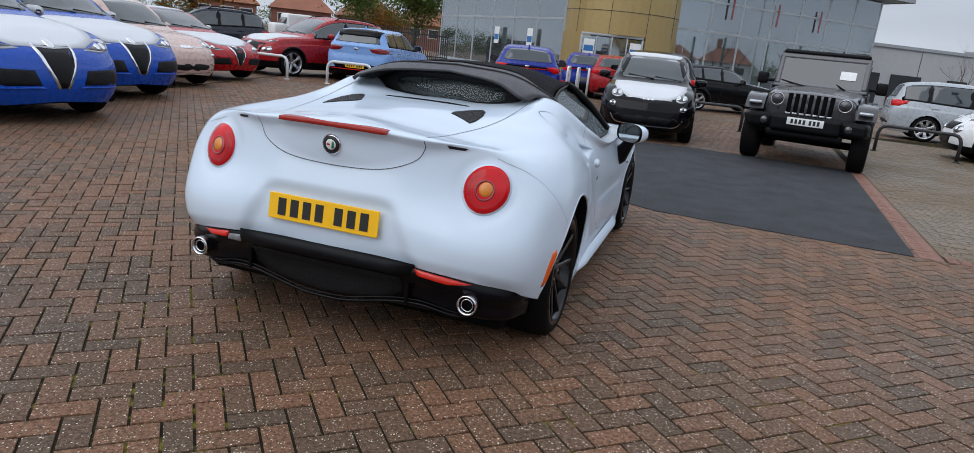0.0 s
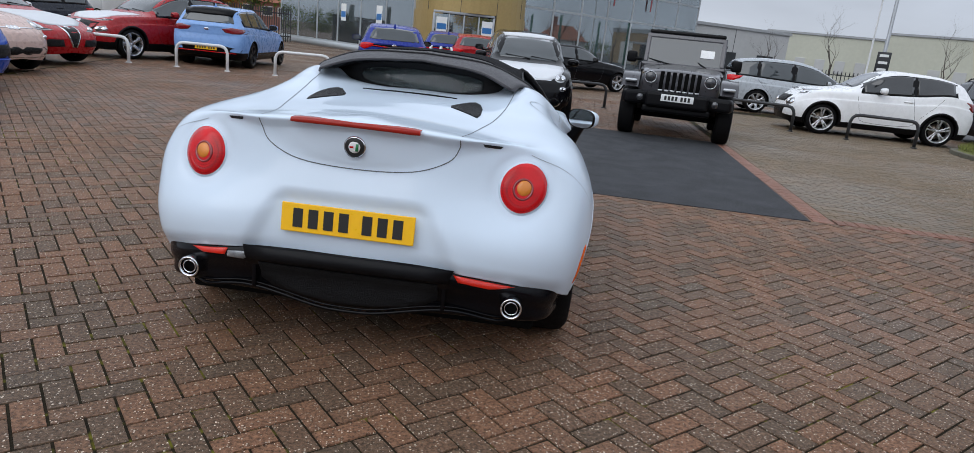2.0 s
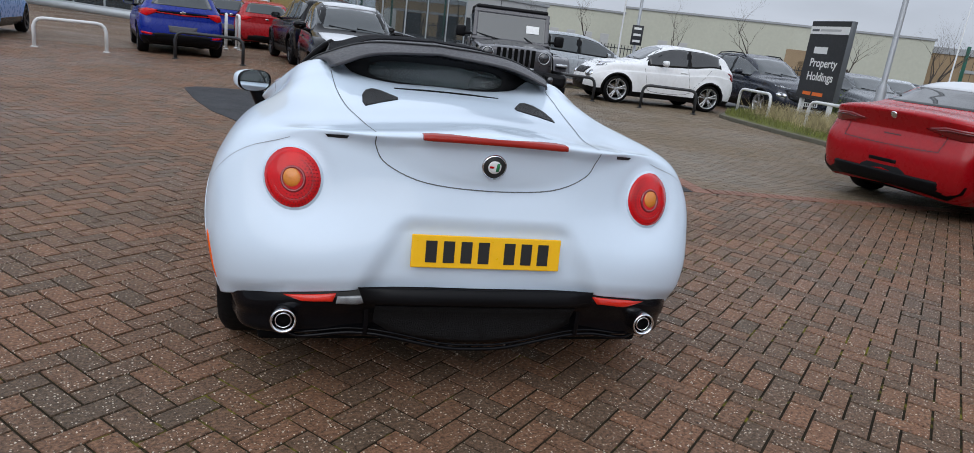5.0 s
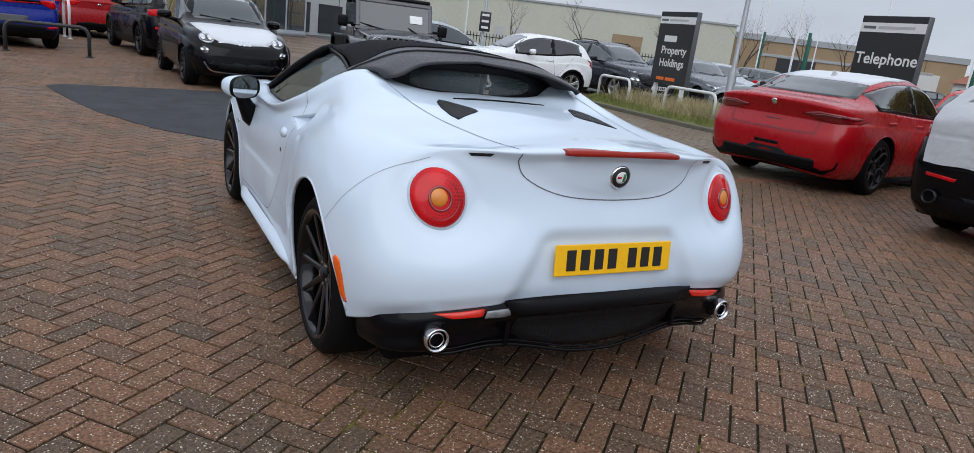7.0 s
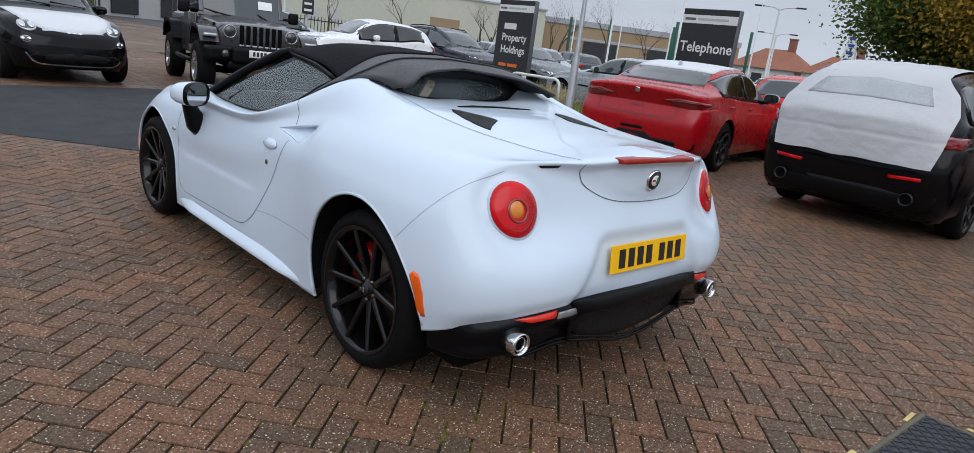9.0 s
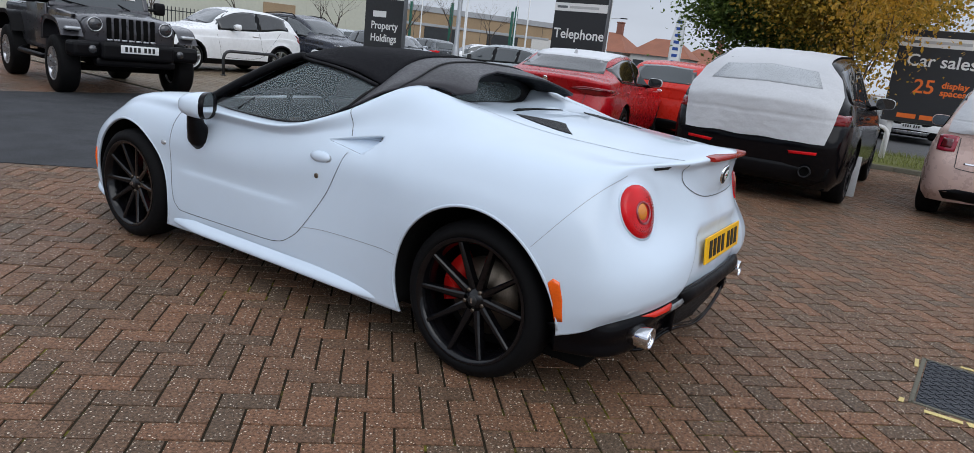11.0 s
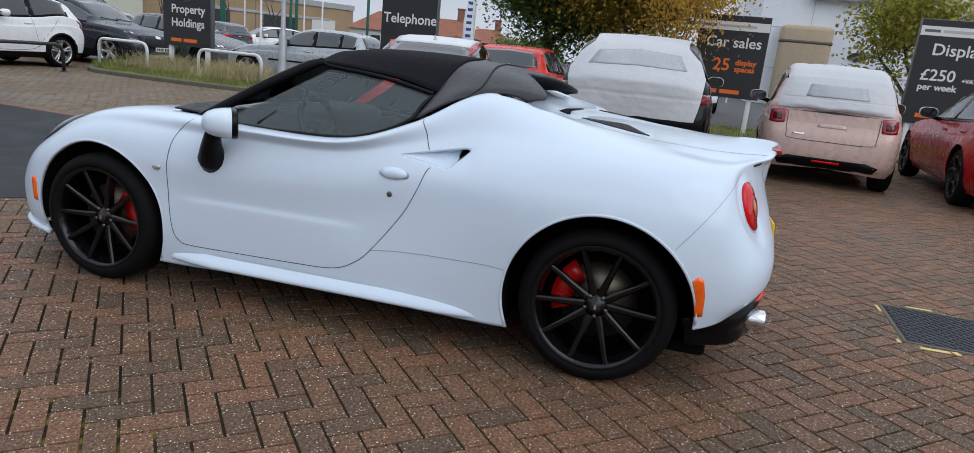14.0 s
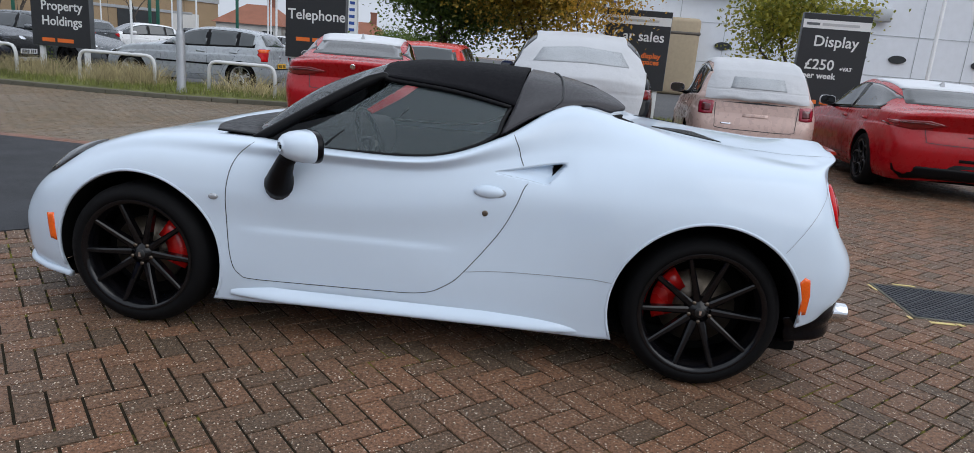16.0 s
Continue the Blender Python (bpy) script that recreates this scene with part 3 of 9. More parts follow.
def blocks(cx, cy, ang, lx, ly, rng, gap=0.0024, depth=0.02):
    """Bevelled paving blocks: centres, angles and sizes as arrays; one joined mesh."""
    k = len(cx)
    ca, sa = np.cos(ang), np.sin(ang)
    hx, hy = lx / 2 - gap, ly / 2 - gap
    b = 0.0030
    quad = np.array([(-1, -1), (1, -1), (1, 1), (-1, 1)], float)
    zt = rng.normal(0, 0.0006, (k, 4)) + rng.normal(0, 0.0007, (k, 1))
    vs = np.zeros((k, 8, 3))
    for q in range(4):
        for lvl, (inset, z) in enumerate(((0.0, -depth), (b, 0.0))):
            ux, uy = quad[q, 0] * (hx - inset), quad[q, 1] * (hy - inset)
            vs[:, lvl * 4 + q, 0] = cx + ux * ca - uy * sa
            vs[:, lvl * 4 + q, 1] = cy + ux * sa + uy * ca
            vs[:, lvl * 4 + q, 2] = z + (zt[:, q] if lvl else 0)
    base = np.array([(4, 5, 6, 7), (0, 1, 5, 4), (1, 2, 6, 5), (2, 3, 7, 6), (3, 0, 4, 7)])
    fs = (base[None] + 8 * np.arange(k)[:, None, None]).reshape(-1, 4)
    return vs.reshape(-1, 3), fs


def fast_mesh(name, vs, fs, material, smooth=False):
    me = bpy.data.meshes.new(name)
    me.vertices.add(len(vs))
    me.vertices.foreach_set("co", np.asarray(vs, np.float32).ravel())
    w = fs.shape[1]
    me.loops.add(fs.size)
    me.loops.foreach_set("vertex_index", np.asarray(fs, np.int32).ravel())
    me.polygons.add(len(fs))
    me.polygons.foreach_set("loop_start", np.arange(0, fs.size, w, dtype=np.int32))
    me.polygons.foreach_set("loop_total", np.full(len(fs), w, np.int32))
    me.materials.append(material)
    me.update(calc_edges=True)
    me.validate()
    me.polygons.foreach_set("use_smooth", [smooth] * len(me.polygons))
    return me


DRAIN = [(-0.05, 1.83), (-0.64, 2.05), (-0.86, 1.44), (-0.27, 1.22)]


def ground():
    far = 900.0
    g = tagged(new("ground", mesh_of("ground", *slab([(-far, -far), (far, -far), (far, far), (-far, far)], -0.30, -0.012), PAVER_SHEET, False)), "brown block-paved car park", "ground", kind="structure")
    tagged(part("joint_bed", slab([(-6.2, -4.5), (12.5, -4.5), (12.5, 19.5), (-6.2, 19.5)], -0.05, -0.0045), JOINT, None, "", False), "mossy joint sand between paving blocks", "ground", kind="structure")
    tagged(part("tarmac_patch", slab(TARMAC_EDGE, -0.04, 0.006), TARMAC, None, "", False), "dark tarmac patch set into block paving", "pavement", kind="structure")
    return g


ground()


# ---- the white two-seat sports car ----
def sports_car():
    car = thing("sports_car", heading(-0.541, 3.619, 0.291, 0.9567), "white two-seat sports car with closed black fabric roof on paving", "car")
    tail = [
        [(-0.705, 0, 0.445), (-0.708, 0, 0.51), (-0.698, 0, 0.60), (-0.660, 0, 0.70), (-0.632, 0, 0.77), (-0.634, 0, 0.81), (-0.642, 0, 0.84)],
        [(-0.690, 0.30, 0.440), (-0.700, 0.30, 0.50), (-0.688, 0.29, 0.60), (-0.645, 0.28, 0.715), (-0.622, 0.24, 0.80), (-0.632, 0.15, 0.84), (-0.645, 0, 0.87)],
        [(-0.635, 0.60, 0.405), (-0.660, 0.60, 0.47), (-0.645, 0.60, 0.57), (-0.555, 0.585, 0.715), (-0.560, 0.45, 0.868), (-0.618, 0.27, 0.908), (-0.652, 0, 0.922)],
        [(-0.510, 0.80, 0.348), (-0.555, 0.815, 0.43), (-0.550, 0.82, 0.56), (-0.490, 0.78, 0.74), (-0.490, 0.62, 0.900), (-0.600, 0.39, 0.944), (-0.660, 0, 0.978)],
    ]
    spans = [
        (-0.40, [(0.875, 0.305), (0.905, 0.42), (0.915, 0.57), (0.880, 0.755), (0.755, 0.898), (0.500, 0.930), (0, 0.984)]),
        (-0.20, [(0.905, 0.250), (0.940, 0.42), (0.955, 0.59), (0.915, 0.77), (0.795, 0.908), (0.520, 0.948), (0, 0.996)]),
        (0.10, [(0.905, 0.200), (0.935, 0.42), (0.950, 0.60), (0.912, 0.78), (0.795, 0.918), (0.520, 0.985), (0, 1.004)]),
        (0.35, [(0.890, 0.165), (0.915, 0.38), (0.925, 0.60), (0.890, 0.775), (0.765, 0.918), (0.530, 1.046), (0, 1.008)]),
        (0.62, [(0.880, 0.160), (0.890, 0.36), (0.880, 0.60), (0.852, 0.76), (0.745, 0.905), (0.580, 1.082), (0, 1.010)]),
        (0.88, [(0.870, 0.160), (0.875, 0.34), (0.862, 0.55), (0.852, 0.715), (0.795, 0.842), (0.708, 0.938), (0, 0.900)]),
        (1.17, [(0.862, 0.160), (0.872, 0.32), (0.862, 0.50), (0.864, 0.65), (0.828, 0.78), (0.780, 0.840), (0, 0.820)]),
        (1.62, [(0.858, 0.155), (0.868, 0.30), (0.864, 0.48), (0.868, 0.62), (0.828, 0.77), (0.775, 0.832), (0, 0.820)]),
        (1.95, [(0.860, 0.145), (0.880, 0.30), (0.876, 0.50), (0.880, 0.64), (0.838, 0.77), (0.735, 0.848), (0, 0.822)]),
        (2.35, [(0.868, 0.150), (0.898, 0.32), (0.908, 0.50), (0.902, 0.65), (0.850, 0.77), (0.700, 0.836), (0, 0.812)]),
        (2.65, [(0.858, 0.180), (0.885, 0.30), (0.890, 0.46), (0.868, 0.60), (0.785, 0.70), (0.620, 0.758), (0, 0.770)]),
        (2.88, [(0.780, 0.190), (0.805, 0.28), (0.810, 0.42), (0.775, 0.54), (0.680, 0.61), (0.500, 0.655), (0, 0.680)]),
    ]
    nose = [
        [(3.010, 0.66, 0.200), (3.040, 0.66, 0.28), (3.050, 0.65, 0.40), (3.030, 0.60, 0.50), (3.020, 0.50, 0.555), (3.060, 0.30, 0.59), (3.090, 0, 0.60)],
        [(3.100, 0.36, 0.200), (3.120, 0.36, 0.28), (3.130, 0.34, 0.38), (3.130, 0.30, 0.45), (3.130, 0.25, 0.49), (3.140, 0.15, 0.515), (3.150, 0, 0.53)],
        [(3.150, 0, 0.200), (3.160, 0, 0.26), (3.170, 0, 0.32), (3.170, 0, 0.38), (3.170, 0, 0.42), (3.170, 0, 0.45), (3.170, 0, 0.48)],
    ]
    rows = tail + [[(x, y, z) for y, z in ring] for x, ring in spans] + nose
    mu, mv = 18, 16
    g = net(rows, mu, mv)
    g[:, -1, 1] = 0
    g[0, :, 1] = 0
    g[-1, :, 1] = 0
    # plate recess in the tail and scoop behind the door
    ease = lambda q: np.clip(q, 0, 1) ** 2 * (3 - 2 * np.clip(q, 0, 1))
    yy, zz, xx = g[..., 1], g[..., 2], g[..., 0]
    half_w = 0.43 - (zz - 0.45) * 0.55
    dent = ease((half_w - yy + 0.02) / 0.09) * ease((0.70 - zz) / 0.07) * (xx < -0.55)
    g[..., 0] += 0.026 * dent
    # shallow moat round each tail lamp
    far_ = np.hypot(yy - 0.645, zz - 0.765)
    moat = np.exp(-((far_ - 0.118) / 0.022) ** 2) * (xx < -0.3)
    g[..., 0] += 0.005 * moat
    g[..., 1] -= 0.002 * moat * (yy > 0)
    # the deck lies in a hollow between two ridges and falls off at its corners
    deck = ease((xx + 0.15) / 0.3) * (xx > -0.2) * (xx < 0.75) * (zz > 0.85) * ease((0.48 - yy) / 0.13)
    g[..., 2] += deck * (1.000 + 0.012 * np.cos(np.clip(yy / 0.4, 0, 1) * 1.57) - zz)
    corner = np.exp(-((yy - 0.41) / 0.055) ** 2) * np.exp(-((xx + 0.09) / 0.13) ** 2) * (zz > 0.85)
    g[..., 2] -= 0.022 * corner
    soft_deck = (xx > -0.50) & (xx < 0.60) & (zz > 0.85) & (yy < 0.56)
    for _ in range(40):
        z_ = g[..., 2].copy()
        z_[1:-1, 1:-1] = (g[2:, 1:-1, 2] + g[:-2, 1:-1, 2] + g[1:-1, 2:, 2] + g[1:-1, :-2, 2]) / 4
        z_[1:-1, -1] = (g[2:, -1, 2] + g[:-2, -1, 2] + 2 * g[1:-1, -2, 2]) / 4
        g[..., 2] = np.where(soft_deck, z_, g[..., 2])
    # long hollow in the door that runs into the intake
    run = np.clip((0.93 - xx) / 0.28, 0, 1) * (xx > 0.55) * (yy > 0.6)
    mid_z = 0.835 - 0.03 * (1 - run)
    g[..., 1] -= 0.012 * run * np.exp(-((zz - mid_z) / 0.05) ** 2) * np.clip((xx - 0.55) / 0.06, 0, 1)
    # crease low on the door
    on_door = ease((xx - 0.95) / 0.25) * ease((2.0 - xx) / 0.2) * (yy > 0.7)
    g[..., 1] += 0.007 * on_door * ease((0.49 - zz) / 0.025) * ease((zz - 0.26) / 0.2)
    keep = np.ones((g.shape[0] - 1, g.shape[1] - 1), bool)
    keep[8 * mu:12 * mu + mu // 3, 5 * mv:] = False
    half = grid_vf(g, keep)
    arches = [(0.0, 0.318, 0.380), (2.388, 0.312, 0.366)]
    uncut = bvh_of(half)
    uncut_all = bvh_of(join(half, mirrored(half)))
    half = arch_cut(half, arches)
    scoop = [(0.900, 0.806), (0.610, 0.864), (0.597, 0.852), (0.668, 0.776)]
    edges = [(Vector((b[0] - a[0], b[1] - a[1])), Vector(a)) for a, b in zip(scoop, scoop[1:] + scoop[:1])]

    def scoop_field(p):
        if p[1] < 0.5:
            return 1.0
        q = Vector((p[0], p[2]))
        return max((d.y * (q - o).x - d.x * (q - o).y) / d.length for d, o in edges)
    half = cut_out(half, scoop_field)
    whole = join(half, mirrored(half))
    bm = bmesh.new()
    tmp = mesh_of("tmp", *whole, WHITE)
    bm.from_mesh(tmp)
    bpy.data.meshes.remove(tmp)
    bmesh.ops.remove_doubles(bm, verts=bm.verts, dist=0.0008)
    bmesh.ops.recalc_face_normals(bm, faces=bm.faces)
    bm.verts.index_update()
    shell = [tuple(v.co) for v in bm.verts], [tuple(v.index for v in f.verts) for f in bm.faces]
    bm.free()
    tree = bvh_of(shell)
    top = max(range(len(shell[0])), key=lambda i: shell[0][i][2])
    probe = mesh_of("tmp", *shell, WHITE)
    sign = 1 if probe.vertices[top].normal.z > 0 else -1
    bpy.data.meshes.remove(probe)
    if sign < 0:
        shell = shell[0], [tuple(reversed(q)) for q in shell[1]]
    part("body", thick(shell, 0.012), WHITE, car)

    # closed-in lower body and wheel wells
    part("floor_pan", box(3.3, 1.5, 0.06, 0.02, (1.2, 0, 0.17)), SHADE_BLACK, car)
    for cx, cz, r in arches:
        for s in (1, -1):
            part("wheel_well", thick(arch_liner(uncut, s, cx, cz, r + 0.003, 0.40, *((-0.10, 1.01) if cx < 1 else (-0.06, 1.12))), 0.006), SHADE_BLACK, car)
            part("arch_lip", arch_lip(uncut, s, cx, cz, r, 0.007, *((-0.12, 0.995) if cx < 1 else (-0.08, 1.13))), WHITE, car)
            part("inner_wall", box(2 * r, 0.02, r + 0.1, 0, (cx, 0.40 * s, cz + 0.1)), SHADE_BLACK, car)

    # rear valance, diffuser and exhausts
    val = [
        [(-0.33, 0.870, 0.330), (-0.50, 0.815, 0.362), (-0.625, 0.60, 0.412), (-0.675, 0.30, 0.447), (-0.688, 0, 0.452)],
        [(-0.35, 0.850, 0.290), (-0.53, 0.800, 0.320), (-0.640, 0.60, 0.370), (-0.690, 0.30, 0.405), (-0.700, 0, 0.410)],
        [(-0.35, 0.848, 0.262), (-0.53, 0.785, 0.282), (-0.615, 0.60, 0.310), (-0.640, 0.30, 0.330), (-0.645, 0, 0.335)],
        [(-0.36, 0.838, 0.218), (-0.53, 0.765, 0.226), (-0.595, 0.57, 0.235), (-0.600, 0.30, 0.225), (-0.610, 0, 0.205)],
        [(-0.31, 0.790, 0.208), (-0.36, 0.700, 0.205), (-0.400, 0.55, 0.205), (-0.400, 0.30, 0.195), (-0.400, 0, 0.185)],
    ]
    v = grid_vf(full(net(val, 6, 6)))
    part("rear_valance", thick(v, -0.01), GLOSS_BLACK, car, "gloss black lower rear bumper")
    vt = bvh_of(v)
    mesh_grille = mat("honeycomb_mesh", (0.008, 0.008, 0.009), rough=0.5, spec=0.25, vary=0.4, scale=60, bump=1.0, bump_scale=260)
    part("diffuser_mesh", laid(vt, "b", [(-0.36, 0.375), (0.36, 0.375), (0.36, 0.30), (0.27, 0.245), (0.1, 0.222), (-0.1, 0.222), (-0.27, 0.245), (-0.36, 0.30)], 0.004), mesh_grille, car)
    part("valance_band", laid(vt, "b", [(-0.42, 0.436), (-0.2, 0.446), (0.2, 0.446), (0.42, 0.436), (0.40, 0.395), (0.2, 0.398), (-0.2, 0.398), (-0.40, 0.395)], 0.014, 0.004), BLACK_TRIM, car)
    wave = lambda y: 0.212 + 0.05 * ease((abs(y) - 0.05) / 0.34) - 0.026 * ease((abs(y) - 0.42) / 0.2) + 0.07 * ease((abs(y) - 0.62) / 0.22)
    for lift, rad in ((0.0, 0.007), (0.016, 0.004)):
        lip = [(float(np.interp(abs(y), (0, 0.3, 0.6, 0.7), (-0.665, -0.655, -0.615, -0.555))), y, wave(y) + lift) for y in np.linspace(-0.70, 0.70, 61)]
        part("diffuser_edge", tube(lip, rad, 8), GLOSS_BLACK, car)
    for s in (1, -1):
        part("valance_fin", box(0.03, 0.018, 0.14, 0.006, (-0.640, 0.385 * s, 0.33)), GLOSS_BLACK, car)
        part("tow_lug", box(0.03, 0.025, 0.018, 0.006, (-0.662, 0.385 * s, 0.39)), BLACK_TRIM, car)
        outer = [(0.034, 0.010), (0.037, 0.0), (0.041, 0.0), (0.043, 0.006), (0.043, 0.14), (0.034, 0.14)]
        tip = part("exhaust_tip", moved(lathe(outer, 32, "x", True), pose(-0.662, 0.655 * s, 0.310)), CHROME, car, "polished twin-ring exhaust tip")
        part("inner_pipe", moved(lathe([(0.023, 0.004), (0.025, 0.0), (0.028, 0.004), (0.028, 0.10), (0.023, 0.10)], 28, "x", True), pose(-0.656, 0.655 * s, 0.310)), CHROME, tip)
        # near-black disc paints the shade inside the pipe
        part("pipe_bore", moved(lathe([(0.0, 0.03), (0.038, 0.03)], 24, "x"), pose(-0.656, 0.655 * s, 0.310)), SHADE_BLACK, tip)
        lo = [(0.42, 0.440), (0.56, 0.421), (0.66, 0.402), (0.56, 0.396), (0.44, 0.416)]
        part("rear_reflector", laid(vt, "b", [(a * s, b - 0.018) for a, b in ([(0.49, 0.430), (0.66, 0.404), (0.60, 0.394), (0.50, 0.404)] if s > 0 else lo)], 0.004, 0.002), ORANGE_RED, car, "red fog reflector")
        if s > 0:
            part("reversing_lamp", laid(vt, "b", [(0.34, 0.422), (0.485, 0.404), (0.49, 0.380), (0.42, 0.382), (0.37, 0.400)], 0.005, 0.002), mat("ribbed_clear_lens", (0.22, 0.23, 0.24), 0.12, 0.2, vary=0.6, scale=120, coat=0.5), car, "clear reversing lamp")

    # tail lamps
    for s in (1, -1):
        rim = laid(tree, "b", ellipse(0.645 * s, 0.765, 0.097, 0.101, 32), 0.002, 0.0, 2, 1)
        lamp = part("tail_lamp", laid(tree, "b", ellipse(0.645 * s, 0.765, 0.089, 0.093, 32), 0.008, 0.016, 5, 1), RED_LENS, car, "round red tail lamp")
        part("lamp_surround", rim, WHITE, lamp)
        for r in (0.040, 0.064):
            part("lamp_ring", tube([tuple(drop_on(tree, "b", 0.645 * s + r * math.cos(a), 0.765 + r * 1.04 * math.sin(a))[0] - Vector((0.0245 - (r / 0.089) ** 2 * 0.016, 0, 0))) for a in np.linspace(0, 2 * math.pi, 29)], 0.0013, 6, False), DARK_RED_LENS, lamp)
        dots = []
        for r, count in ((0.050, 26), (0.060, 32), (0.070, 38), (0.079, 44)):
            for a in np.linspace(0, 2 * math.pi, count + 1)[:-1]:
                h = drop_on(tree, "b", 0.645 * s + r * math.cos(a), 0.765 + r * 1.04 * math.sin(a))[0] - Vector((0.0235 - (r / 0.089) ** 2 * 0.016, 0, 0))
                dots.append(moved(box(0.004, 0.0042, 0.0042, 0), Matrix.Translation(h)))
        tagged(part("lens_pattern", join(*dots), DARK_RED_LENS, lamp, "", False), kind="stuff")
        part("inner_ring", tube([tuple(drop_on(tree, "b", 0.645 * s + 0.036 * math.cos(a), 0.765 + 0.038 * math.sin(a))[0] - Vector((0.0225, 0, 0))) for a in np.linspace(0, 2 * math.pi, 29)], 0.005, 8, False), DARK_RED_LENS, lamp)
        part("indicator_lens", laid(tree, "b", ellipse(0.645 * s, 0.765, 0.032, 0.034, 24), 0.021, 0.008, 3, 1), mat("indicator_lens", (0.66, 0.22, 0.03), 0.15, vary=0.2, scale=40, coat=0.3), lamp)
    ys = np.linspace(-0.247, 0.247, 17)
    edge_x = [-0.671 + 0.34 * y * y for y in ys]
    ends = np.clip((0.247 - np.abs(ys)) / 0.012, 0.8, 1)
    bl = np.array([[(x + o, y, 0.958 - 0.10 * y * y + 0.8 * dz * e) for x, y, e in zip(edge_x, ys, ends)] for o, dz in ((0.03, -0.013), (-0.010, -0.013), (-0.014, -0.009), (-0.011, 0.008), (-0.006, 0.012), (0.03, 0.014))])
    part("brake_lamp", join(grid_vf(bl), ([tuple(p) for p in bl[:, 0]] + [tuple(p) for p in bl[:, -1]], [(0, 1, 2, 3, 4, 5), (11, 10, 9, 8, 7, 6)])), mat("brake_lens", (0.30, 0.014, 0.007), rough=0.2, vary=0.1, coat=0.2, spec=0.2), car, "long red high-level brake lamp")
    number_plate(car, tree, "b", 0.583, PLATE_YELLOW, y=0.0)
    badge = part("badge", laid(tree, "b", ellipse(0, 0.872, 0.042, 0.042, 28), 0.007, 0.002, 3, 1), CHROME, car, "round chrome badge")
    part("badge_ring", laid(tree, "b", ellipse(0, 0.872, 0.037, 0.037, 28), 0.0085, 0.002, 2, 1), INK, badge)
    part("badge_field", laid(tree, "b", ellipse(0, 0.872, 0.022, 0.022, 20), 0.011, 0.001, 2, 1), PLATE_WHITE, badge)
    part("badge_bar", laid(tree, "b", [(0.002, 0.876), (0.017, 0.876), (0.017, 0.869), (0.002, 0.869)], 0.0135, 0.0, 1, 1), RED_LENS, badge)
    part("badge_bar", laid(tree, "b", [(-0.016, 0.886), (-0.006, 0.886), (-0.003, 0.858), (-0.014, 0.858)], 0.0135, 0.0, 1, 1), mat("badge_green", (0.02, 0.2, 0.07), 0.3), badge)

    # panel joints
    lid = [(0.392, 0.936), (0.388, 0.90), (0.35, 0.845), (0.22, 0.797), (0, 0.783), (-0.22, 0.797), (-0.35, 0.845), (-0.388, 0.90), (-0.392, 0.936)]
    part("lid_joint", seam(tree, "b", lid, 0.004), LID_SEAM, car)
    for s in (1, -1):
        side = "l" if s > 0 else "r"
        part("lid_joint", seam(tree, "t", [(0.44, 0.515 * s), (0.2, 0.50 * s), (-0.1, 0.465 * s), (-0.35, 0.42 * s), (-0.585, 0.392 * s)], 0.0035), LID_SEAM, car)
        part("door_joint", seam(tree, side, [(1.90, 0.835), (1.965, 0.77), (1.992, 0.66), (1.992, 0.50), (1.975, 0.34), (1.94, 0.275), (1.85, 0.255), (1.36, 0.262), (1.15, 0.275), (1.05, 0.32), (0.98, 0.385), (0.85, 0.56), (0.79, 0.68), (0.765, 0.75), (0.750, 0.772)], 0.0032), SEAM, car)
        part("door_joint", seam(tree, side, [(0.775, 0.838), (0.790, 0.87), (0.80, 0.905), (0.825, 0.955)], 0.0032), SEAM, car)
        part("sill_joint", seam(tree, side, [(0.98, 0.385), (0.80, 0.405), (0.36, 0.425)], 0.0028), FINE_SEAM, car)
        part("bumper_joint", seam(tree, side, [(-0.25, 0.60), (-0.33, 0.70), (-0.42, 0.82), (-0.47, 0.89)], 0.002), FINE_SEAM, car)
        # side strake along the sill and the scallop in the door
        sill = [[(x, 0.872 * s + s * o, z) for x in np.linspace(0.42, 1.98, 14)] for o, z in ((0.0, 0.225), (0.03, 0.20), (0.035, 0.175), (0.0, 0.16))]
        sl = np.array(sill)
        sl[:, :, 1] -= s * 0.035 * np.clip((np.abs(np.linspace(-1, 1, 14)) - 0.75) * 4, 0, 1)[None, :]
        part("sill_strake", grid_vf(net(sl, 4, 2)), WHITE, car)
        # the intake hollow deepens rearwards and ends in a sharp edge
        n_s, rings = len(scoop), 9
        ring0 = [(p[0] + (q[0] - p[0]) * k / 10, p[1] + (q[1] - p[1]) * k / 10) for p, q in zip(scoop, scoop[1:] + scoop[:1]) for k in range(10)]
        cen = (0.675, 0.825)
        vs_, fs_ = [], []
        for k in range(rings + 1):
            u = 1 - k / rings
            for a, b in ring0:
                a2, b2 = cen[0] + (a - cen[0]) * u, cen[1] + (b - cen[1]) * u
                h, nr = drop_on(uncut, "l", a2, b2)
                sink = 0.003 + 0.065 * float(np.clip((0.90 - a2) / 0.30, 0, 1)) ** 1.2 * float(ease((1 - u) / 0.30))
                vs_.append((h.x, s * (h.y - sink), h.z))
        m_ = len(ring0)
        for k in range(rings):
            for i in range(m_):
                j = (i + 1) % m_
                fs_.append((k * m_ + i, k * m_ + j, (k + 1) * m_ + j, (k + 1) * m_ + i))
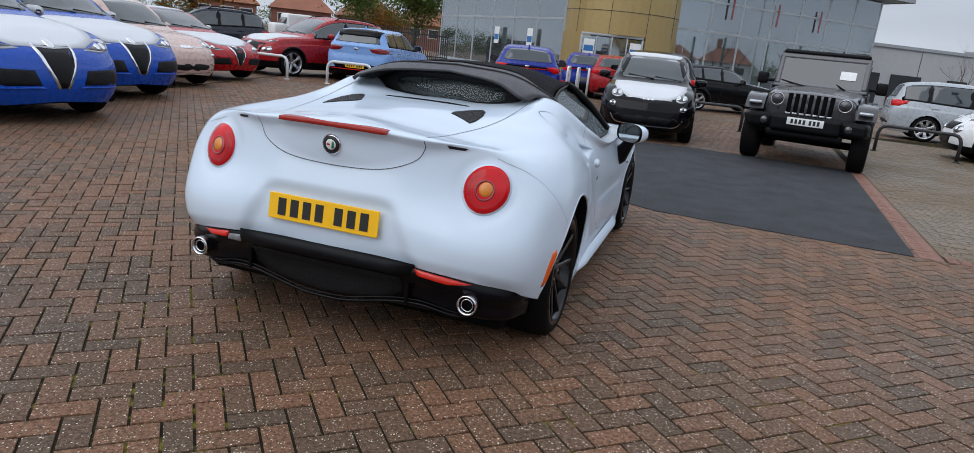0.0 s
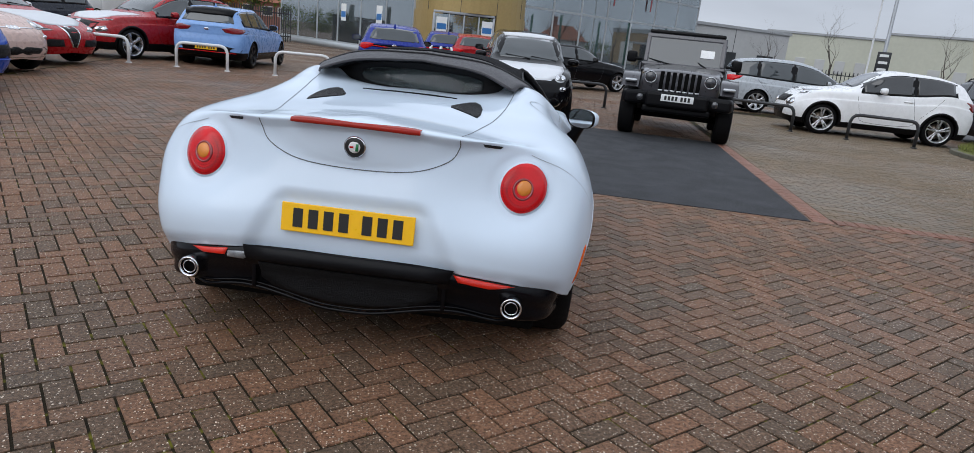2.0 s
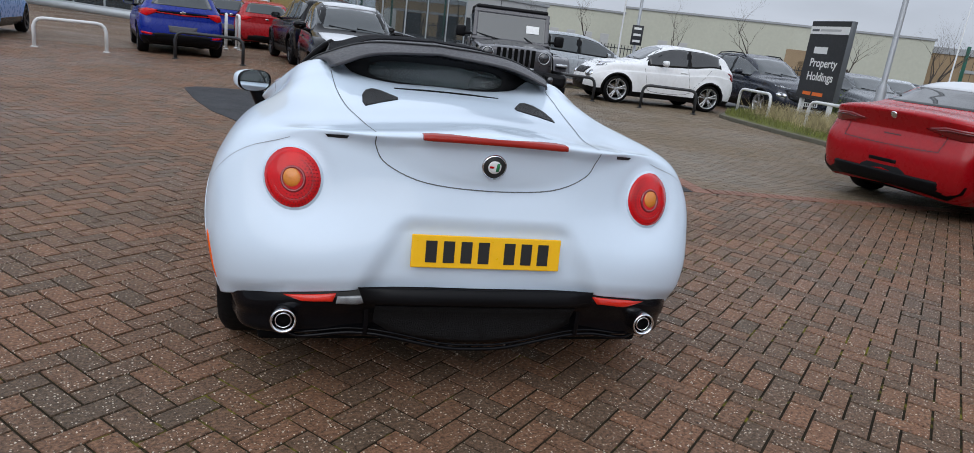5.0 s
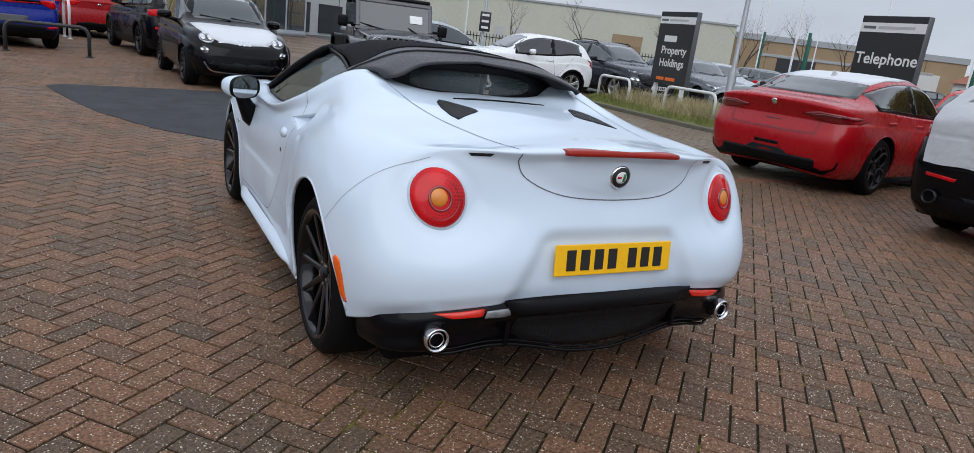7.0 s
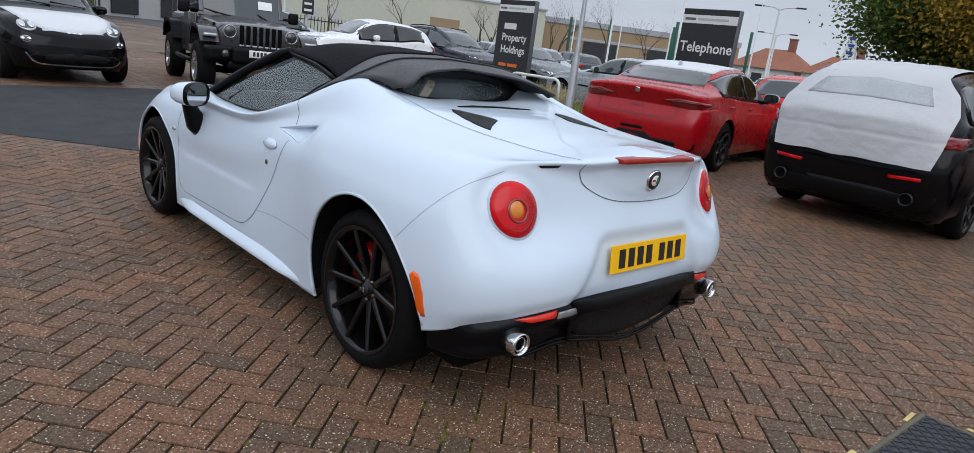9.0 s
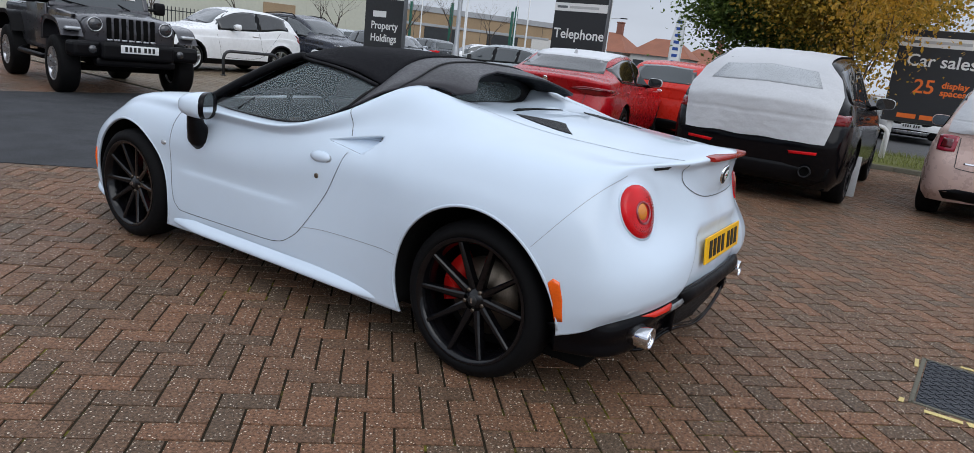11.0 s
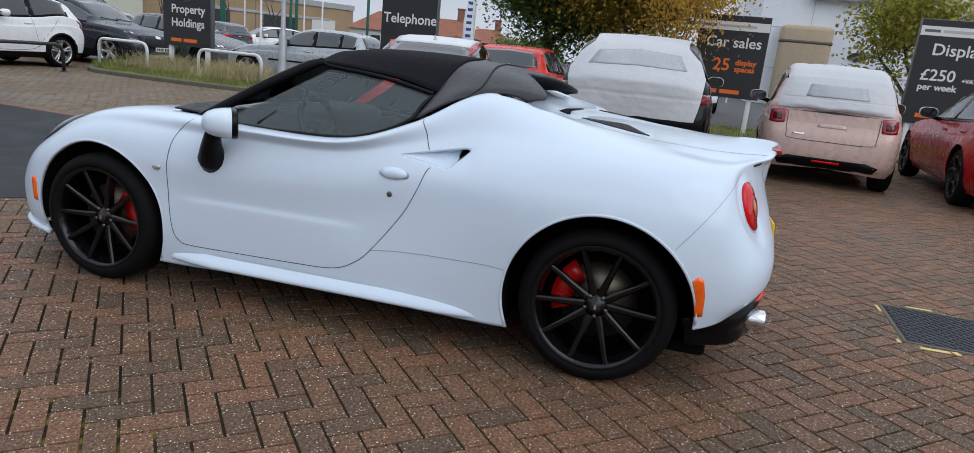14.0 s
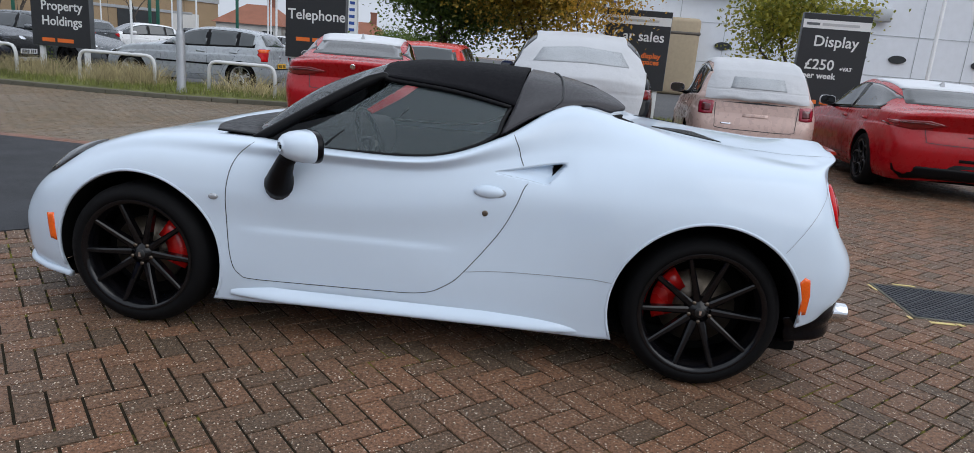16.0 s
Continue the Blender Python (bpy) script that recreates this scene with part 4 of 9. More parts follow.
        # deepest faces turn near-black: the opening's shade is put into the colour
        deep = [q for q in fs_ if sum(vs_[i][0] for i in q) / 4 < 0.655 and min(q) >= 2 * m_]
        shallow = [q for q in fs_ if q not in set(deep)]
        intake = part("air_intake", tidy((vs_, shallow)), WHITE, car, "hollow side air intake behind the door")
        part("intake_throat_shade", tidy((vs_, deep)), SHADE_BLACK, intake)
        handle = part("door_handle", laid(tree, side, ellipse(0.905, 0.728, 0.062, 0.024, 20), 0.006, 0.012, 3, 1), WHITE, car)
        # flat grey patch paints the shade of the handle's recess
        part("handle_recess_shade", laid(tree, side, ellipse(0.862, 0.726, 0.030, 0.017, 14), 0.0015, 0, 1, 2), FINE_SEAM, handle)
        part("door_lock", laid(tree, side, ellipse(0.912, 0.640, 0.012, 0.012, 12), 0.003, 0.001, 2, 1), STEEL, car)
        part("side_repeater", laid(tree, side, ellipse(2.045, 0.605, 0.020, 0.013, 14), 0.004, 0.004, 2, 1), CLEAR_LENS, car, "small clear side repeater")
        part("side_marker", laid(uncut_all, side, [(-0.362, 0.525), (-0.345, 0.505), (-0.366, 0.43), (-0.376, 0.36), (-0.404, 0.362), (-0.400, 0.45), (-0.385, 0.515)], 0.002, 0.002), AMBER, car, "orange rear side marker")
        part("side_marker", laid(uncut_all, side, [(2.775, 0.455), (2.815, 0.45), (2.80, 0.34), (2.765, 0.335)], 0.004, 0.004), AMBER, car, "orange front side marker")
        head = part("headlamp", laid(tree, "t", [(2.93, 0.66 * s), (2.86, 0.71 * s), (2.74, 0.705 * s), (2.64, 0.655 * s), (2.72, 0.60 * s), (2.85, 0.59 * s)], 0.006, 0.02), LAMP_DARK, car, "clear-covered headlamp")
        for hx, hy in ((2.87, 0.65), (2.79, 0.655), (2.72, 0.645)):
            part("lamp_reflector", laid(tree, "t", ellipse(hx, hy * s, 0.022, 0.02, 12), 0.012, 0.004, 2, 1), CHROME, head)
        part("deck_vent", laid(tree, "t", [(0.215, 0.345 * s), (0.19, 0.315 * s), (0.10, 0.275 * s), (0.045, 0.252 * s), (0.01, 0.255 * s), (-0.05, 0.34 * s), (-0.095, 0.392 * s), (-0.03, 0.400 * s), (0.08, 0.395 * s), (0.17, 0.375 * s)], 0.003), mesh_grille, car, "black mesh engine vent")
        part("wing_vent", laid(tree, "b", [(0.475 * s, 0.925), (0.55 * s, 0.918), (0.54 * s, 0.909), (0.48 * s, 0.914)], 0.002), mesh_grille, car, "small black mesh vent")
        # mirror
        shape = lambda x, k, n=32: [(x, 0.957 * s + 0.108 * k * math.copysign(abs(math.cos(q)) ** 0.75, math.cos(q)), 0.857 + 0.064 * k * math.copysign(abs(math.sin(q)) ** 0.75, math.sin(q))) for q in np.linspace(0, 2 * math.pi, n + 1)[:-1]]

        def rings_of(pairs, close=None):
            rr = [shape(x, k) for x, k in pairs]
            vs2 = [p for q in rr for p in q]
            fs2 = [(i * 32 + k, i * 32 + (k + 1) % 32, (i + 1) * 32 + (k + 1) % 32, (i + 1) * 32 + k) for i in range(len(rr) - 1) for k in range(32)]
            if close is not None:
                fs2.append(tuple(range(close * 32, close * 32 + 32)))
            return vs2, fs2
        tilt = Matrix.Translation((1.66, 0.957 * s, 0.857)) @ Matrix.Rotation(radians(38 * s), 4, "Z") @ Matrix.Translation((-1.66, -0.957 * s, -0.857))
        mir = part("door_mirror", rings_of([(1.735, 0.25), (1.728, 0.48), (1.712, 0.70), (1.685, 0.87), (1.655, 0.95), (1.618, 1.0), (1.616, 0.97)], 0), WHITE, car, "white-capped door mirror on a black stalk", True, tilt)
        part("mirror_frame", rings_of([(1.640, 0.93), (1.617, 1.005), (1.600, 1.01), (1.594, 0.985), (1.598, 0.95), (1.612, 0.93)]), GLOSS_BLACK, mir)
        part("mirror_glass", rings_of([(1.603, 0.955), (1.603, 0.5)], 1), mat("mirror", (0.8, 0.82, 0.84), 0.02, 1.0, vary=0.0, rough_vary=0.01), mir)
        part("mirror_arm", moved(tube([(1.778, 0.835 * s, 0.665), (1.772, 0.862 * s, 0.685), (1.752, 0.895 * s, 0.735), (1.722, 0.925 * s, 0.79), (1.69, 0.945 * s, 0.83)], [0.066, 0.062, 0.045, 0.036, 0.034], 16), tilt.inverted()), BLACK_TRIM, mir)
    part("filler_joint", seam(tree, "r", ellipse(0.37, 0.975, 0.085, 0.055, 20) + [(0.455, 0.975)], 0.0025, 0.0015, 2), FINE_SEAM, car)
    part("slot_vent", laid(tree, "t", [(0.30, -0.24), (0.36, -0.1), (0.36, 0.1), (0.30, 0.24), (0.285, 0.24), (0.32, 0.1), (0.32, -0.1), (0.285, -0.24)], 0.003), SHADE_BLACK, car)

    lip_path = spline([(2.72, 0.845, 0.182), (2.88, 0.788, 0.190), (3.02, 0.668, 0.198), (3.112, 0.368, 0.200), (3.158, 0, 0.200), (3.112, -0.368, 0.200), (3.02, -0.668, 0.198), (2.88, -0.788, 0.190), (2.72, -0.845, 0.182)], 5)
    part("front_splitter", tube(lip_path, 0.015, 10), WHITE, car)

    # screen, roof, hoop and windows
    ws = [
        [(1.90, 0.705, 0.838), (2.05, 0.40, 0.850), (2.12, 0, 0.850)],
        [(1.66, 0.605, 1.02), (1.77, 0.34, 1.055), (1.81, 0, 1.065)],
        [(1.44, 0.485, 1.142), (1.475, 0.26, 1.186), (1.485, 0, 1.20)],
    ]
    scr = full(net(ws, 6, 6))
    part("windscreen", outward(grid_vf(scr), (1.2, 0, 0.8)), GLASS_SCREEN, car)
    part("cowl_panel", thick(grid_vf(full(net([[(2.13, 0.66, 0.856), (2.24, 0.38, 0.850), (2.29, 0, 0.846)], [(1.90, 0.715, 0.852), (2.03, 0.40, 0.858), (2.10, 0, 0.858)]], 4, 5))), -0.005), BLACK_TRIM, car)
    roof = [
        [(1.45, 0.495, 1.142), (1.47, 0.27, 1.186), (1.475, 0, 1.200)],
        [(1.30, 0.505, 1.132), (1.31, 0.30, 1.204), (1.315, 0, 1.222)],
        [(1.05, 0.515, 1.108), (1.05, 0.31, 1.206), (1.05, 0, 1.228)],
        [(0.83, 0.550, 1.062), (0.81, 0.33, 1.192), (0.80, 0, 1.222)],
    ]
    part("fabric_roof", thick(grid_vf(full(net(roof, 6, 7))), -0.012), FABRIC, car, "black fabric roof panel")
    hoop = [
        [(0.885, 0.705, 0.950), (0.845, 0.560, 1.055), (0.805, 0.34, 1.186), (0.79, 0, 1.216)],
        [(0.73, 0.640, 1.045), (0.69, 0.560, 1.102), (0.68, 0.34, 1.186), (0.70, 0, 1.207)],
        [(0.55, 0.555, 1.090), (0.51, 0.510, 1.115), (0.56, 0.34, 1.172), (0.63, 0, 1.192)],
        [(0.42, 0.520, 1.066), (0.36, 0.475, 1.093), (0.45, 0.31, 1.148), (0.56, 0, 1.172)],
    ]
    hg = full(net(hoop, 7, 6))
    part("roll_hoop", thick(grid_vf(hg), -0.010), HOOP_GREY, car, "satin grey roll hoop")
    part("hoop_joint", tube([(x, y, z + 0.004) for x, y, z in hg[9]], 0.004, 6), SEAM, car)
    sq = lambda v, e: math.copysign(abs(v) ** e, v)
    turn = np.linspace(0, 2 * math.pi, 49)[:-1]
    inner_loop = [(0.605 + 0.03 * (1 if math.sin(q) > 0 else 0) * abs(math.sin(q)), 0.335 * sq(math.cos(q), 0.55), 1.066 + (0.047 if math.sin(q) > 0 else 0.052) * sq(math.sin(q), 0.75)) for q in turn]
    outer_loop = [(0.635, 0.50 * sq(math.cos(q), 0.7), 1.068 + (0.118 - 0.3 * (0.45 * math.cos(q)) ** 2 if math.sin(q) > 0 else 0.095) * sq(math.sin(q), 0.8)) for q in turn]
    lip_loop = [(x - 0.014, y * 1.03, 1.066 + (z - 1.066) * 1.12) for x, y, z in inner_loop]
    part("rear_bulkhead", (outer_loop + lip_loop + inner_loop, [(k * 48 + i, k * 48 + (i + 1) % 48, (k + 1) * 48 + (i + 1) % 48, (k + 1) * 48 + i) for k in range(2) for i in range(48)]), BLACK_TRIM, car)
    part("rear_window", outward((inner_loop, [tuple(range(48))]), (1.2, 0, 0.9)), GLASS_VEILED, car, "", False)
    part("hoop_liner", grid_vf(full(net([[(0.368, 0.472, 1.083), (0.457, 0.31, 1.137), (0.566, 0, 1.160)], [(0.50, 0.47, 1.080), (0.54, 0.31, 1.130), (0.60, 0, 1.152)], [(0.62, 0.50, 1.072), (0.63, 0.33, 1.125), (0.64, 0, 1.15)]], 4, 6))), BLACK_TRIM, car)
    for s in (1, -1):
        wn_ = [
            [(1.83, 0.742, 0.828), (1.50, 0.768, 0.826), (1.17, 0.772, 0.838), (0.985, 0.740, 0.893), (0.895, 0.700, 0.948)],
            [(1.58, 0.64, 0.975), (1.38, 0.655, 0.965), (1.15, 0.66, 0.965), (0.98, 0.65, 0.98), (0.88, 0.62, 1.005)],
            [(1.40, 0.495, 1.108), (1.29, 0.503, 1.104), (1.12, 0.515, 1.088), (0.97, 0.530, 1.070), (0.86, 0.548, 1.046)],
        ]
        w = np.array(net(wn_, 5, 5))
        w[..., 1] *= s
        # the glass carries its grey reflection veil in its colour
        part("side_window", outward(grid_vf(w), (1.2, 0, 0.8)), GLASS_VEILED, car)
        edge = [tuple(p) for p in w[0]] + [tuple(p) for p in w[:, -1]][1:]
        part("window_trim", tube(edge, 0.010, 8), BLACK_TRIM, car)
        pil = [(1.93, 0.728 * s, 0.832), (1.66, 0.615 * s, 1.012), (1.46, 0.502 * s, 1.132), (1.40, 0.498 * s, 1.122), (1.12, 0.518 * s, 1.098), (0.86, 0.553 * s, 1.052)]
        part("pillar", tube(spline(pil, 5), [0.024] * 10 + [0.018] * 4 + [0.010] * 12, 10), BLACK_TRIM, car)
        part("quarter_pillar", tube([(1.62, 0.748 * s, 0.842), (1.595, 0.722 * s, 0.868), (1.555, 0.695 * s, 0.905)], 0.006, 8), BLACK_TRIM, car)
    # cabin
    part("cabin_tub", join(box(1.35, 1.36, 0.04, 0.01, (1.3, 0, 0.30)), box(0.05, 1.36, 0.65, 0.01, (0.66, 0, 0.62)), box(1.3, 0.05, 0.5, 0.01, (1.3, 0.70, 0.55)), box(1.3, 0.05, 0.5, 0.01, (1.3, -0.70, 0.55))), CABIN, car)
    part("dashboard", box(0.38, 1.36, 0.24, 0.07, (1.80, 0, 0.74)), CABIN, car)
    for s in (1, -1):
        seat = part("seat", box(0.48, 0.46, 0.16, 0.06, (1.12, 0.34 * s, 0.42)), CABIN, car)
        part("seat_back", moved(box(0.13, 0.46, 0.58, 0.055), pose(0.86, 0.34 * s, 0.70, 0, -14, 0)), CABIN, seat)
        part("headrest", moved(box(0.10, 0.27, 0.17, 0.045), pose(0.79, 0.34 * s, 0.99, 0, -14, 0)), CABIN, seat)
    ring = [(1.52 + 0.06 * math.sin(a), 0.34 + 0.175 * math.cos(a), 0.80 + 0.165 * math.sin(a)) for a in np.linspace(0, 2 * math.pi, 25)]
    sw = part("steering_wheel", tube(ring, 0.015, 8, False), BLACK_TRIM, car)
    part("wheel_boss", box(0.05, 0.13, 0.10, 0.02, (1.54, 0.34, 0.79)), BLACK_TRIM, sw)
    part("wheel_spoke", box(0.02, 0.33, 0.03, 0.008, (1.54, 0.34, 0.79)), STEEL, sw)

    for s in (1, -1):
        wheel(car, 0.0, 0.785 * s, 0.318, 0.235, 0.257, RIM_GLOSS, 10, s, "thin", CALIPER, 0.013)
        wheel(car, 2.388, 0.790 * s, 0.310, 0.205, 0.246, RIM_GLOSS, 10, s, "thin", CALIPER, 0.013)
    return car


sports_car()


# ---- parked vehicles ----
def pchip(pairs):
    """A smooth curve through (x, value) pairs that never overshoots."""
    xs, ys = np.array([p[0] for p in pairs], float), np.array([p[1] for p in pairs], float)
    h, dl = np.diff(xs), np.diff(ys) / np.diff(xs)
    d = np.zeros(len(xs))
    for i in range(1, len(xs) - 1):
        if dl[i - 1] * dl[i] > 0:
            w1, w2 = 2 * h[i] + h[i - 1], h[i] + 2 * h[i - 1]
            d[i] = (w1 + w2) / (w1 / dl[i - 1] + w2 / dl[i])
    d[0], d[-1] = dl[0], dl[-1]

    def at(x):
        x = float(min(max(x, xs[0]), xs[-1]))
        i = int(min(max(np.searchsorted(xs, x) - 1, 0), len(h) - 1))
        t = (x - xs[i]) / h[i]
        return float((1 + 2 * t) * (1 - t) ** 2 * ys[i] + t * (1 - t) ** 2 * h[i] * d[i] + t * t * (3 - 2 * t) * ys[i + 1] + t * t * (t - 1) * h[i] * d[i + 1])
    return at


def step01(q):
    q = min(max(q, 0.0), 1.0)
    return q * q * (3 - 2 * q)


class Shape:
    """The outer form of a road car: rear axle at the origin, nose along +x."""

    def __init__(self, L, W, wb, fo, r, top, belt, rail=0.70, tail=((0.2, 0.10), (0.4, 0.02), (0.6, 0.0), (0.8, 0.03), (1.0, 0.04), (1.8, 0.04)),
                 nose=((0.2, 0.08), (0.35, 0.01), (0.5, 0.0), (0.65, 0.04), (0.8, 0.12), (1.0, 0.2)), tail_plan=((0, 0.0), (0.012, 0.50), (0.05, 0.80), (0.14, 0.92), (0.32, 0.975), (0.65, 1.0)),
                 nose_plan=((0, 0.0), (0.02, 0.40), (0.10, 0.70), (0.25, 0.87), (0.48, 0.95), (0.85, 1.0)), flare=0.016, sill=0.20, gap=0.045):
        self.L, self.W, self.wb, self.fo, self.r, self.hw = L, W, wb, fo, r, W / 2
        self.ro, self.xe = L - wb - fo, wb + fo
        self.top, self.belt = pchip(top), pchip(belt)
        hw, ro, xe = self.hw, self.ro, self.xe
        tp, np_ = pchip(tail_plan), pchip(nose_plan)
        toff, noff = pchip(tail), pchip(nose)
        offs = (0.0, 0.003, 0.012, 0.028, 0.05, 0.08, 0.12, 0.17, 0.24, 0.32, 0.42)
        xs = [-ro + o for o in offs] + list(np.linspace(-ro + 0.5, xe - 0.5, int((L - 1.0) / 0.085))) + [xe - o for o in reversed(offs)]
        rows = []
        for x in xs:
            w = hw * min(tp(min(x + ro, 0.65)), np_(min(xe - x, 0.85)))
            zt = self.top(x)
            zb = min(self.belt(x), zt - 0.03)
            gh = zt - zb
            k = step01((gh - 0.12) / 0.26)
            f = w / hw
            zs = sill + 0.05 * (1 - min(1.0, f * 1.05))
            yr = rail * w
            mix = lambda a, b: a + (b - a) * k
            ring = [(0.90 * w, zs), (0.968 * w, zs + 0.13), (1.0 * w, zs + 0.52 * (zb - zs)), (0.992 * w, zs + 0.76 * (zb - zs)), (0.972 * w, zs + 0.82 * (zb - zs)), (0.935 * w, zb - 0.012),
                    (mix(0.86 * w, 0.895 * w), zb + mix(0.30 * gh, 0.03)), (mix(0.68 * w, yr), zb + mix(0.72, 0.86) * gh), (mix(0.40 * w, 0.62 * yr), zb + mix(0.94, 0.972) * gh), (0.0, zt)]
            kt, kn = step01(1 - (x + ro) / 0.55), step01(1 - (xe - x) / 0.65)
            rows.append([(x + toff(z) * kt - noff(z) * kn, y, z) for y, z in ring])
        g = np.swapaxes(spline(np.swapaxes(np.array(rows), 0, 1), 4), 0, 1)
        g[:, -1, 1] = 0
        g[0, :, 1] = 0
        g[-1, :, 1] = 0
        ra = r + gap
        for cx in (0, wb):
            d = np.hypot(g[..., 0] - cx, g[..., 2] - r)
            g[..., 1] += flare * np.exp(-((d - ra) / 0.055) ** 2) * (g[..., 1] > 0.6 * hw) * (g[..., 2] < 0.95)
        self.g, self.ra = g, ra

    def rail_z(self, x, k=0.80):
        zt = self.top(x)
        zb = min(self.belt(x), zt - 0.03)
        return zb + k * (zt - zb)

    def daylight(self, x0, x1, lo=0.035, k=0.80):
        """The outline of a side window between two stations."""
        xs = np.linspace(x0, x1, 19)
        low = [(x, self.belt(x) + lo) for x in xs]
        high = [(x, max(self.rail_z(x, k), self.belt(x) + lo + 0.01)) for x in xs]
        return low + high[::-1]


def round_mirror(s, x, y, z, cap, parent):
    """A door mirror: rounded shell, glass and foot."""
    vs, fs = [], []
    prof = [(0.0, 0.30), (0.015, 0.62), (0.045, 0.88), (0.085, 1.0), (0.125, 1.0), (0.130, 0.93)]
    for d, k in prof:
        for q in range(20):
            a = 2 * math.pi * q / 20
            vs.append((x + 0.065 - d, y + s * 0.115 * k * math.copysign(abs(math.cos(a)) ** 0.7, math.cos(a)), z + 0.072 * k * math.copysign(abs(math.sin(a)) ** 0.7, math.sin(a))))
    for i in range(len(prof) - 1):
        for q in range(20):
            j = (q + 1) % 20
            fs.append((i * 20 + q, i * 20 + j, (i + 1) * 20 + j, (i + 1) * 20 + q))
    fs.append(tuple(range(20)))
    mir = part("door_mirror", (vs, fs), cap, parent)
    part("mirror_glass", ([(x - 0.062, p[1], p[2]) for p in vs[-20:]], [tuple(range(20))]), GLASS_DARK, mir, "", False)
    part("mirror_foot", tube([(x + 0.03, y - s * 0.17, z - 0.085), (x + 0.02, y - s * 0.10, z - 0.06), (x, y, z - 0.05)], [0.032, 0.028, 0.024], 8), BLACK_TRIM, mir)
    return mir


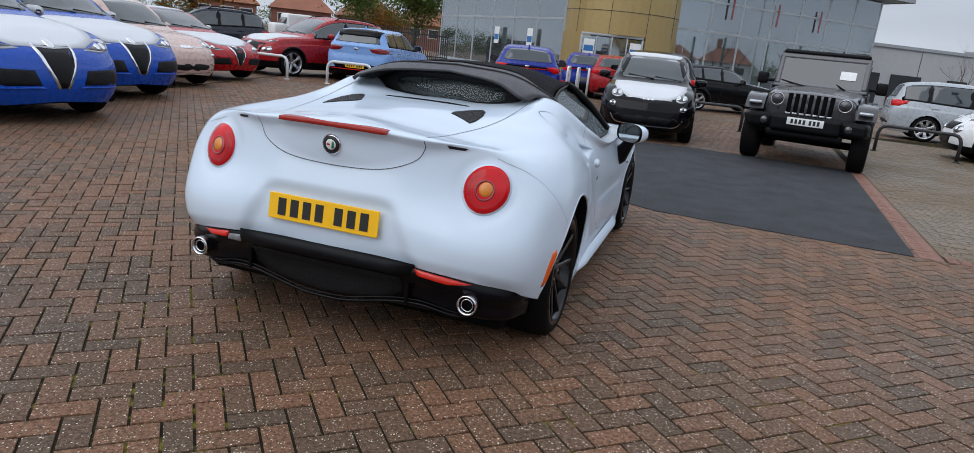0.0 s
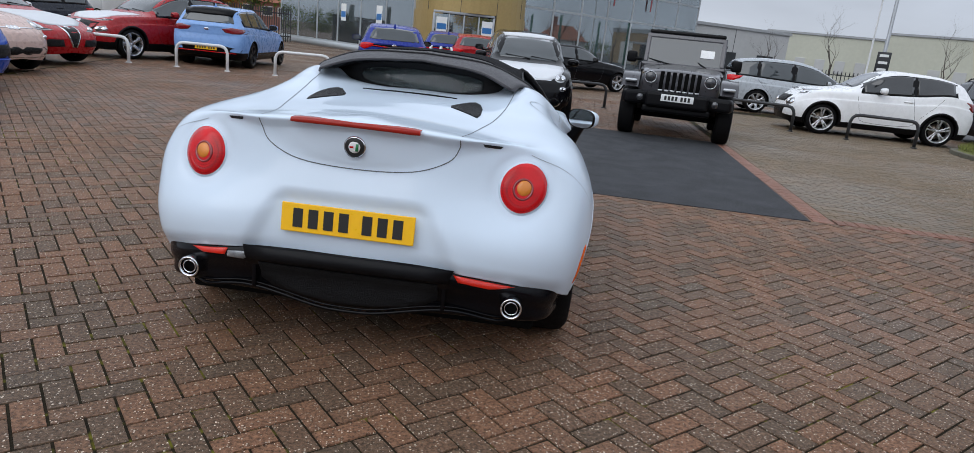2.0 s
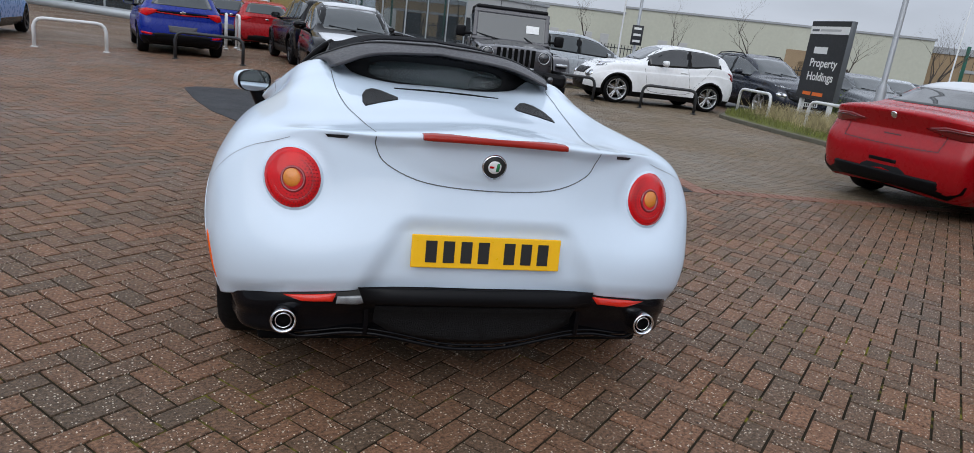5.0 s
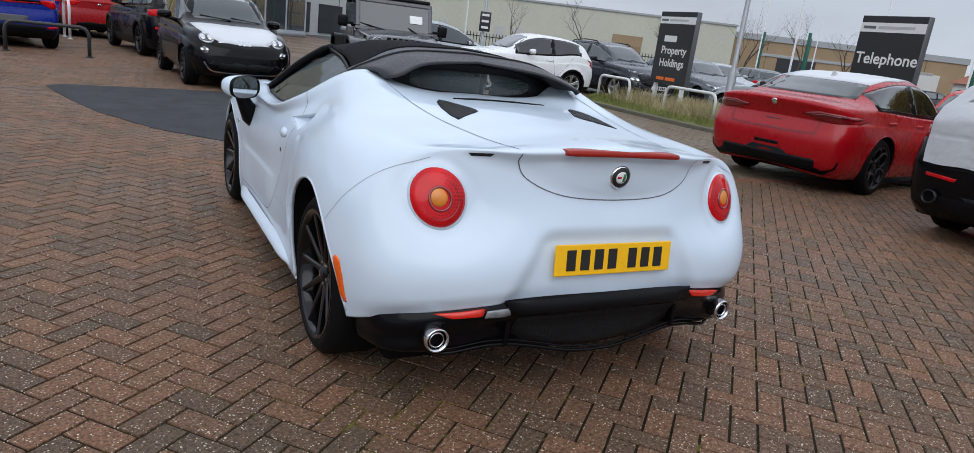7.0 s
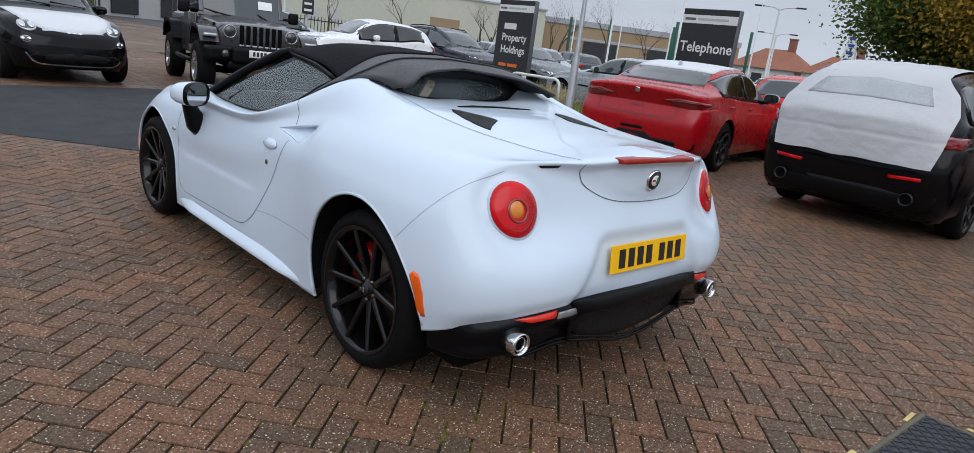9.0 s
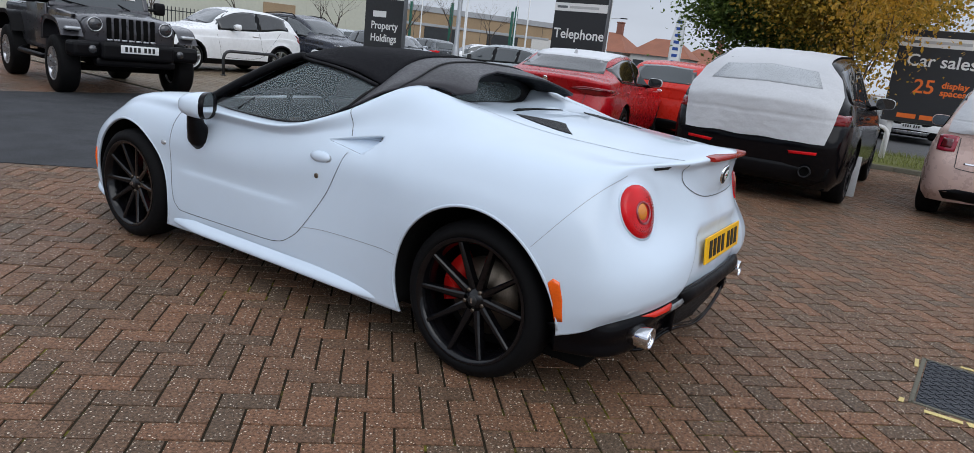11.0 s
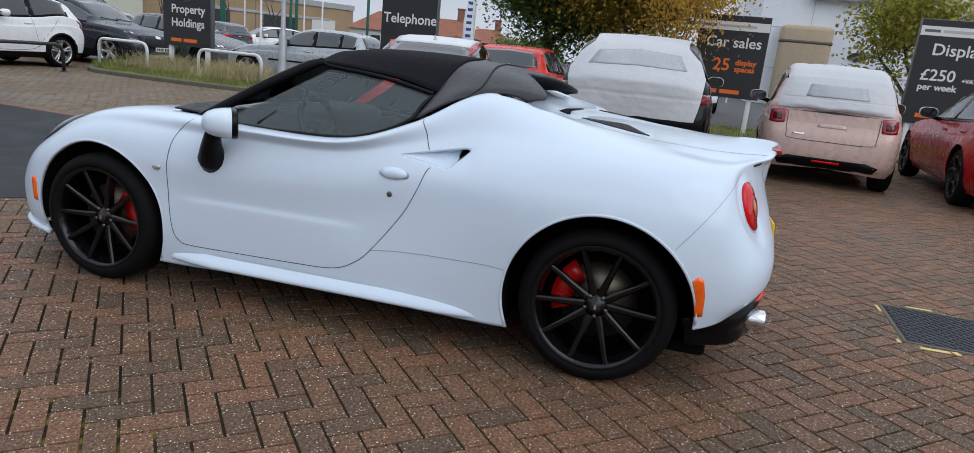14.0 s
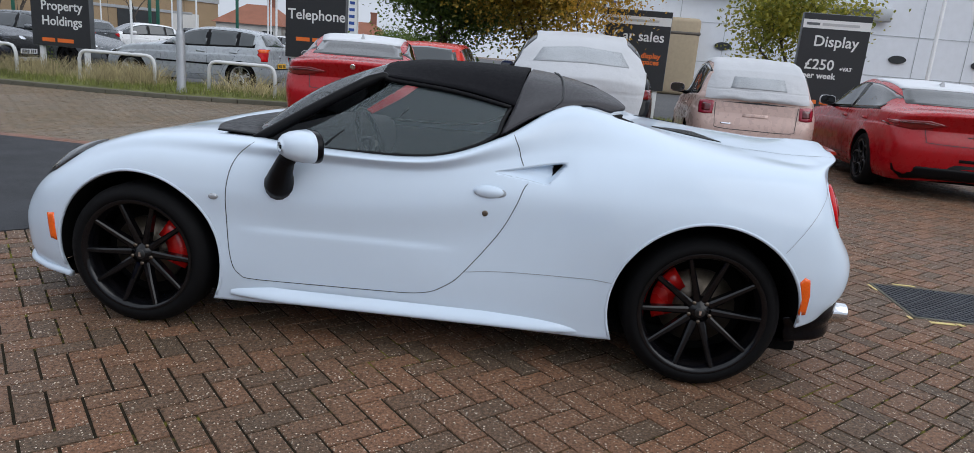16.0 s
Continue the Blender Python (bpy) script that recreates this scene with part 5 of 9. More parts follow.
def parked_car(name, label, m, shape, body_mat, dlo, pillars, screen, rear, head=(), tail=(), tail_side=(), head_side=(), patches=(), pairs=(), rim=RIM_DARK, spokes=5, style="wide", glass=GLASS_PARK, rear_glass=None,
               plate=None, films=(), group="", clad=None, clad_rows=5, roof_mat=None, rails=None, category="car", lamp_mat=RED_LENS, joints=(), handles=(), fin=None, arch_trim=None, exhaust=(), lines=()):
    """A parked road car built on its shape. dlo: ends of the side glass; pillars: where it is split; screen and rear: (y, z) outlines of the glass."""
    car = thing(name, m, label, category, group)
    sh = shape
    hw, wb, r, ro, xe, ra = sh.hw, sh.wb, sh.r, sh.ro, sh.xe, sh.ra
    uncut = grid_vf(sh.g)
    whole = join(uncut, mirrored(uncut))
    tree = bvh_of(whole)
    flank = bvh_of(uncut)
    half = arch_cut(uncut, [(0, r, ra), (wb, r, ra)], 0.5 * hw)
    body = join(half, mirrored(half))
    if clad is None:
        part("body", body, body_mat, car)
    else:
        nv = sh.g.shape[1]
        low = (uncut[0], [q for q in uncut[1] if q[0] % nv < clad_rows])
        up = (uncut[0], [q for q in uncut[1] if q[0] % nv >= clad_rows])
        low, up = (arch_cut(tidy(v), [(0, r, ra), (wb, r, ra)], 0.5 * hw) for v in (low, up))
        part("body", join(up, mirrored(up)), body_mat, car)
        part("lower_cladding", join(low, mirrored(low)), clad, car, "black plastic lower cladding")
    part("underbody", box(sh.L - 0.5, 1.7 * hw, 0.12, 0.03, ((xe - ro) / 2, 0, 0.26)), SHADE_BLACK, car)
    for s in (1, -1):
        ax = "l" if s > 0 else "r"
        for cx in (0, wb):
            part("wheel_well", thick(arch_liner(flank, s, cx, r, ra + 0.002, 0.42 * hw, -0.08, 1.08, 24), 0.004), SHADE_BLACK, car)
            if arch_trim:
                part("arch_trim", arch_lip(flank, s, cx, r, ra - 0.002, 0.028, -0.10, 1.10, 0.25), arch_trim, car, "black plastic wheel-arch trim")
            else:
                part("arch_lip", arch_lip(flank, s, cx, r, ra, 0.008, -0.06, 1.06), body_mat, car)
        part("window_surround", laid(tree, ax, sh.daylight(dlo[0] - 0.05, dlo[1] + 0.06, 0.010, 0.835), 0.005, 0, 8, 1), GLOSS_BLACK, car)
        cuts = [dlo[0]] + list(pillars) + [dlo[1]]
        for i in range(len(cuts) - 1):
            a, b = cuts[i] + (0.03 if i else 0), cuts[i + 1] - (0.03 if i + 1 < len(cuts) - 1 else 0)
            part("side_window", laid(tree, ax, sh.daylight(a, b), 0.012, 0, 8, 1), glass, car)
        for line in joints:
            part("door_joint", seam(flank if s > 0 else tree, ax, line, 0.007, 0.002, 4), SEAM, car)
        for hx, hz in handles:
            part("door_handle", laid(tree, ax, [(hx - 0.09, hz + 0.013), (hx + 0.09, hz + 0.017), (hx + 0.10, hz), (hx + 0.09, hz - 0.013), (hx - 0.09, hz - 0.015)], 0.016, 0.010, 2, 2), body_mat, car)
        mx = dlo[1] - 0.34
        round_mirror(s, mx, s * (0.90 * hw + 0.17), sh.belt(mx) + 0.10, films[0][1] if films and films[0][0] == "mirror" else body_mat, car)
        for k, p in enumerate(tail):
            part("tail_lamp", laid(tree, "b", p if s > 0 else flipy(p), 0.008, 0.006, 4, 3), lamp_mat if not isinstance(lamp_mat, tuple) else lamp_mat[k], car)
        for p in tail_side:
            part("tail_lamp", laid(tree, ax, [(a - ro, b) for a, b in p], 0.008, 0.004, 4, 3), lamp_mat if not isinstance(lamp_mat, tuple) else lamp_mat[0], car)
        for p in head:
            h = part("headlamp", laid(tree, "f", p if s > 0 else flipy(p), 0.006, 0.010, 4, 3), CLEAR_LENS, car)
            c = (sum(a for a, b in p) / len(p) * s, sum(b for a, b in p) / len(p))
            tall = max(b for a, b in p) - min(b for a, b in p)
            part("lamp_surround", laid(tree, "f", [(c[0] + (a * s - c[0]) * 0.86, c[1] + (b - c[1]) * 0.72) for a, b in p], 0.011, 0.010, 3, 3), LAMP_DARK, h)
            for o in (-0.6, 0.6):
                part("lamp_projector", laid(tree, "f", ellipse(c[0] + o * tall * 0.6, c[1], 0.26 * tall, 0.26 * tall, 14), 0.022, 0.006, 2, 1), CHROME, h)
        for p in head_side:
            part("headlamp", laid(tree, ax, [(xe + a, b) for a, b in p], 0.006, 0.006, 4, 3), CLEAR_LENS, car)
        for nm, axis, poly, mt, lift, dome in pairs:
            if axis == "s":
                part(nm, laid(tree, ax, poly, lift, dome, 3, 3), mt, car)
            else:
                part(nm, laid(tree, axis, poly if s > 0 else flipy(poly), lift, dome, 3, 3), mt, car)
        for ey, ez, er in exhaust:
            tip = part("exhaust_tip", moved(lathe([(er * 0.78, 0.03), (er * 0.86, 0.0), (er, 0.0), (er, 0.12), (er * 0.78, 0.12)], 20, "x", True), pose(-ro + 0.03, ey * s, ez)), RIM_DARK, car)
            # the pipe's inner shade is a near-black disc
            part("pipe_bore", moved(lathe([(0.0, 0.05), (er * 0.84, 0.05)], 16, "x"), pose(-ro + 0.01, ey * s, ez)), SHADE_BLACK, tip)
        wheel(car, 0, s * (hw - 0.120), r, 0.22, r - 0.082, rim, spokes, s, style, None, 0.026)
        wheel(car, wb, s * (hw - 0.120), r, 0.22, r - 0.082, rim, spokes, s, style, None, 0.026)
        if rails:
            x0, x1 = rails
            yy = lambda x: s * 0.66 * hw
            part("roof_rail", tube([(x0, yy(x0), sh.top(x0) - 0.05), (x0 + 0.15, yy(x0), sh.top(x0 + 0.15) + 0.005), ((x0 + x1) / 2, yy(0), sh.top((x0 + x1) / 2) + 0.012), (x1 - 0.15, yy(x1), sh.top(x1 - 0.15) + 0.005), (x1, yy(x1), sh.top(x1) - 0.05)], 0.016, 8), BLACK_TRIM, car)
    for nm, axis, poly, mt, lift, dome in patches:
        part(nm, laid(tree, axis, poly, lift, dome, 3, 3), mt, car)
    for nm, axis, pts, width, mt in lines:
        part(nm, seam(tree, axis, pts, width, 0.004, 4), mt, car)
    part("windscreen", laid(tree, "f", screen, 0.005, 0, 5, 4), glass if glass is not GLASS_DARK else GLASS_PARK, car)
    part("rear_window", laid(tree, "b", rear, 0.006, 0, 5, 4), rear_glass or (GLASS_DARK if glass is GLASS_DARK else GLASS_PARK), car)
    zw = min(b for a, b in screen)
    for s in (0.25, -0.25):
        part("wiper", tube([tuple(drop_on(tree, "f", s + 0.28, zw + 0.015)[0] + Vector((0.02, 0, 0))), tuple(drop_on(tree, "f", s - 0.2, zw + 0.055)[0] + Vector((0.02, 0, 0.005)))], 0.009, 6), BLACK_TRIM, car)
    if roof_mat:
        x0, x1 = roof_mat[1], roof_mat[2]
        part("roof_panel", laid(tree, "t", [(x1, -0.60 * hw), (x1 + 0.05, 0), (x1, 0.60 * hw), ((x0 + x1) / 2, 0.64 * hw), (x0, 0.62 * hw), (x0 - 0.04, 0), (x0, -0.62 * hw), ((x0 + x1) / 2, -0.64 * hw)], 0.004, 0.0, 5, 5), roof_mat[0], car)
    if fin:
        z = sh.top(fin)
        part("aerial_fin", ([(fin + 0.10, 0.0, z), (fin - 0.06, 0.03, z - 0.01), (fin - 0.06, -0.03, z - 0.01), (fin - 0.05, 0.008, z + 0.07), (fin - 0.05, -0.008, z + 0.07)], [(0, 1, 3), (0, 3, 4), (0, 4, 2), (1, 2, 4, 3)]), films[0][1] if films and films[0][0] == "mirror" else body_mat, car, "", False)
    if plate:
        ax, z, mt = plate
        number_plate(car, tree, ax, z, mt)
    for kind_, mt, *rest in films:
        if kind_ == "bonnet":
            x0, x1 = rest
            part("bonnet_film", laid(tree, "t", [(x0, -0.78 * hw), (x0 + 0.08, 0), (x0, 0.78 * hw), ((x0 + x1) / 2, 0.76 * hw), (x1 - 0.22, 0.66 * hw), (x1 - 0.05, 0.42 * hw), (x1, 0), (x1 - 0.05, -0.42 * hw), (x1 - 0.22, -0.66 * hw), ((x0 + x1) / 2, -0.76 * hw)], 0.008, 0, 6, 4), mt, car, "white protective film on the bonnet")
        if kind_ == "roof":
            x0, x1 = rest
            part("roof_film", laid(tree, "t", [(x1, -0.58 * hw), (x1 + 0.03, 0), (x1, 0.58 * hw), ((x0 + x1) / 2, 0.66 * hw), (x0, 0.60 * hw), (x0 - 0.03, 0), (x0, -0.60 * hw), ((x0 + x1) / 2, -0.66 * hw)], 0.010, 0, 6, 4), mt, car, "white protective film on the roof")
        if kind_ == "tailgate":
            widths, x_end, win = rest
            sheet = draped(tree, widths, x_end)
            part("tailgate_film", sheet, mt, car, "white protective sheet over the tailgate")
            part("film_window", laid(bvh_of(sheet), "b", win, 0.006, 0.002, 4, 5), CLEAR_FILM, car, "clear window in the protective sheet")
    return car


def draped(tree, widths, x_end, n=44):
    """A sheet hung from the roof over a tail: widths are (half width, height) pairs; it spans hollows and creases."""
    zs = np.linspace(widths[0][1], widths[-1][1], n)
    hw = np.interp(zs, [b for a, b in widths], [a for a, b in widths])
    cols = np.linspace(-1, 1, n)
    n2 = 16
    g = np.zeros((n + n2, n, 3))
    for j, c in enumerate(cols):
        xs = np.array([drop_on(tree, "b", c * w, z)[0].x for z, w in zip(zs, hw)])
        hull = [0]
        for i in range(1, n):
            while len(hull) > 1 and (xs[hull[-1]] - xs[hull[-2]]) * (zs[i] - zs[hull[-2]]) >= (xs[i] - xs[hull[-2]]) * (zs[hull[-1]] - zs[hull[-2]]):
                hull.pop()
            hull.append(i)
        xs = np.interp(zs, zs[hull], xs[hull])
        for i in range(n):
            low = 1 - i / n
            puff = 0.030 * (1 - c * c) * math.sin(math.pi * i / n)
            crease = 0.008 * noise.noise(Vector((c * 3.5 + zs[i] * 2, zs[i] * 2.2, 3.0))) + 0.007 * abs(noise.noise(Vector((c * 12, zs[i] * 4, 1.0)))) + 0.008 * abs(noise.noise(Vector((c * 6 - zs[i] * 6, zs[i] * 11, 5.0)))) + (0.006 if abs(i / n - 0.30) < 0.012 else 0.0)
            edge = 0.015 * noise.noise(Vector((zs[i] * 5, c * 2, 7.0)))
            g[i, j] = (xs[i] - 0.020 - puff + crease, c * hw[i] + edge * abs(c), zs[i] + 0.012 * low * noise.noise(Vector((c * 3, 0, 9.0))))
        for q in range(n2):
            x = g[n - 1, j, 0] + (x_end - g[n - 1, j, 0]) * (q + 1) / n2
            y = c * hw[-1] * (1 + 0.06 * math.sin(math.pi * q / n2))
            g[n + q, j] = (x, y, max(drop_on(tree, "t", x, y)[0].z, g[n - 1, j, 2] - 0.03) + 0.020 + 0.012 * noise.noise(Vector((x * 5, c * 5, 2.0))))
    return grid_vf(g[:, ::-1])


def gloss(name, color, metal=0.0):
    return mat(name, color, rough=0.28, metal=metal, vary=0.02, scale=2, coat=0.30, rough_vary=0.03, spec=0.3)


BLUE = gloss("royal_blue", (0.001, 0.062, 0.40))
NAVY = gloss("deep_blue", (0.006, 0.022, 0.24))
SKY_BLUE = gloss("pale_blue", (0.20, 0.36, 0.68))
ROSE = gloss("rose_gold", (0.58, 0.42, 0.37), 0.12)
RED = gloss("deep_red", (0.36, 0.003, 0.008))
RED_B = gloss("warm_red", (0.33, 0.010, 0.014))
RED_C = gloss("bright_red", (0.55, 0.022, 0.012))
JET = mat("black_paint", (0.003, 0.003, 0.004), rough=0.15, vary=0.02, scale=2, coat=0.12, spec=0.15)
SILVER = gloss("silver_paint", (0.40, 0.43, 0.46), 0.12)
SLATE = mat("slate_blue", (0.010, 0.013, 0.024), rough=0.25, vary=0.02, scale=2, coat=0.35, spec=0.3)
GREY = gloss("grey_paint", (0.12, 0.13, 0.14), 0.35)
JWHITE = gloss("white_gloss", (0.78, 0.79, 0.80))
DARK_GLASSY = mat("dark_lamp_lens", (0.10, 0.003, 0.006), rough=0.1, vary=0.25, scale=30, coat=1.0)
GRILLE = mat("black_grille_mesh", (0.006, 0.006, 0.007), rough=0.4, vary=0.5, scale=60, bump=1.0, bump_scale=120, spec=0.2)

SHIELD = lambda z, k=1.0: [(-0.17 * k, z + 0.16 * k), (0.17 * k, z + 0.16 * k), (0.13 * k, z + 0.02), (0.05 * k, z - 0.20 * k), (-0.05 * k, z - 0.20 * k), (-0.13 * k, z + 0.02)]


def saloon_shape():
    return Shape(4.64, 1.86, 2.82, 0.80, 0.345,
                 ((-1.02, 1.03), (-0.95, 1.062), (-0.55, 1.085), (-0.25, 1.185), (0.15, 1.335), (0.6, 1.415), (1.0, 1.43), (1.35, 1.385), (1.75, 1.235), (2.2, 1.01), (2.35, 0.975), (2.9, 0.905), (3.3, 0.80), (3.55, 0.70), (3.62, 0.64)),
                 ((-1.02, 0.985), (-0.5, 1.015), (0.0, 1.0), (1.0, 0.96), (2.2, 0.925), (2.9, 0.85), (3.4, 0.70), (3.62, 0.58)), 0.69,
                 ((0.2, 0.16), (0.35, 0.05), (0.5, 0.0), (0.66, 0.02), (0.70, 0.055), (0.86, 0.085), (0.96, 0.03), (1.03, 0.0), (1.5, 0.0)))


def saloon(name, label, m, body_mat, films, plate=None):
    return parked_car(name, label, m, saloon_shape(), body_mat, (-0.16, 1.92), (0.86,),
                      [(-0.76, 1.02), (0, 1.03), (0.76, 1.02), (0.58, 1.355), (0, 1.385), (-0.58, 1.355)], [(-0.62, 1.115), (0, 1.115), (0.62, 1.115), (0.54, 1.31), (0, 1.345), (-0.54, 1.31)],
                      head=[[(0.40, 0.66), (0.62, 0.715), (0.80, 0.76), (0.80, 0.70), (0.60, 0.645)]], head_side=[[(-0.40, 0.70), (-0.62, 0.78), (-0.42, 0.775)]],
                      tail=[[(0.34, 0.905), (0.55, 0.945), (0.80, 0.935), (0.90, 0.905), (0.89, 0.845), (0.70, 0.825), (0.55, 0.85), (0.40, 0.885)]], tail_side=[[(0.10, 0.93), (0.46, 0.915), (0.36, 0.885), (0.10, 0.845)]],
                      patches=[("grille", "f", SHIELD(0.56), GRILLE, 0.008, 0.0), ("badge", "f", ellipse(0, 0.735, 0.04, 0.04, 16), CHROME, 0.006, 0.002), ("badge", "b", ellipse(0, 0.985, 0.038, 0.038, 16), CHROME, 0.008, 0.004),
                               ("rear_diffuser", "b", [(-0.84, 0.40), (0, 0.40), (0.84, 0.40), (0.82, 0.33), (0.70, 0.235), (-0.70, 0.235), (-0.82, 0.33)], BLACK_TRIM, 0.014, 0.010),
                               ("tow_slot", "b", [(-0.16, 0.525), (0.16, 0.525), (0.16, 0.49), (-0.16, 0.49)], BLACK_TRIM, 0.006, 0.0),
                               ("plate_holder", "b", [(-0.10, 0.79), (0.10, 0.79), (0.10, 0.78), (-0.10, 0.78)], SEAM, 0.003, 0.0)],
                      pairs=[("grille_rim", "f", [(0.165, 0.735), (0.195, 0.735), (0.15, 0.55), (0.055, 0.345), (0.03, 0.355), (0.125, 0.56)], CHROME, 0.012, 0.004), ("lower_intake", "f", [(0.28, 0.50), (0.70, 0.50), (0.78, 0.42), (0.66, 0.36), (0.24, 0.37)], GRILLE, 0.006, 0.0),
                             ("lamp_strip", "b", [(0.42, 0.905), (0.60, 0.925), (0.82, 0.915), (0.82, 0.895), (0.60, 0.90)], DARK_GLASSY, 0.016, 0.003)],
                      lines=[("boot_joint", "b", [(-0.565, 0.87), (-0.55, 0.72), (-0.50, 0.685), (0, 0.675), (0.50, 0.685), (0.55, 0.72), (0.565, 0.87)], 0.008, SEAM)],
                      joints=[[(0.86, 0.95), (0.85, 0.60), (0.86, 0.36), (1.9, 0.34), (2.05, 0.55), (2.10, 0.86)], [(0.84, 0.36), (0.52, 0.36), (0.38, 0.55), (0.16, 0.74), (-0.02, 0.97)]], handles=[(0.98, 0.86), (0.17, 0.88)],
                      spokes=5, style="rings", films=films, lamp_mat=DARK_RED_LENS, plate=plate, glass=GLASS_DARK, fin=0.28)


def suv_shape():
    return Shape(4.69, 1.90, 2.82, 0.84, 0.365,
                 ((-1.03, 1.10), (-0.98, 1.155), (-0.86, 1.26), (-0.62, 1.46), (-0.45, 1.555), (0.2, 1.655), (0.8, 1.672), (1.35, 1.585), (1.75, 1.40), (2.22, 1.145), (2.4, 1.10), (3.0, 1.03), (3.4, 0.92), (3.60, 0.82), (3.66, 0.76)),
                 ((-1.03, 1.04), (-0.6, 1.13), (0.0, 1.12), (1.0, 1.08), (2.2, 1.04), (2.9, 0.97), (3.4, 0.83), (3.66, 0.70)), 0.70,
                 ((0.2, 0.18), (0.4, 0.05), (0.58, 0.0), (0.72, 0.03), (0.95, 0.06), (1.1, 0.05), (1.7, 0.0)))


def family_suv(name, label, m, body_mat, films, plate=None):
    return parked_car(name, label, m, suv_shape(), body_mat, (-0.55, 1.98), (0.0, 0.86),
                      [(-0.78, 1.155), (0, 1.165), (0.78, 1.155), (0.58, 1.55), (0, 1.59), (-0.58, 1.55)], [(-0.62, 1.22), (0, 1.22), (0.62, 1.22), (0.52, 1.50), (0, 1.54), (-0.52, 1.50)],
                      head=[[(0.36, 0.80), (0.60, 0.86), (0.82, 0.905), (0.82, 0.82), (0.60, 0.775)]], head_side=[[(-0.38, 0.83), (-0.62, 0.93), (-0.40, 0.915)]],
                      tail=[[(0.44, 1.01), (0.62, 1.04), (0.82, 1.02), (0.90, 0.99), (0.89, 0.91), (0.66, 0.91), (0.48, 0.96)]], tail_side=[[(0.11, 1.02), (0.42, 1.02), (0.34, 0.96), (0.11, 0.92)]],
                      patches=[("grille", "f", SHIELD(0.64, 1.2), GRILLE, 0.008, 0.0), ("badge", "f", ellipse(0, 0.855, 0.048, 0.048, 16), CHROME, 0.014, 0.003),
                               ("rear_diffuser", "b", [(-0.82, 0.46), (0.82, 0.46), (0.80, 0.33), (0.66, 0.25), (-0.66, 0.25), (-0.80, 0.33)], BLACK_TRIM, 0.010, 0.006)],
                      pairs=[("grille_rim", "f", [(0.20, 0.85), (0.23, 0.85), (0.18, 0.64), (0.062, 0.385), (0.035, 0.395), (0.15, 0.65)], CHROME, 0.012, 0.004), ("lower_intake", "f", [(0.30, 0.585), (0.72, 0.60), (0.80, 0.50), (0.70, 0.42), (0.24, 0.43)], GRILLE, 0.006, 0.0),
                             ("intake_lip", "f", [(0.22, 0.415), (0.72, 0.405), (0.72, 0.39), (0.20, 0.398)], body_mat, 0.018, 0.004),
                             ("rear_reflector", "b", [(0.40, 0.60), (0.68, 0.615), (0.68, 0.585), (0.42, 0.57)], RED_LENS, 0.006, 0.003)],
                      joints=[[(0.86, 1.06), (0.85, 0.65), (0.86, 0.40), (1.9, 0.38), (2.06, 0.6), (2.12, 0.98)], [(0.84, 0.40), (0.55, 0.40), (0.40, 0.60), (0.16, 0.82), (-0.02, 1.10)]], handles=[(0.98, 0.96), (0.17, 0.98)],
                      spokes=5, style="rings", films=films, lamp_mat=DARK_RED_LENS, plate=plate, glass=GLASS_DARK if body_mat is JET else GLASS_PARK, exhaust=((0.60, 0.40, 0.062),), rails=None, fin=0.0)


def city_shape():
    return Shape(3.63, 1.68, 2.32, 0.70, 0.300,
                 ((-0.61, 0.99), (-0.57, 1.03), (-0.46, 1.16), (-0.28, 1.37), (-0.10, 1.455), (0.35, 1.525), (0.75, 1.525), (1.12, 1.45), (1.42, 1.28), (1.80, 1.03), (1.92, 0.985), (2.4, 0.93), (2.75, 0.84), (2.95, 0.73), (3.02, 0.66)),
                 ((-0.61, 0.94), (-0.3, 1.0), (0.3, 0.98), (1.2, 0.945), (1.8, 0.93), (2.4, 0.86), (2.8, 0.74), (3.02, 0.60)), 0.72,
                 ((0.2, 0.12), (0.35, 0.02), (0.5, 0.0), (0.72, 0.05), (0.95, 0.08), (1.03, 0.05), (1.6, 0.0)),
                 ((0.2, 0.07), (0.32, 0.0), (0.5, 0.01), (0.65, 0.05), (0.8, 0.12), (1.0, 0.2)), flare=0.022)


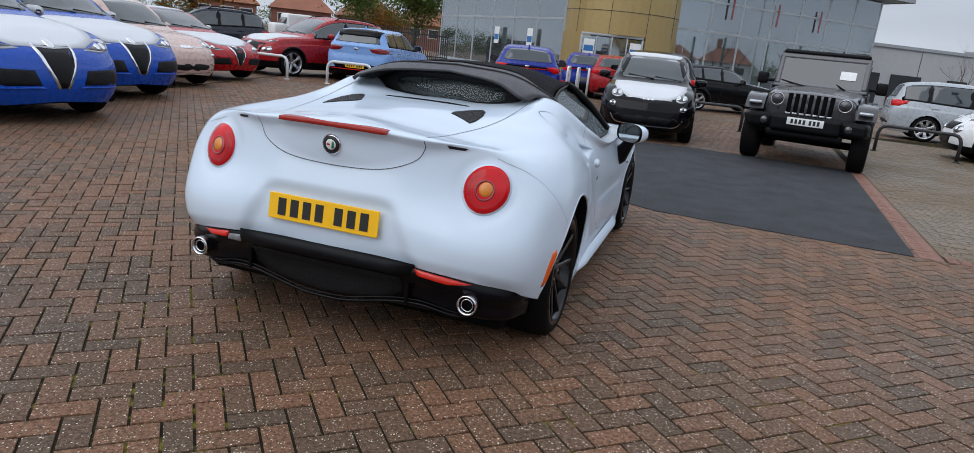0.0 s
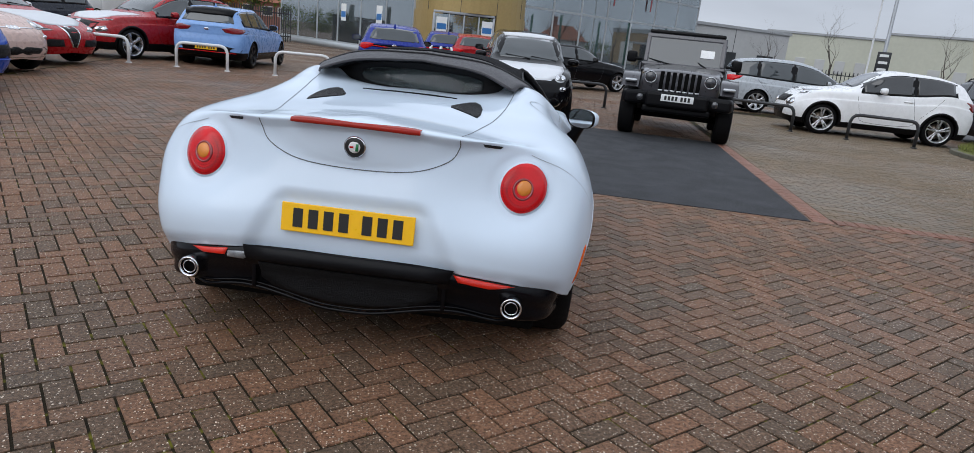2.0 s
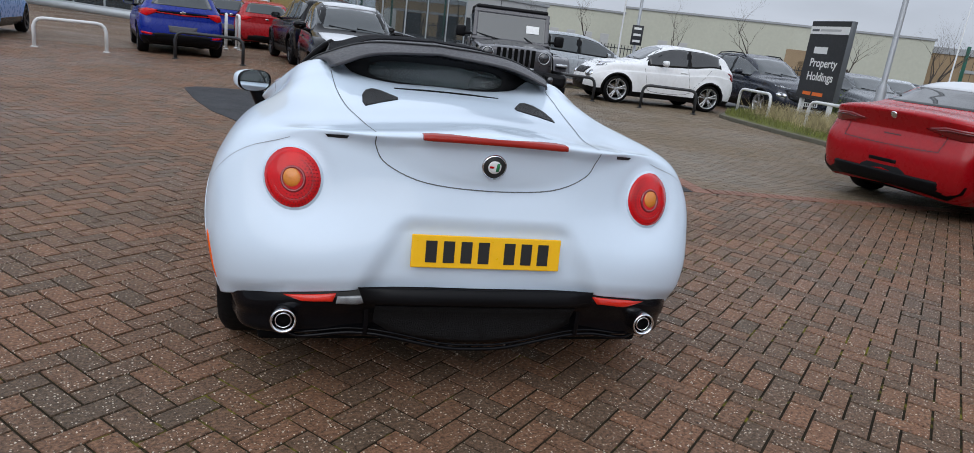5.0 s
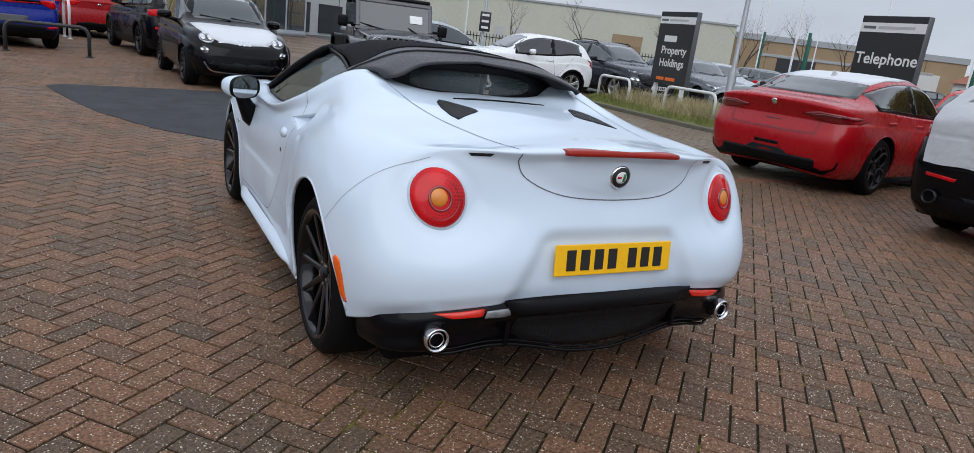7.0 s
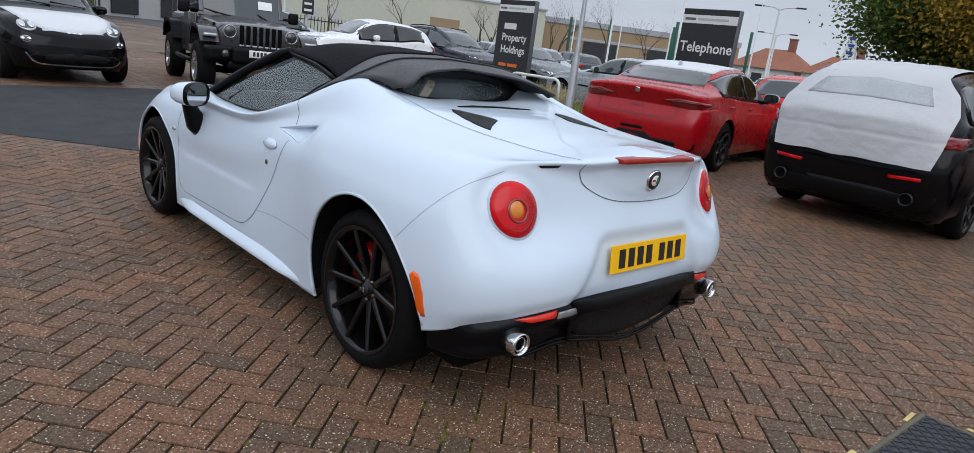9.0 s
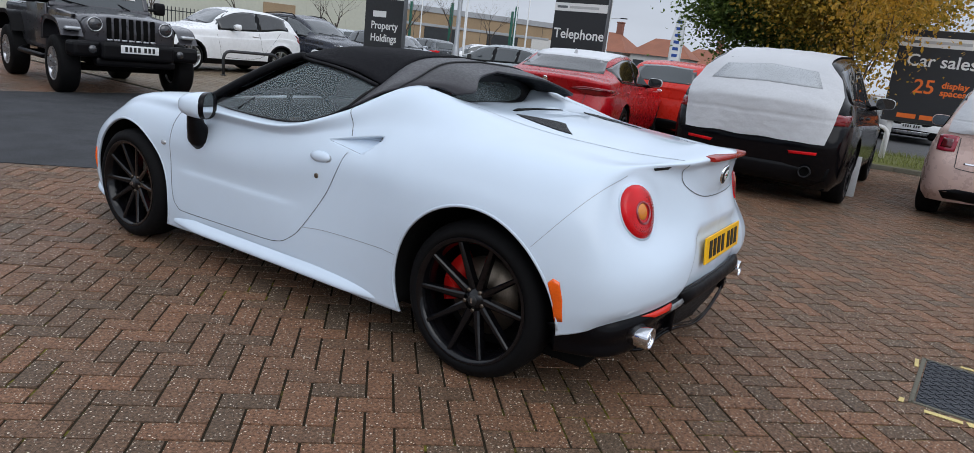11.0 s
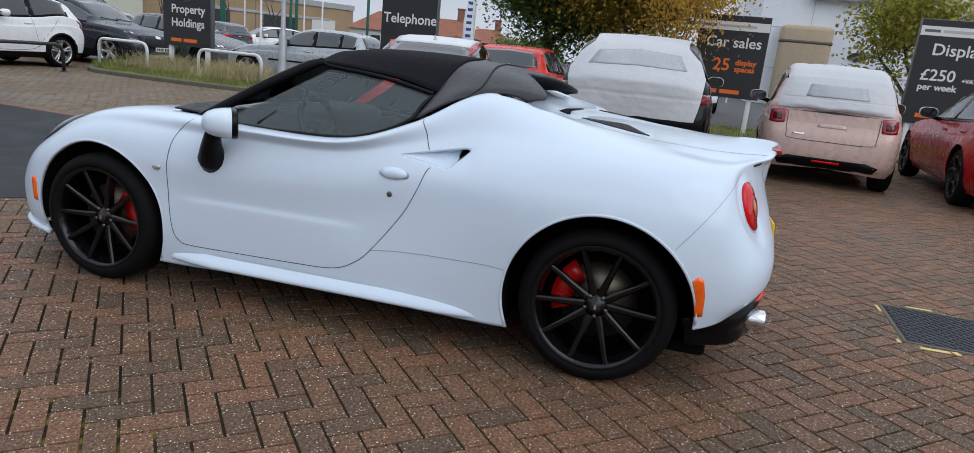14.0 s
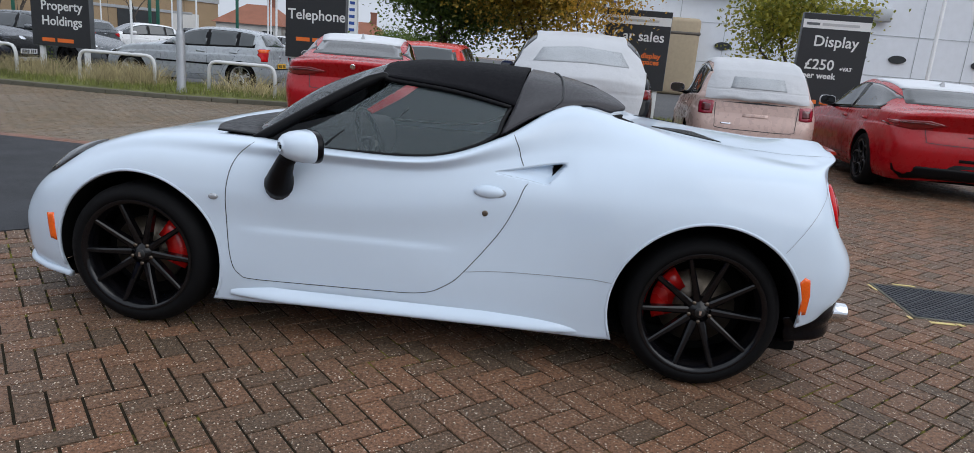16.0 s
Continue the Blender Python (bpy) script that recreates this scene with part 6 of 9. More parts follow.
def city_car(name, label, m, body_mat, films, plate=None, roof_mat=None):
    dot = [("badge_shape", "f", ellipse(0.075 * k, 0.735, 0.034, 0.030, 14), CHROME, 0.010, 0.004) for k in (-1, 0, 1)]
    lens = mat("city_lens", (0.30, 0.01, 0.03), 0.12, coat=1.0, vary=0.1)
    return parked_car(name, label, m, city_shape(), body_mat, (-0.20, 1.58), (0.42,),
                      [(-0.68, 1.04), (0, 1.05), (0.68, 1.04), (0.54, 1.42), (0, 1.455), (-0.54, 1.42)], [(-0.55, 1.09), (0, 1.09), (0.55, 1.09), (0.48, 1.36), (0, 1.40), (-0.48, 1.36)],
                      head=[ellipse(0.555, 0.775, 0.105, 0.070, 20), ellipse(0.60, 0.60, 0.052, 0.045, 16)],
                      tail=[[(0.545, 0.93), (0.65, 0.94), (0.725, 0.93), (0.735, 0.85), (0.73, 0.765), (0.65, 0.755), (0.555, 0.765)]],
                      patches=[("bumper_grille", "f", [(-0.50, 0.44), (0.50, 0.44), (0.58, 0.38), (0.50, 0.315), (-0.50, 0.315), (-0.58, 0.38)], GRILLE, 0.004, 0.0), ("chrome_strip", "f", [(-0.40, 0.735), (-0.12, 0.742), (-0.12, 0.728), (-0.40, 0.722)], CHROME, 0.006, 0.002),
                               ("chrome_strip", "f", [(0.40, 0.735), (0.12, 0.742), (0.12, 0.728), (0.40, 0.722)], CHROME, 0.006, 0.002),
                               ("rear_valance", "b", [(-0.60, 0.33), (-0.45, 0.375), (0.45, 0.375), (0.60, 0.33), (0.55, 0.25), (-0.55, 0.25)], BLACK_TRIM, 0.004, 0.002), ("rear_reflector", "b", [(-0.16, 0.345), (0.16, 0.345), (0.16, 0.325), (-0.16, 0.325)], RED_LENS, 0.016, 0.002),
                               ("plate_holder", "b", [(-0.16, 0.80), (0.16, 0.80), (0.17, 0.755), (-0.17, 0.755)], body_mat, 0.006, 0.004), ("boot_lip", "b", [(-0.50, 0.935), (0, 0.955), (0.50, 0.935), (0, 0.93)], SEAM, 0.004, 0.0),
                               ("badge_bar", "b", [(0.30, 0.665), (0.44, 0.665), (0.44, 0.645), (0.30, 0.645)], CHROME, 0.004, 0.0)] + dot,
                      lines=[("boot_joint", "b", [(-0.53, 0.92), (-0.515, 0.66), (-0.46, 0.59), (0, 0.583), (0.46, 0.59), (0.515, 0.66), (0.53, 0.92)], 0.008, SEAM), ("lower_strip", "f", [(-0.62, 0.42), (-0.52, 0.30), (-0.3, 0.275), (0.3, 0.275), (0.52, 0.30), (0.62, 0.42)], 0.018, CHROME)],
                      pairs=[("lamp_inner", "b", [(0.585, 0.895), (0.685, 0.90), (0.695, 0.80), (0.592, 0.795)], DARK_GLASSY, 0.016, 0.003)],
                      joints=[[(0.42, 0.95), (0.38, 0.7), (0.42, 0.40), (0.60, 0.34), (1.55, 0.34), (1.70, 0.5), (1.74, 0.88)]], handles=[(0.58, 0.84)],
                      spokes=10, style="thin", films=films, plate=plate, roof_mat=roof_mat, lamp_mat=lens)


def hatch_shape(L=4.1, W=1.78, H=1.46, wb=2.58):
    ro = L - wb - 0.82
    xe = wb + 0.82
    return Shape(L, W, wb, 0.82, 0.325,
                 ((-ro, 0.97), (-ro + 0.05, 1.02), (-ro + 0.16, 1.14), (-ro + 0.36, H - 0.10), (-ro + 0.50, H - 0.055), (0.3, H - 0.005), (0.85, H), (1.25, H - 0.075), (1.6, H - 0.24), (2.05, 1.01), (2.2, 0.975), (2.7, 0.905), (3.1, 0.80), (xe - 0.06, 0.70), (xe, 0.64)),
                 ((-ro, 0.93), (-ro + 0.4, 1.0), (0.3, 0.98), (1.2, 0.945), (2.05, 0.92), (2.7, 0.85), (3.1, 0.72), (xe, 0.58)), 0.70,
                 ((0.2, 0.14), (0.38, 0.02), (0.5, 0.0), (0.62, 0.03), (0.66, 0.05), (0.9, 0.05), (1.05, 0.02), (1.6, 0.0)))


def hatch(name, label, m, body_mat, L=4.1, W=1.78, H=1.46, wb=2.58, tail_plate=None, rim=RIM_DARK, films=(), sill=None, lamp=RED_LENS, glass=GLASS_PARK, look_="plain"):
    ro = L - wb - 0.82
    k = W / 1.78
    tail, side, patches, pairs, trim, style = [[(0.44, 0.93), (0.64, 0.96), (0.80, 0.945), (0.855, 0.90), (0.84, 0.83), (0.62, 0.82)]], [[(0.10, 0.93), (0.36, 0.92), (0.28, 0.87), (0.10, 0.84)]], [], [], None, "wide"
    if look_ == "sporty":
        tail = [[(0.36, 0.93), (0.60, 0.965), (0.80, 0.95), (0.87, 0.91), (0.85, 0.84), (0.62, 0.825), (0.44, 0.85)]]
        patches = [("rear_diffuser", "b", [(-0.82, 0.47), (-0.35, 0.54), (0.35, 0.54), (0.82, 0.47), (0.76, 0.34), (0.62, 0.25), (-0.62, 0.25), (-0.76, 0.34)], GLOSS_BLACK, 0.008, 0.004),
                   ("rear_strip", "b", [(-0.70, 0.375), (0, 0.385), (0.70, 0.375), (0.70, 0.362), (0, 0.37), (-0.70, 0.362)], RED_LENS, 0.018, 0.003),
                   ("tailgate_spoiler", "t", [(-ro + 0.50, -0.60), (-ro + 0.44, 0.60), (-ro + 0.26, 0.56), (-ro + 0.24, 0.0), (-ro + 0.26, -0.56)], GLOSS_BLACK, 0.02, 0.012), ("badge", "b", ellipse(0, 0.90, 0.06, 0.032, 16), CHROME, 0.006, 0.003)]
    elif look_ == "bar":
        tail = [[(0.50, 0.95), (0.70, 0.965), (0.84, 0.94), (0.86, 0.84), (0.72, 0.80), (0.56, 0.875)]]
        patches = [("lamp_bar", "b", [(-0.56, 0.945), (0.56, 0.945), (0.54, 0.875), (-0.54, 0.875)], GLOSS_BLACK, 0.005, 0.0), ("rear_strip", "b", [(-0.56, 0.912), (0, 0.888), (0.56, 0.912), (0.56, 0.893), (0, 0.868), (-0.56, 0.893)], RED_LENS, 0.011, 0.002),
                   ("badge", "b", ellipse(0, 0.935, 0.06, 0.032, 16), CHROME, 0.014, 0.003), ("rear_diffuser", "b", [(-0.80, 0.42), (-0.5, 0.47), (0.5, 0.47), (0.80, 0.42), (0.68, 0.24), (-0.68, 0.24)], BLACK_TRIM, 0.008, 0.006),
                   ("plate_recess", "b", [(-0.30, 0.64), (0.30, 0.64), (0.27, 0.50), (-0.27, 0.50)], mat("grey_backing", (0.10, 0.10, 0.11), 0.6), 0.006, 0.0)]
        pairs = [("rear_reflector", "b", [(0.60, 0.45), (0.82, 0.47), (0.82, 0.43), (0.62, 0.41)], RED_LENS, 0.018, 0.003)]
    elif look_ == "old":
        tail = [[(0.66, 1.00), (0.76, 0.99), (0.80, 0.86), (0.79, 0.72), (0.68, 0.72)]]
        side = [[(0.09, 0.99), (0.30, 0.975), (0.22, 0.84), (0.20, 0.72), (0.10, 0.72)]]
        patches = [("bumper_strip", "b", [(-0.80, 0.565), (0.80, 0.565), (0.80, 0.535), (-0.80, 0.535)], BLACK_TRIM, 0.010, 0.004), ("badge", "b", ellipse(0, 0.83, 0.05, 0.04, 14), CHROME, 0.006, 0.002)]
        pairs = [("rubbing_strip", "s", [(0.42, 0.60), (2.0, 0.60), (2.0, 0.565), (0.42, 0.565)], BLACK_TRIM, 0.010, 0.004), ("indicator_lens", "s", [(-ro + 0.10, 0.99), (-ro + 0.28, 0.975), (-ro + 0.25, 0.91), (-ro + 0.10, 0.92)], AMBER, 0.014, 0.003)]
        style = "twin"
    else:
        patches = [("rear_diffuser", "b", [(-0.78, 0.42), (0.78, 0.42), (0.66, 0.24), (-0.66, 0.24)], BLACK_TRIM, 0.006, 0.004), ("badge", "b", ellipse(0, 0.90, 0.05, 0.03, 14), CHROME, 0.006, 0.002)]
    patches += [("grille", "f", [(-0.50, 0.60), (0.50, 0.60), (0.38, 0.38), (-0.38, 0.38)], GRILLE, 0.006, 0.0)]
    return parked_car(name, label, m, hatch_shape(L, W, H, wb), body_mat, (-ro + 0.42, 1.82), (0.10, 0.80),
                      [(-0.70 * k, 1.02), (0, 1.03), (0.70 * k, 1.02), (0.54 * k, H - 0.10), (0, H - 0.07), (-0.54 * k, H - 0.10)], [(-0.62 * k, 1.06), (0, 1.06), (0.62 * k, 1.06), (0.52 * k, H - 0.13), (0, H - 0.10), (-0.52 * k, H - 0.13)],
                      head=[[(0.42, 0.66), (0.62, 0.70), (0.78, 0.745), (0.78, 0.67), (0.56, 0.62)]], head_side=[[(-0.40, 0.69), (-0.60, 0.77), (-0.42, 0.76)]], tail=tail, tail_side=side, patches=patches, pairs=pairs,
                      joints=[[(0.80, 0.93), (0.79, 0.60), (0.80, 0.36), (1.7, 0.34), (1.86, 0.55), (1.92, 0.86)], [(0.78, 0.36), (0.50, 0.36), (0.38, 0.55), (0.16, 0.74), (0.04, 0.95)]], handles=[(0.94, 0.85), (0.16, 0.87)],
                      spokes=10 if style == "twin" else 5, style=style, rim=rim, films=films, plate=tail_plate, clad=sill, lamp_mat=lamp, glass=glass, fin=-0.15 if look_ in ("sporty", "bar") else None)


def crossover_shape(L=4.5, H=1.65):
    ro, xe = L - 3.56, 3.56
    return Shape(L, 1.86, 2.68, 0.88, 0.355,
                 ((-ro, 1.07), (-ro + 0.05, 1.12), (-ro + 0.16, 1.25), (-ro + 0.34, H - 0.14), (-ro + 0.50, H - 0.07), (0.3, H), (0.85, H), (1.3, H - 0.085), (1.7, H - 0.28), (2.15, 1.11), (2.3, 1.075), (2.9, 1.01), (3.3, 0.90), (xe - 0.05, 0.82), (xe, 0.76)),
                 ((-ro, 1.02), (-ro + 0.4, 1.10), (0.3, 1.07), (1.2, 1.03), (2.15, 1.01), (2.9, 0.95), (3.3, 0.82), (xe, 0.70)), 0.70)


def crossover(name, label, m, body_mat, plate=None, rim=RIM_DARK, films=(), L=4.5, H=1.65, lamp=RED_LENS, rails=True, glass=GLASS_PARK):
    ro = L - 3.56
    return parked_car(name, label, m, crossover_shape(L, H), body_mat, (-ro + 0.34, 1.92), (0.05, 0.84),
                      [(-0.76, 1.12), (0, 1.13), (0.76, 1.12), (0.57, H - 0.12), (0, H - 0.085), (-0.57, H - 0.12)], [(-0.62, 1.17), (0, 1.17), (0.62, 1.17), (0.52, H - 0.16), (0, H - 0.13), (-0.52, H - 0.16)],
                      head=[[(0.62, 0.70), (0.78, 0.74), (0.82, 0.62), (0.66, 0.58)], [(0.42, 0.85), (0.62, 0.875), (0.80, 0.90), (0.80, 0.87), (0.62, 0.845)]],
                      tail=[[(0.46, 1.02), (0.66, 1.05), (0.80, 1.035), (0.89, 1.0), (0.88, 0.90), (0.64, 0.92)]], tail_side=[[(0.10, 1.02), (0.40, 1.02), (0.30, 0.95), (0.10, 0.90)]],
                      patches=[("grille", "f", [(-0.62, 0.80), (0, 0.84), (0.62, 0.80), (0.58, 0.60), (0.40, 0.52), (-0.40, 0.52), (-0.58, 0.60)], GRILLE, 0.006, 0.0), ("badge", "f", ellipse(0, 0.79, 0.08, 0.042, 16), CHROME, 0.012, 0.003),
                               ("skid_plate", "f", [(-0.5, 0.36), (0.5, 0.36), (0.44, 0.27), (-0.44, 0.27)], RIM_SILVER, 0.008, 0.004), ("rear_strip", "b", [(-0.60, 0.58), (0.60, 0.58), (0.56, 0.555), (-0.56, 0.555)], CHROME, 0.008, 0.003)],
                      pairs=[("rear_reflector", "b", [(0.54, 0.66), (0.80, 0.68), (0.80, 0.63), (0.56, 0.62)], RED_LENS, 0.006, 0.003)],
                      joints=[[(0.84, 1.02), (0.83, 0.65), (0.84, 0.40), (1.78, 0.38), (1.94, 0.6), (2.0, 0.94)], [(0.82, 0.40), (0.54, 0.40), (0.40, 0.60), (0.16, 0.82), (0.02, 1.04)]], handles=[(0.96, 0.93), (0.17, 0.95)],
                      spokes=5, rim=rim, films=films, plate=plate, clad=BLACK_TRIM, rails=(-ro + 0.55, 1.15) if rails else None, lamp_mat=lamp, glass=glass, arch_trim=BLACK_TRIM)


def people_carrier(name, label, m, body_mat):
    sh = Shape(4.8, 1.90, 2.85, 0.95, 0.34,
               ((-1.0, 1.04), (-0.95, 1.10), (-0.86, 1.24), (-0.70, 1.50), (-0.52, 1.57), (0.3, 1.655), (0.9, 1.655), (1.5, 1.56), (2.0, 1.34), (2.55, 1.07), (2.75, 1.02), (3.2, 0.94), (3.6, 0.82), (3.75, 0.73), (3.8, 0.68)),
               ((-1.0, 0.99), (-0.6, 1.06), (0.3, 1.03), (1.4, 0.99), (2.5, 0.95), (3.2, 0.87), (3.8, 0.62)), 0.72)
    return parked_car(name, label, m, sh, body_mat, (-0.66, 2.30), (-0.05, 0.98),
                      [(-0.76, 1.08), (0, 1.09), (0.76, 1.08), (0.58, 1.52), (0, 1.56), (-0.58, 1.52)], [(-0.62, 1.14), (0, 1.14), (0.62, 1.14), (0.54, 1.48), (0, 1.52), (-0.54, 1.48)],
                      head=[[(0.5, 0.72), (0.82, 0.79), (0.82, 0.70), (0.6, 0.66)]], tail=[[(0.58, 1.05), (0.80, 1.07), (0.90, 1.03), (0.88, 0.90), (0.70, 0.89)]], tail_side=[[(0.10, 1.05), (0.52, 1.06), (0.36, 0.96), (0.10, 0.90)]],
                      patches=[("rear_strip", "b", [(-0.50, 0.86), (0.50, 0.86), (0.50, 0.835), (-0.50, 0.835)], CHROME, 0.006, 0.002), ("bumper_strip", "b", [(-0.8, 0.50), (0.8, 0.50), (0.7, 0.40), (-0.7, 0.40)], BLACK_TRIM, 0.006, 0.003)],
                      joints=[[(0.98, 0.98), (0.97, 0.6), (0.98, 0.36), (2.1, 0.34), (2.3, 0.6), (2.4, 0.90)], [(0.96, 0.36), (0.54, 0.36), (0.40, 0.55), (0.16, 0.78), (-0.05, 1.0)]], handles=[(1.10, 0.90), (0.14, 0.92)],
                      rim=RIM_SILVER, spokes=7)


def compact_crossover(name, label, m, body_mat):
    sh = Shape(4.12, 1.77, 2.53, 0.80, 0.345,
               ((-0.79, 1.03), (-0.74, 1.10), (-0.62, 1.24), (-0.44, 1.40), (-0.28, 1.455), (0.3, 1.555), (0.9, 1.575), (1.25, 1.51), (1.6, 1.34), (1.98, 1.125), (2.1, 1.09), (2.6, 1.04), (2.95, 0.97), (3.2, 0.86), (3.33, 0.74)),
               ((-0.79, 0.97), (-0.5, 1.07), (-0.1, 1.12), (0.5, 1.05), (1.2, 1.01), (2.0, 0.99), (2.6, 0.96), (3.0, 0.86), (3.33, 0.66)), 0.68, flare=0.040)
    return parked_car(name, label, m, sh, body_mat, (-0.22, 1.72), (0.62,),
                      [(-0.70, 1.12), (0, 1.13), (0.70, 1.12), (0.52, 1.46), (0, 1.50), (-0.52, 1.46)], [(-0.52, 1.14), (0, 1.14), (0.52, 1.14), (0.44, 1.36), (0, 1.40), (-0.44, 1.36)],
                      head=[ellipse(0.55, 0.66, 0.10, 0.095, 16), [(0.44, 0.90), (0.66, 0.94), (0.72, 0.88), (0.5, 0.85)]], head_side=[[(-0.36, 0.92), (-0.72, 1.0), (-0.44, 0.98)]],
                      tail=[[(0.62, 1.0), (0.76, 1.02), (0.82, 0.92), (0.80, 0.84), (0.66, 0.86)]], tail_side=[[(0.10, 1.0), (0.34, 1.05), (0.22, 0.96), (0.16, 0.86), (0.10, 0.86)]], lamp_mat=DARK_RED_LENS,
                      patches=[("grille", "f", [(-0.4, 0.80), (0.4, 0.80), (0.34, 0.64), (-0.34, 0.64)], GRILLE, 0.006, 0.0), ("lower_intake", "f", [(-0.45, 0.50), (0.45, 0.50), (0.4, 0.36), (-0.4, 0.36)], GRILLE, 0.006, 0.0)],
                      joints=[[(0.66, 1.03), (0.60, 0.7), (0.62, 0.40), (1.62, 0.38), (1.76, 0.6), (1.84, 0.93)], [(0.60, 0.42), (0.48, 0.48), (0.42, 0.62), (0.22, 0.82), (0.02, 1.05)]], handles=[(0.76, 0.92)],
                      rim=RIM_SILVER, spokes=10, style="twin", glass=GLASS_DARK, clad=BLACK_TRIM, clad_rows=4, arch_trim=BLACK_TRIM)


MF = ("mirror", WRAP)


def front_at(x, y, hx, hy, wb):
    """The pose of a car whose front axle stands at (x, y)."""
    n = math.hypot(hx, hy)
    return heading(x - wb * hx / n, y - wb * hy / n, hx, hy)


def all_cars():
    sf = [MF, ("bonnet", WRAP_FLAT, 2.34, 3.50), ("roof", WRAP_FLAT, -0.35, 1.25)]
    family_suv("family_suv", "royal blue family car with white film on its bonnet", front_at(-5.65, 8.05, 0.92, -0.39, 2.82), BLUE, sf)
    family_suv("family_suv", "second royal blue family car with white bonnet film", front_at(-6.2, 10.75, 0.92, -0.39, 2.82), BLUE, sf)
    city_car("city_car", "rose gold small city car with its nose out", front_at(-6.55, 13.4, 0.92, -0.39, 2.32), ROSE, [])
    saloon("saloon_car", "deep red saloon with white film on bonnet and roof", front_at(-6.7, 15.9, 0.92, -0.39, 2.82), RED, [MF, ("bonnet", WRAP_FLAT, 2.38, 3.40), ("roof", WRAP_FLAT, 0.1, 1.3)])
    crossover("crossover_car", "red crossover with a white film on its bonnet", front_at(-6.5, 19.3, -0.62, -0.78, 2.68), RED_B, films=[("bonnet", WRAP_FLAT, 2.3, 3.3)], rim=RIM_SILVER)
    crossover("crossover_car", "dark crossover parked behind the red crossover", front_at(-11.5, 22.5, -0.75, -0.66, 2.68), SLATE)
    hatch("hatchback_car", "pale blue hatchback with a yellow rear number plate", heading(-3.95, 19.35, 0.17, 0.985), SKY_BLUE, L=4.34, wb=2.65, tail_plate=("b", 0.47, PLATE_YELLOW), lamp=DARK_RED_LENS, look_="sporty", sill=GLOSS_BLACK)
    hatch("hatchback_car", "deep blue hatchback seen from behind by the showroom", heading(0.40, 18.75, 0.03, 1.0), NAVY, L=4.04, lamp=RED_LENS, sill=BLACK_TRIM, look_="bar")
    hatch("hatchback_car", "dark blue hatchback parked near the showroom door", heading(2.6, 24.5, 0.12, 1.0), NAVY, L=4.04, look_="bar")
    crossover("crossover_car", "black crossover with red tail lamps by the showroom", heading(3.75, 18.4, 0.08, 1.0), JET, rails=False)
    hatch("hatchback_car", "orange-red hatchback half hidden behind a black crossover", heading(3.5, 24.0, 0.05, 1.0), RED_B)
    city_car("city_car", "black city car with white bonnet and roof film", front_at(2.53, 12.98, -0.20, -0.98, 2.32), JET, [("bonnet", WRAP_FLAT, 1.92, 2.90), ("roof", WRAP_FLAT, -0.05, 1.08)])
    hatch("hatchback_car", "black hatchback standing side-on before the showroom glass", front_at(8.4, 24.6, 0.93, 0.25, 2.58), JET, rim=RIM_SILVER, films=[("bonnet", WRAP_FLAT, 2.2, 3.2)])
    people_carrier("people_carrier", "silver people carrier behind a black steel hoop", heading(11.9, 20.6, 0.93, -0.36), SILVER)
    compact_crossover("compact_crossover", "white compact crossover behind black steel hoops", front_at(10.3, 15.35, -0.94, 0.34, 2.53), JWHITE)
    crossover("crossover_car", "dark slate crossover facing the grass verge", front_at(15.25, 13.35, -0.32, -0.947, 2.68), SLATE, plate=("f", 0.50, PLATE_WHITE), rim=RIM_SILVER)
    hatch("hatchback_car", "grey hatchback parked across the grass verge", front_at(17.6, 11.9, -0.45, -0.89, 2.58), GREY, tail_plate=("f", 0.45, PLATE_WHITE))
    hatch("hatchback_car", "old silver hatchback parked beyond the grass verge", heading(14.15, 7.30, 0.28, 0.96), SILVER, L=4.11, W=1.71, H=1.43, wb=2.61, rim=RIM_SILVER, tail_plate=("b", 0.62, PLATE_YELLOW), look_="old")
    saloon("saloon_car", "deep red saloon with white film on its roof", heading(6.55, 5.02, 0.99, -0.13), RED, [MF, ("roof", WRAP_FLAT, 0.08, 1.3)])
    family_suv("family_suv", "black family car with white sheet over its tailgate", heading(5.15, 2.23, 0.955, -0.29), JET,
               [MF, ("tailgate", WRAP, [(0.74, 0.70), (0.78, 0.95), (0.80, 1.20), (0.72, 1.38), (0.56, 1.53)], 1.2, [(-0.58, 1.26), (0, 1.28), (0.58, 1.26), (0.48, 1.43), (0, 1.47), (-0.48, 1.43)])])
    city_car("city_car", "rose gold small car with white film over roof", heading(5.05, -0.33, 0.92, -0.39), ROSE, [("tailgate", WRAP, [(0.67, 0.97), (0.65, 1.12), (0.62, 1.27), (0.58, 1.40)], 1.0, [(-0.36, 1.12), (0.36, 1.12), (0.32, 1.27), (-0.32, 1.27)])])
    saloon("saloon_car", "deep red saloon with white roof film and mirror", heading(3.88, -2.42, 0.93, -0.37), RED, [MF, ("roof", WRAP_FLAT, 0.08, 1.3)])
    hatch("hatchback_car", "bright red hatchback beyond the covered black car", heading(9.8, 3.6, 0.95, -0.3), RED_C)


all_cars()


